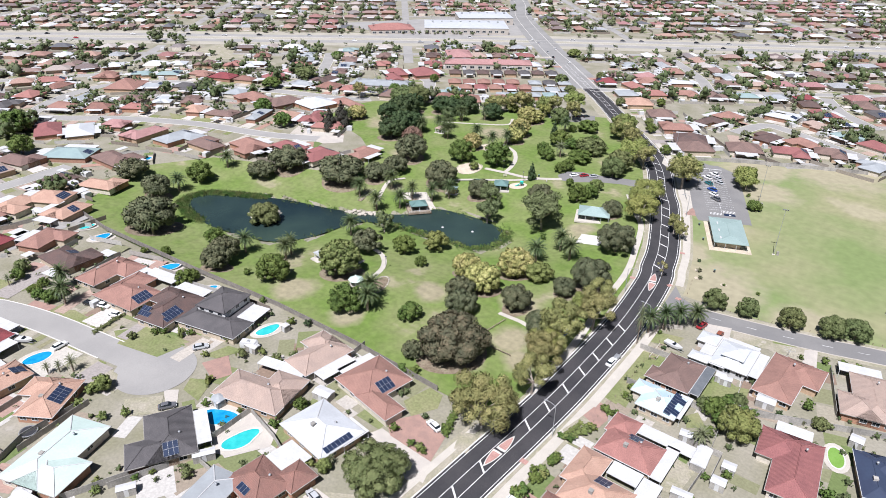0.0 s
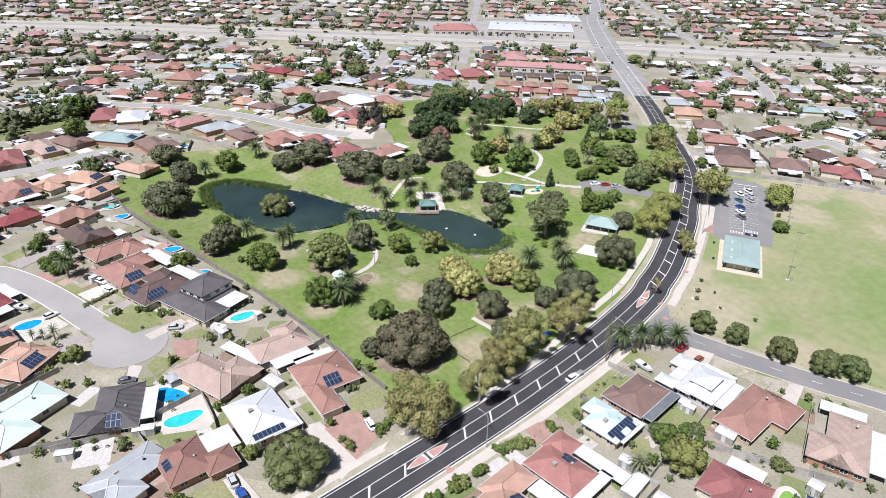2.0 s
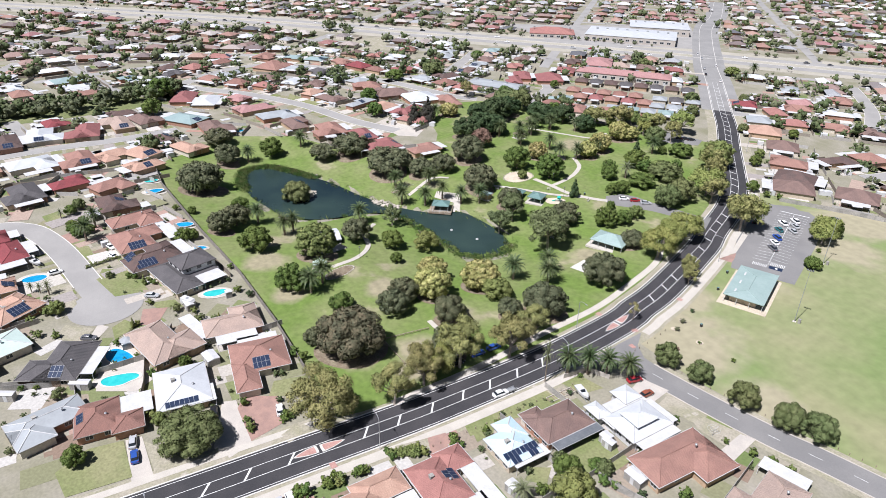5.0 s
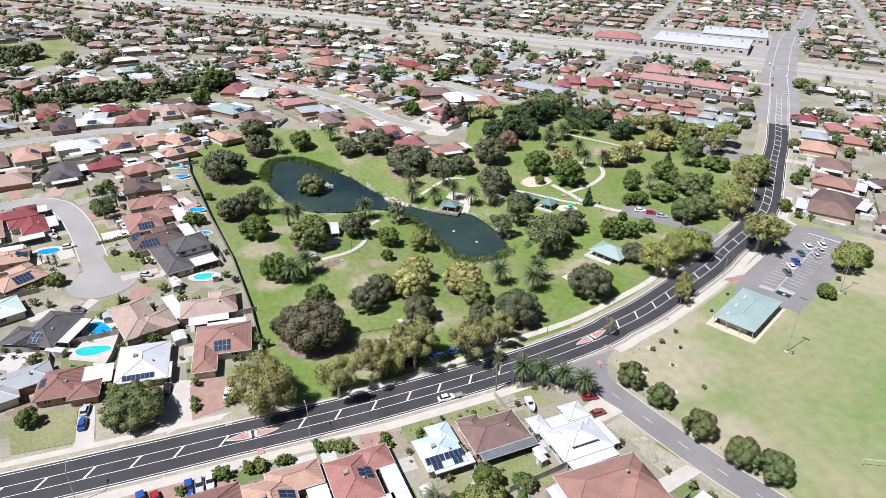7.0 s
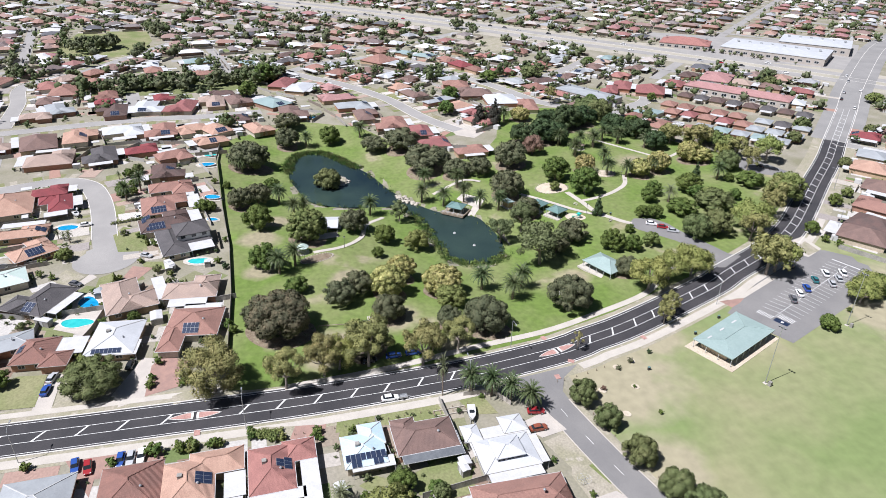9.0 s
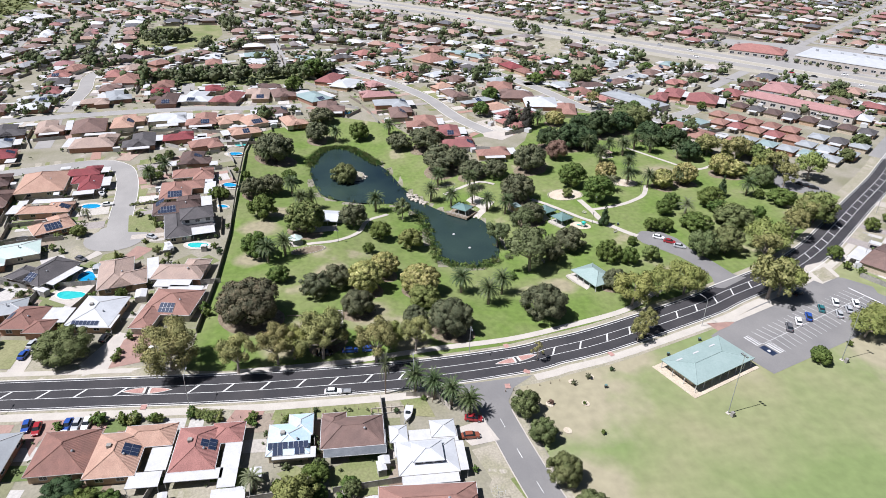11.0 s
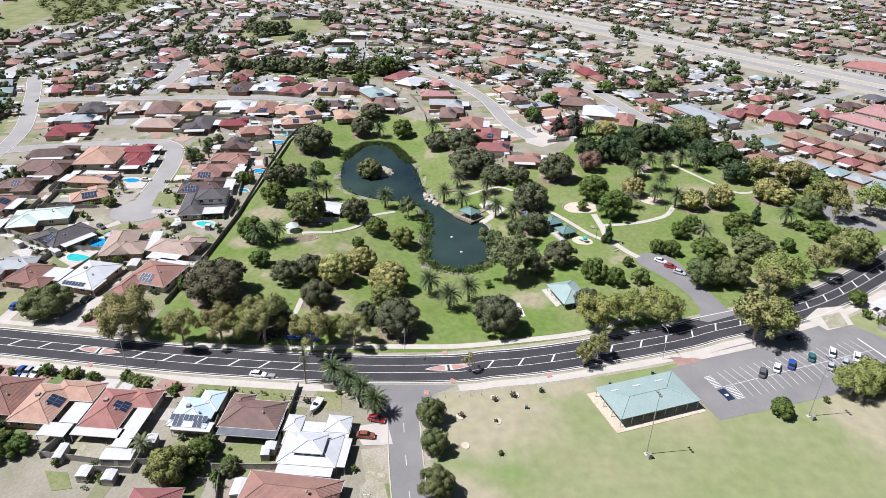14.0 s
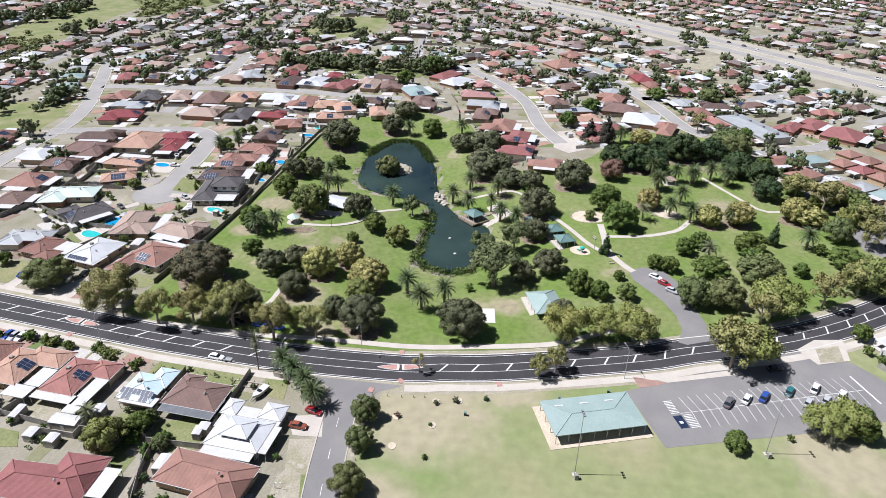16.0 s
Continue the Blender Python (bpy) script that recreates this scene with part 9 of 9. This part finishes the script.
ch = thing("clothes_hoist", -19.0, 179.5, 0.1, 0, "rotary clothes hoist on a back lawn", "clothes hoist")
bm = bmesh.new()
rod(bm, (0, 0, 0), (0, 0, 2.1), 0.04)
part("pole", bm, M_STEEL, ch)
for k in range(4):
    bm = bmesh.new()
    a = k * math.tau / 4
    rod(bm, (0, 0, 1.9), (1.6 * math.cos(a), 1.6 * math.sin(a), 2.15), 0.03)
    part("arm", bm, M_STEEL, ch)
bm = bmesh.new()
for q in (0.8, 1.5):
    for k in range(16):
        a, b = k * math.tau / 16, (k + 1) * math.tau / 16
        rod(bm, (q * math.cos(a), q * math.sin(a), 2.12), (q * math.cos(b), q * math.sin(b), 2.12), 0.02, 0.02, 4)
part("lines", bm, M_WHITE, ch)

gb = thing("sleeper_garden", -48.0, 157.0, 0.06, 92, "terraced garden bed of timber sleepers beside a boat", "garden bed")
for k in range(6):
    part("sleeper", boxes((-4.0 + 1.6 * k, -0.9, 0, -3.8 + 1.6 * k, 0.9, 0.3)), M_TIMBER, gb)
for s in (-1, 1):
    part("edging", boxes((-4.0, s * 0.95 - 0.08, 0, 4.2, s * 0.95 + 0.08, 0.34)), M_PATH, gb)
fence(-52.9, 162.0, -52.4, 169.6, M_RENDER, 1.4, "pale rendered garden wall behind the palms")
fence(-52.4, 169.6, -46.9, 172.6, M_RENDER, 1.4, "pale rendered garden wall behind the palms")


def rail_fence(x0, y0, x1, y1):
    """A low timber rail on short posts."""
    length, turn = math.hypot(x1 - x0, y1 - y0), math.degrees(math.atan2(y1 - y0, x1 - x0))
    ob = thing("rail_fence", x0, y0, height(x0, y0) + 0.1, turn, "low weathered timber rail fence on the lawn", "fence", "park rails")
    part("rail", boxes((0, -0.09, 0.55, length, 0.09, 0.72)), M_TIMBER, ob)
    n = max(2, round(length / 2.4))
    first = part("post", boxes((-0.09, -0.09, -0.3, 0.09, 0.09, 0.56)), M_TIMBER, ob)
    for k in range(1, n + 1):
        again("post", first, ob, pose(k * length / n, 0, 0))


rail_fence(-91.1, 128.4, -89.9, 141.5)
rail_fence(-90.9, 127.4, -78.7, 127.8)
ribbon("park_path", curve([(-93.8, 143.9), (-90.1, 144.0), (-85.6, 144.2), (-80.3, 142.9)], 3), 1.6, M_PATH, 0.158, "short pale concrete path on the lawn", "path")
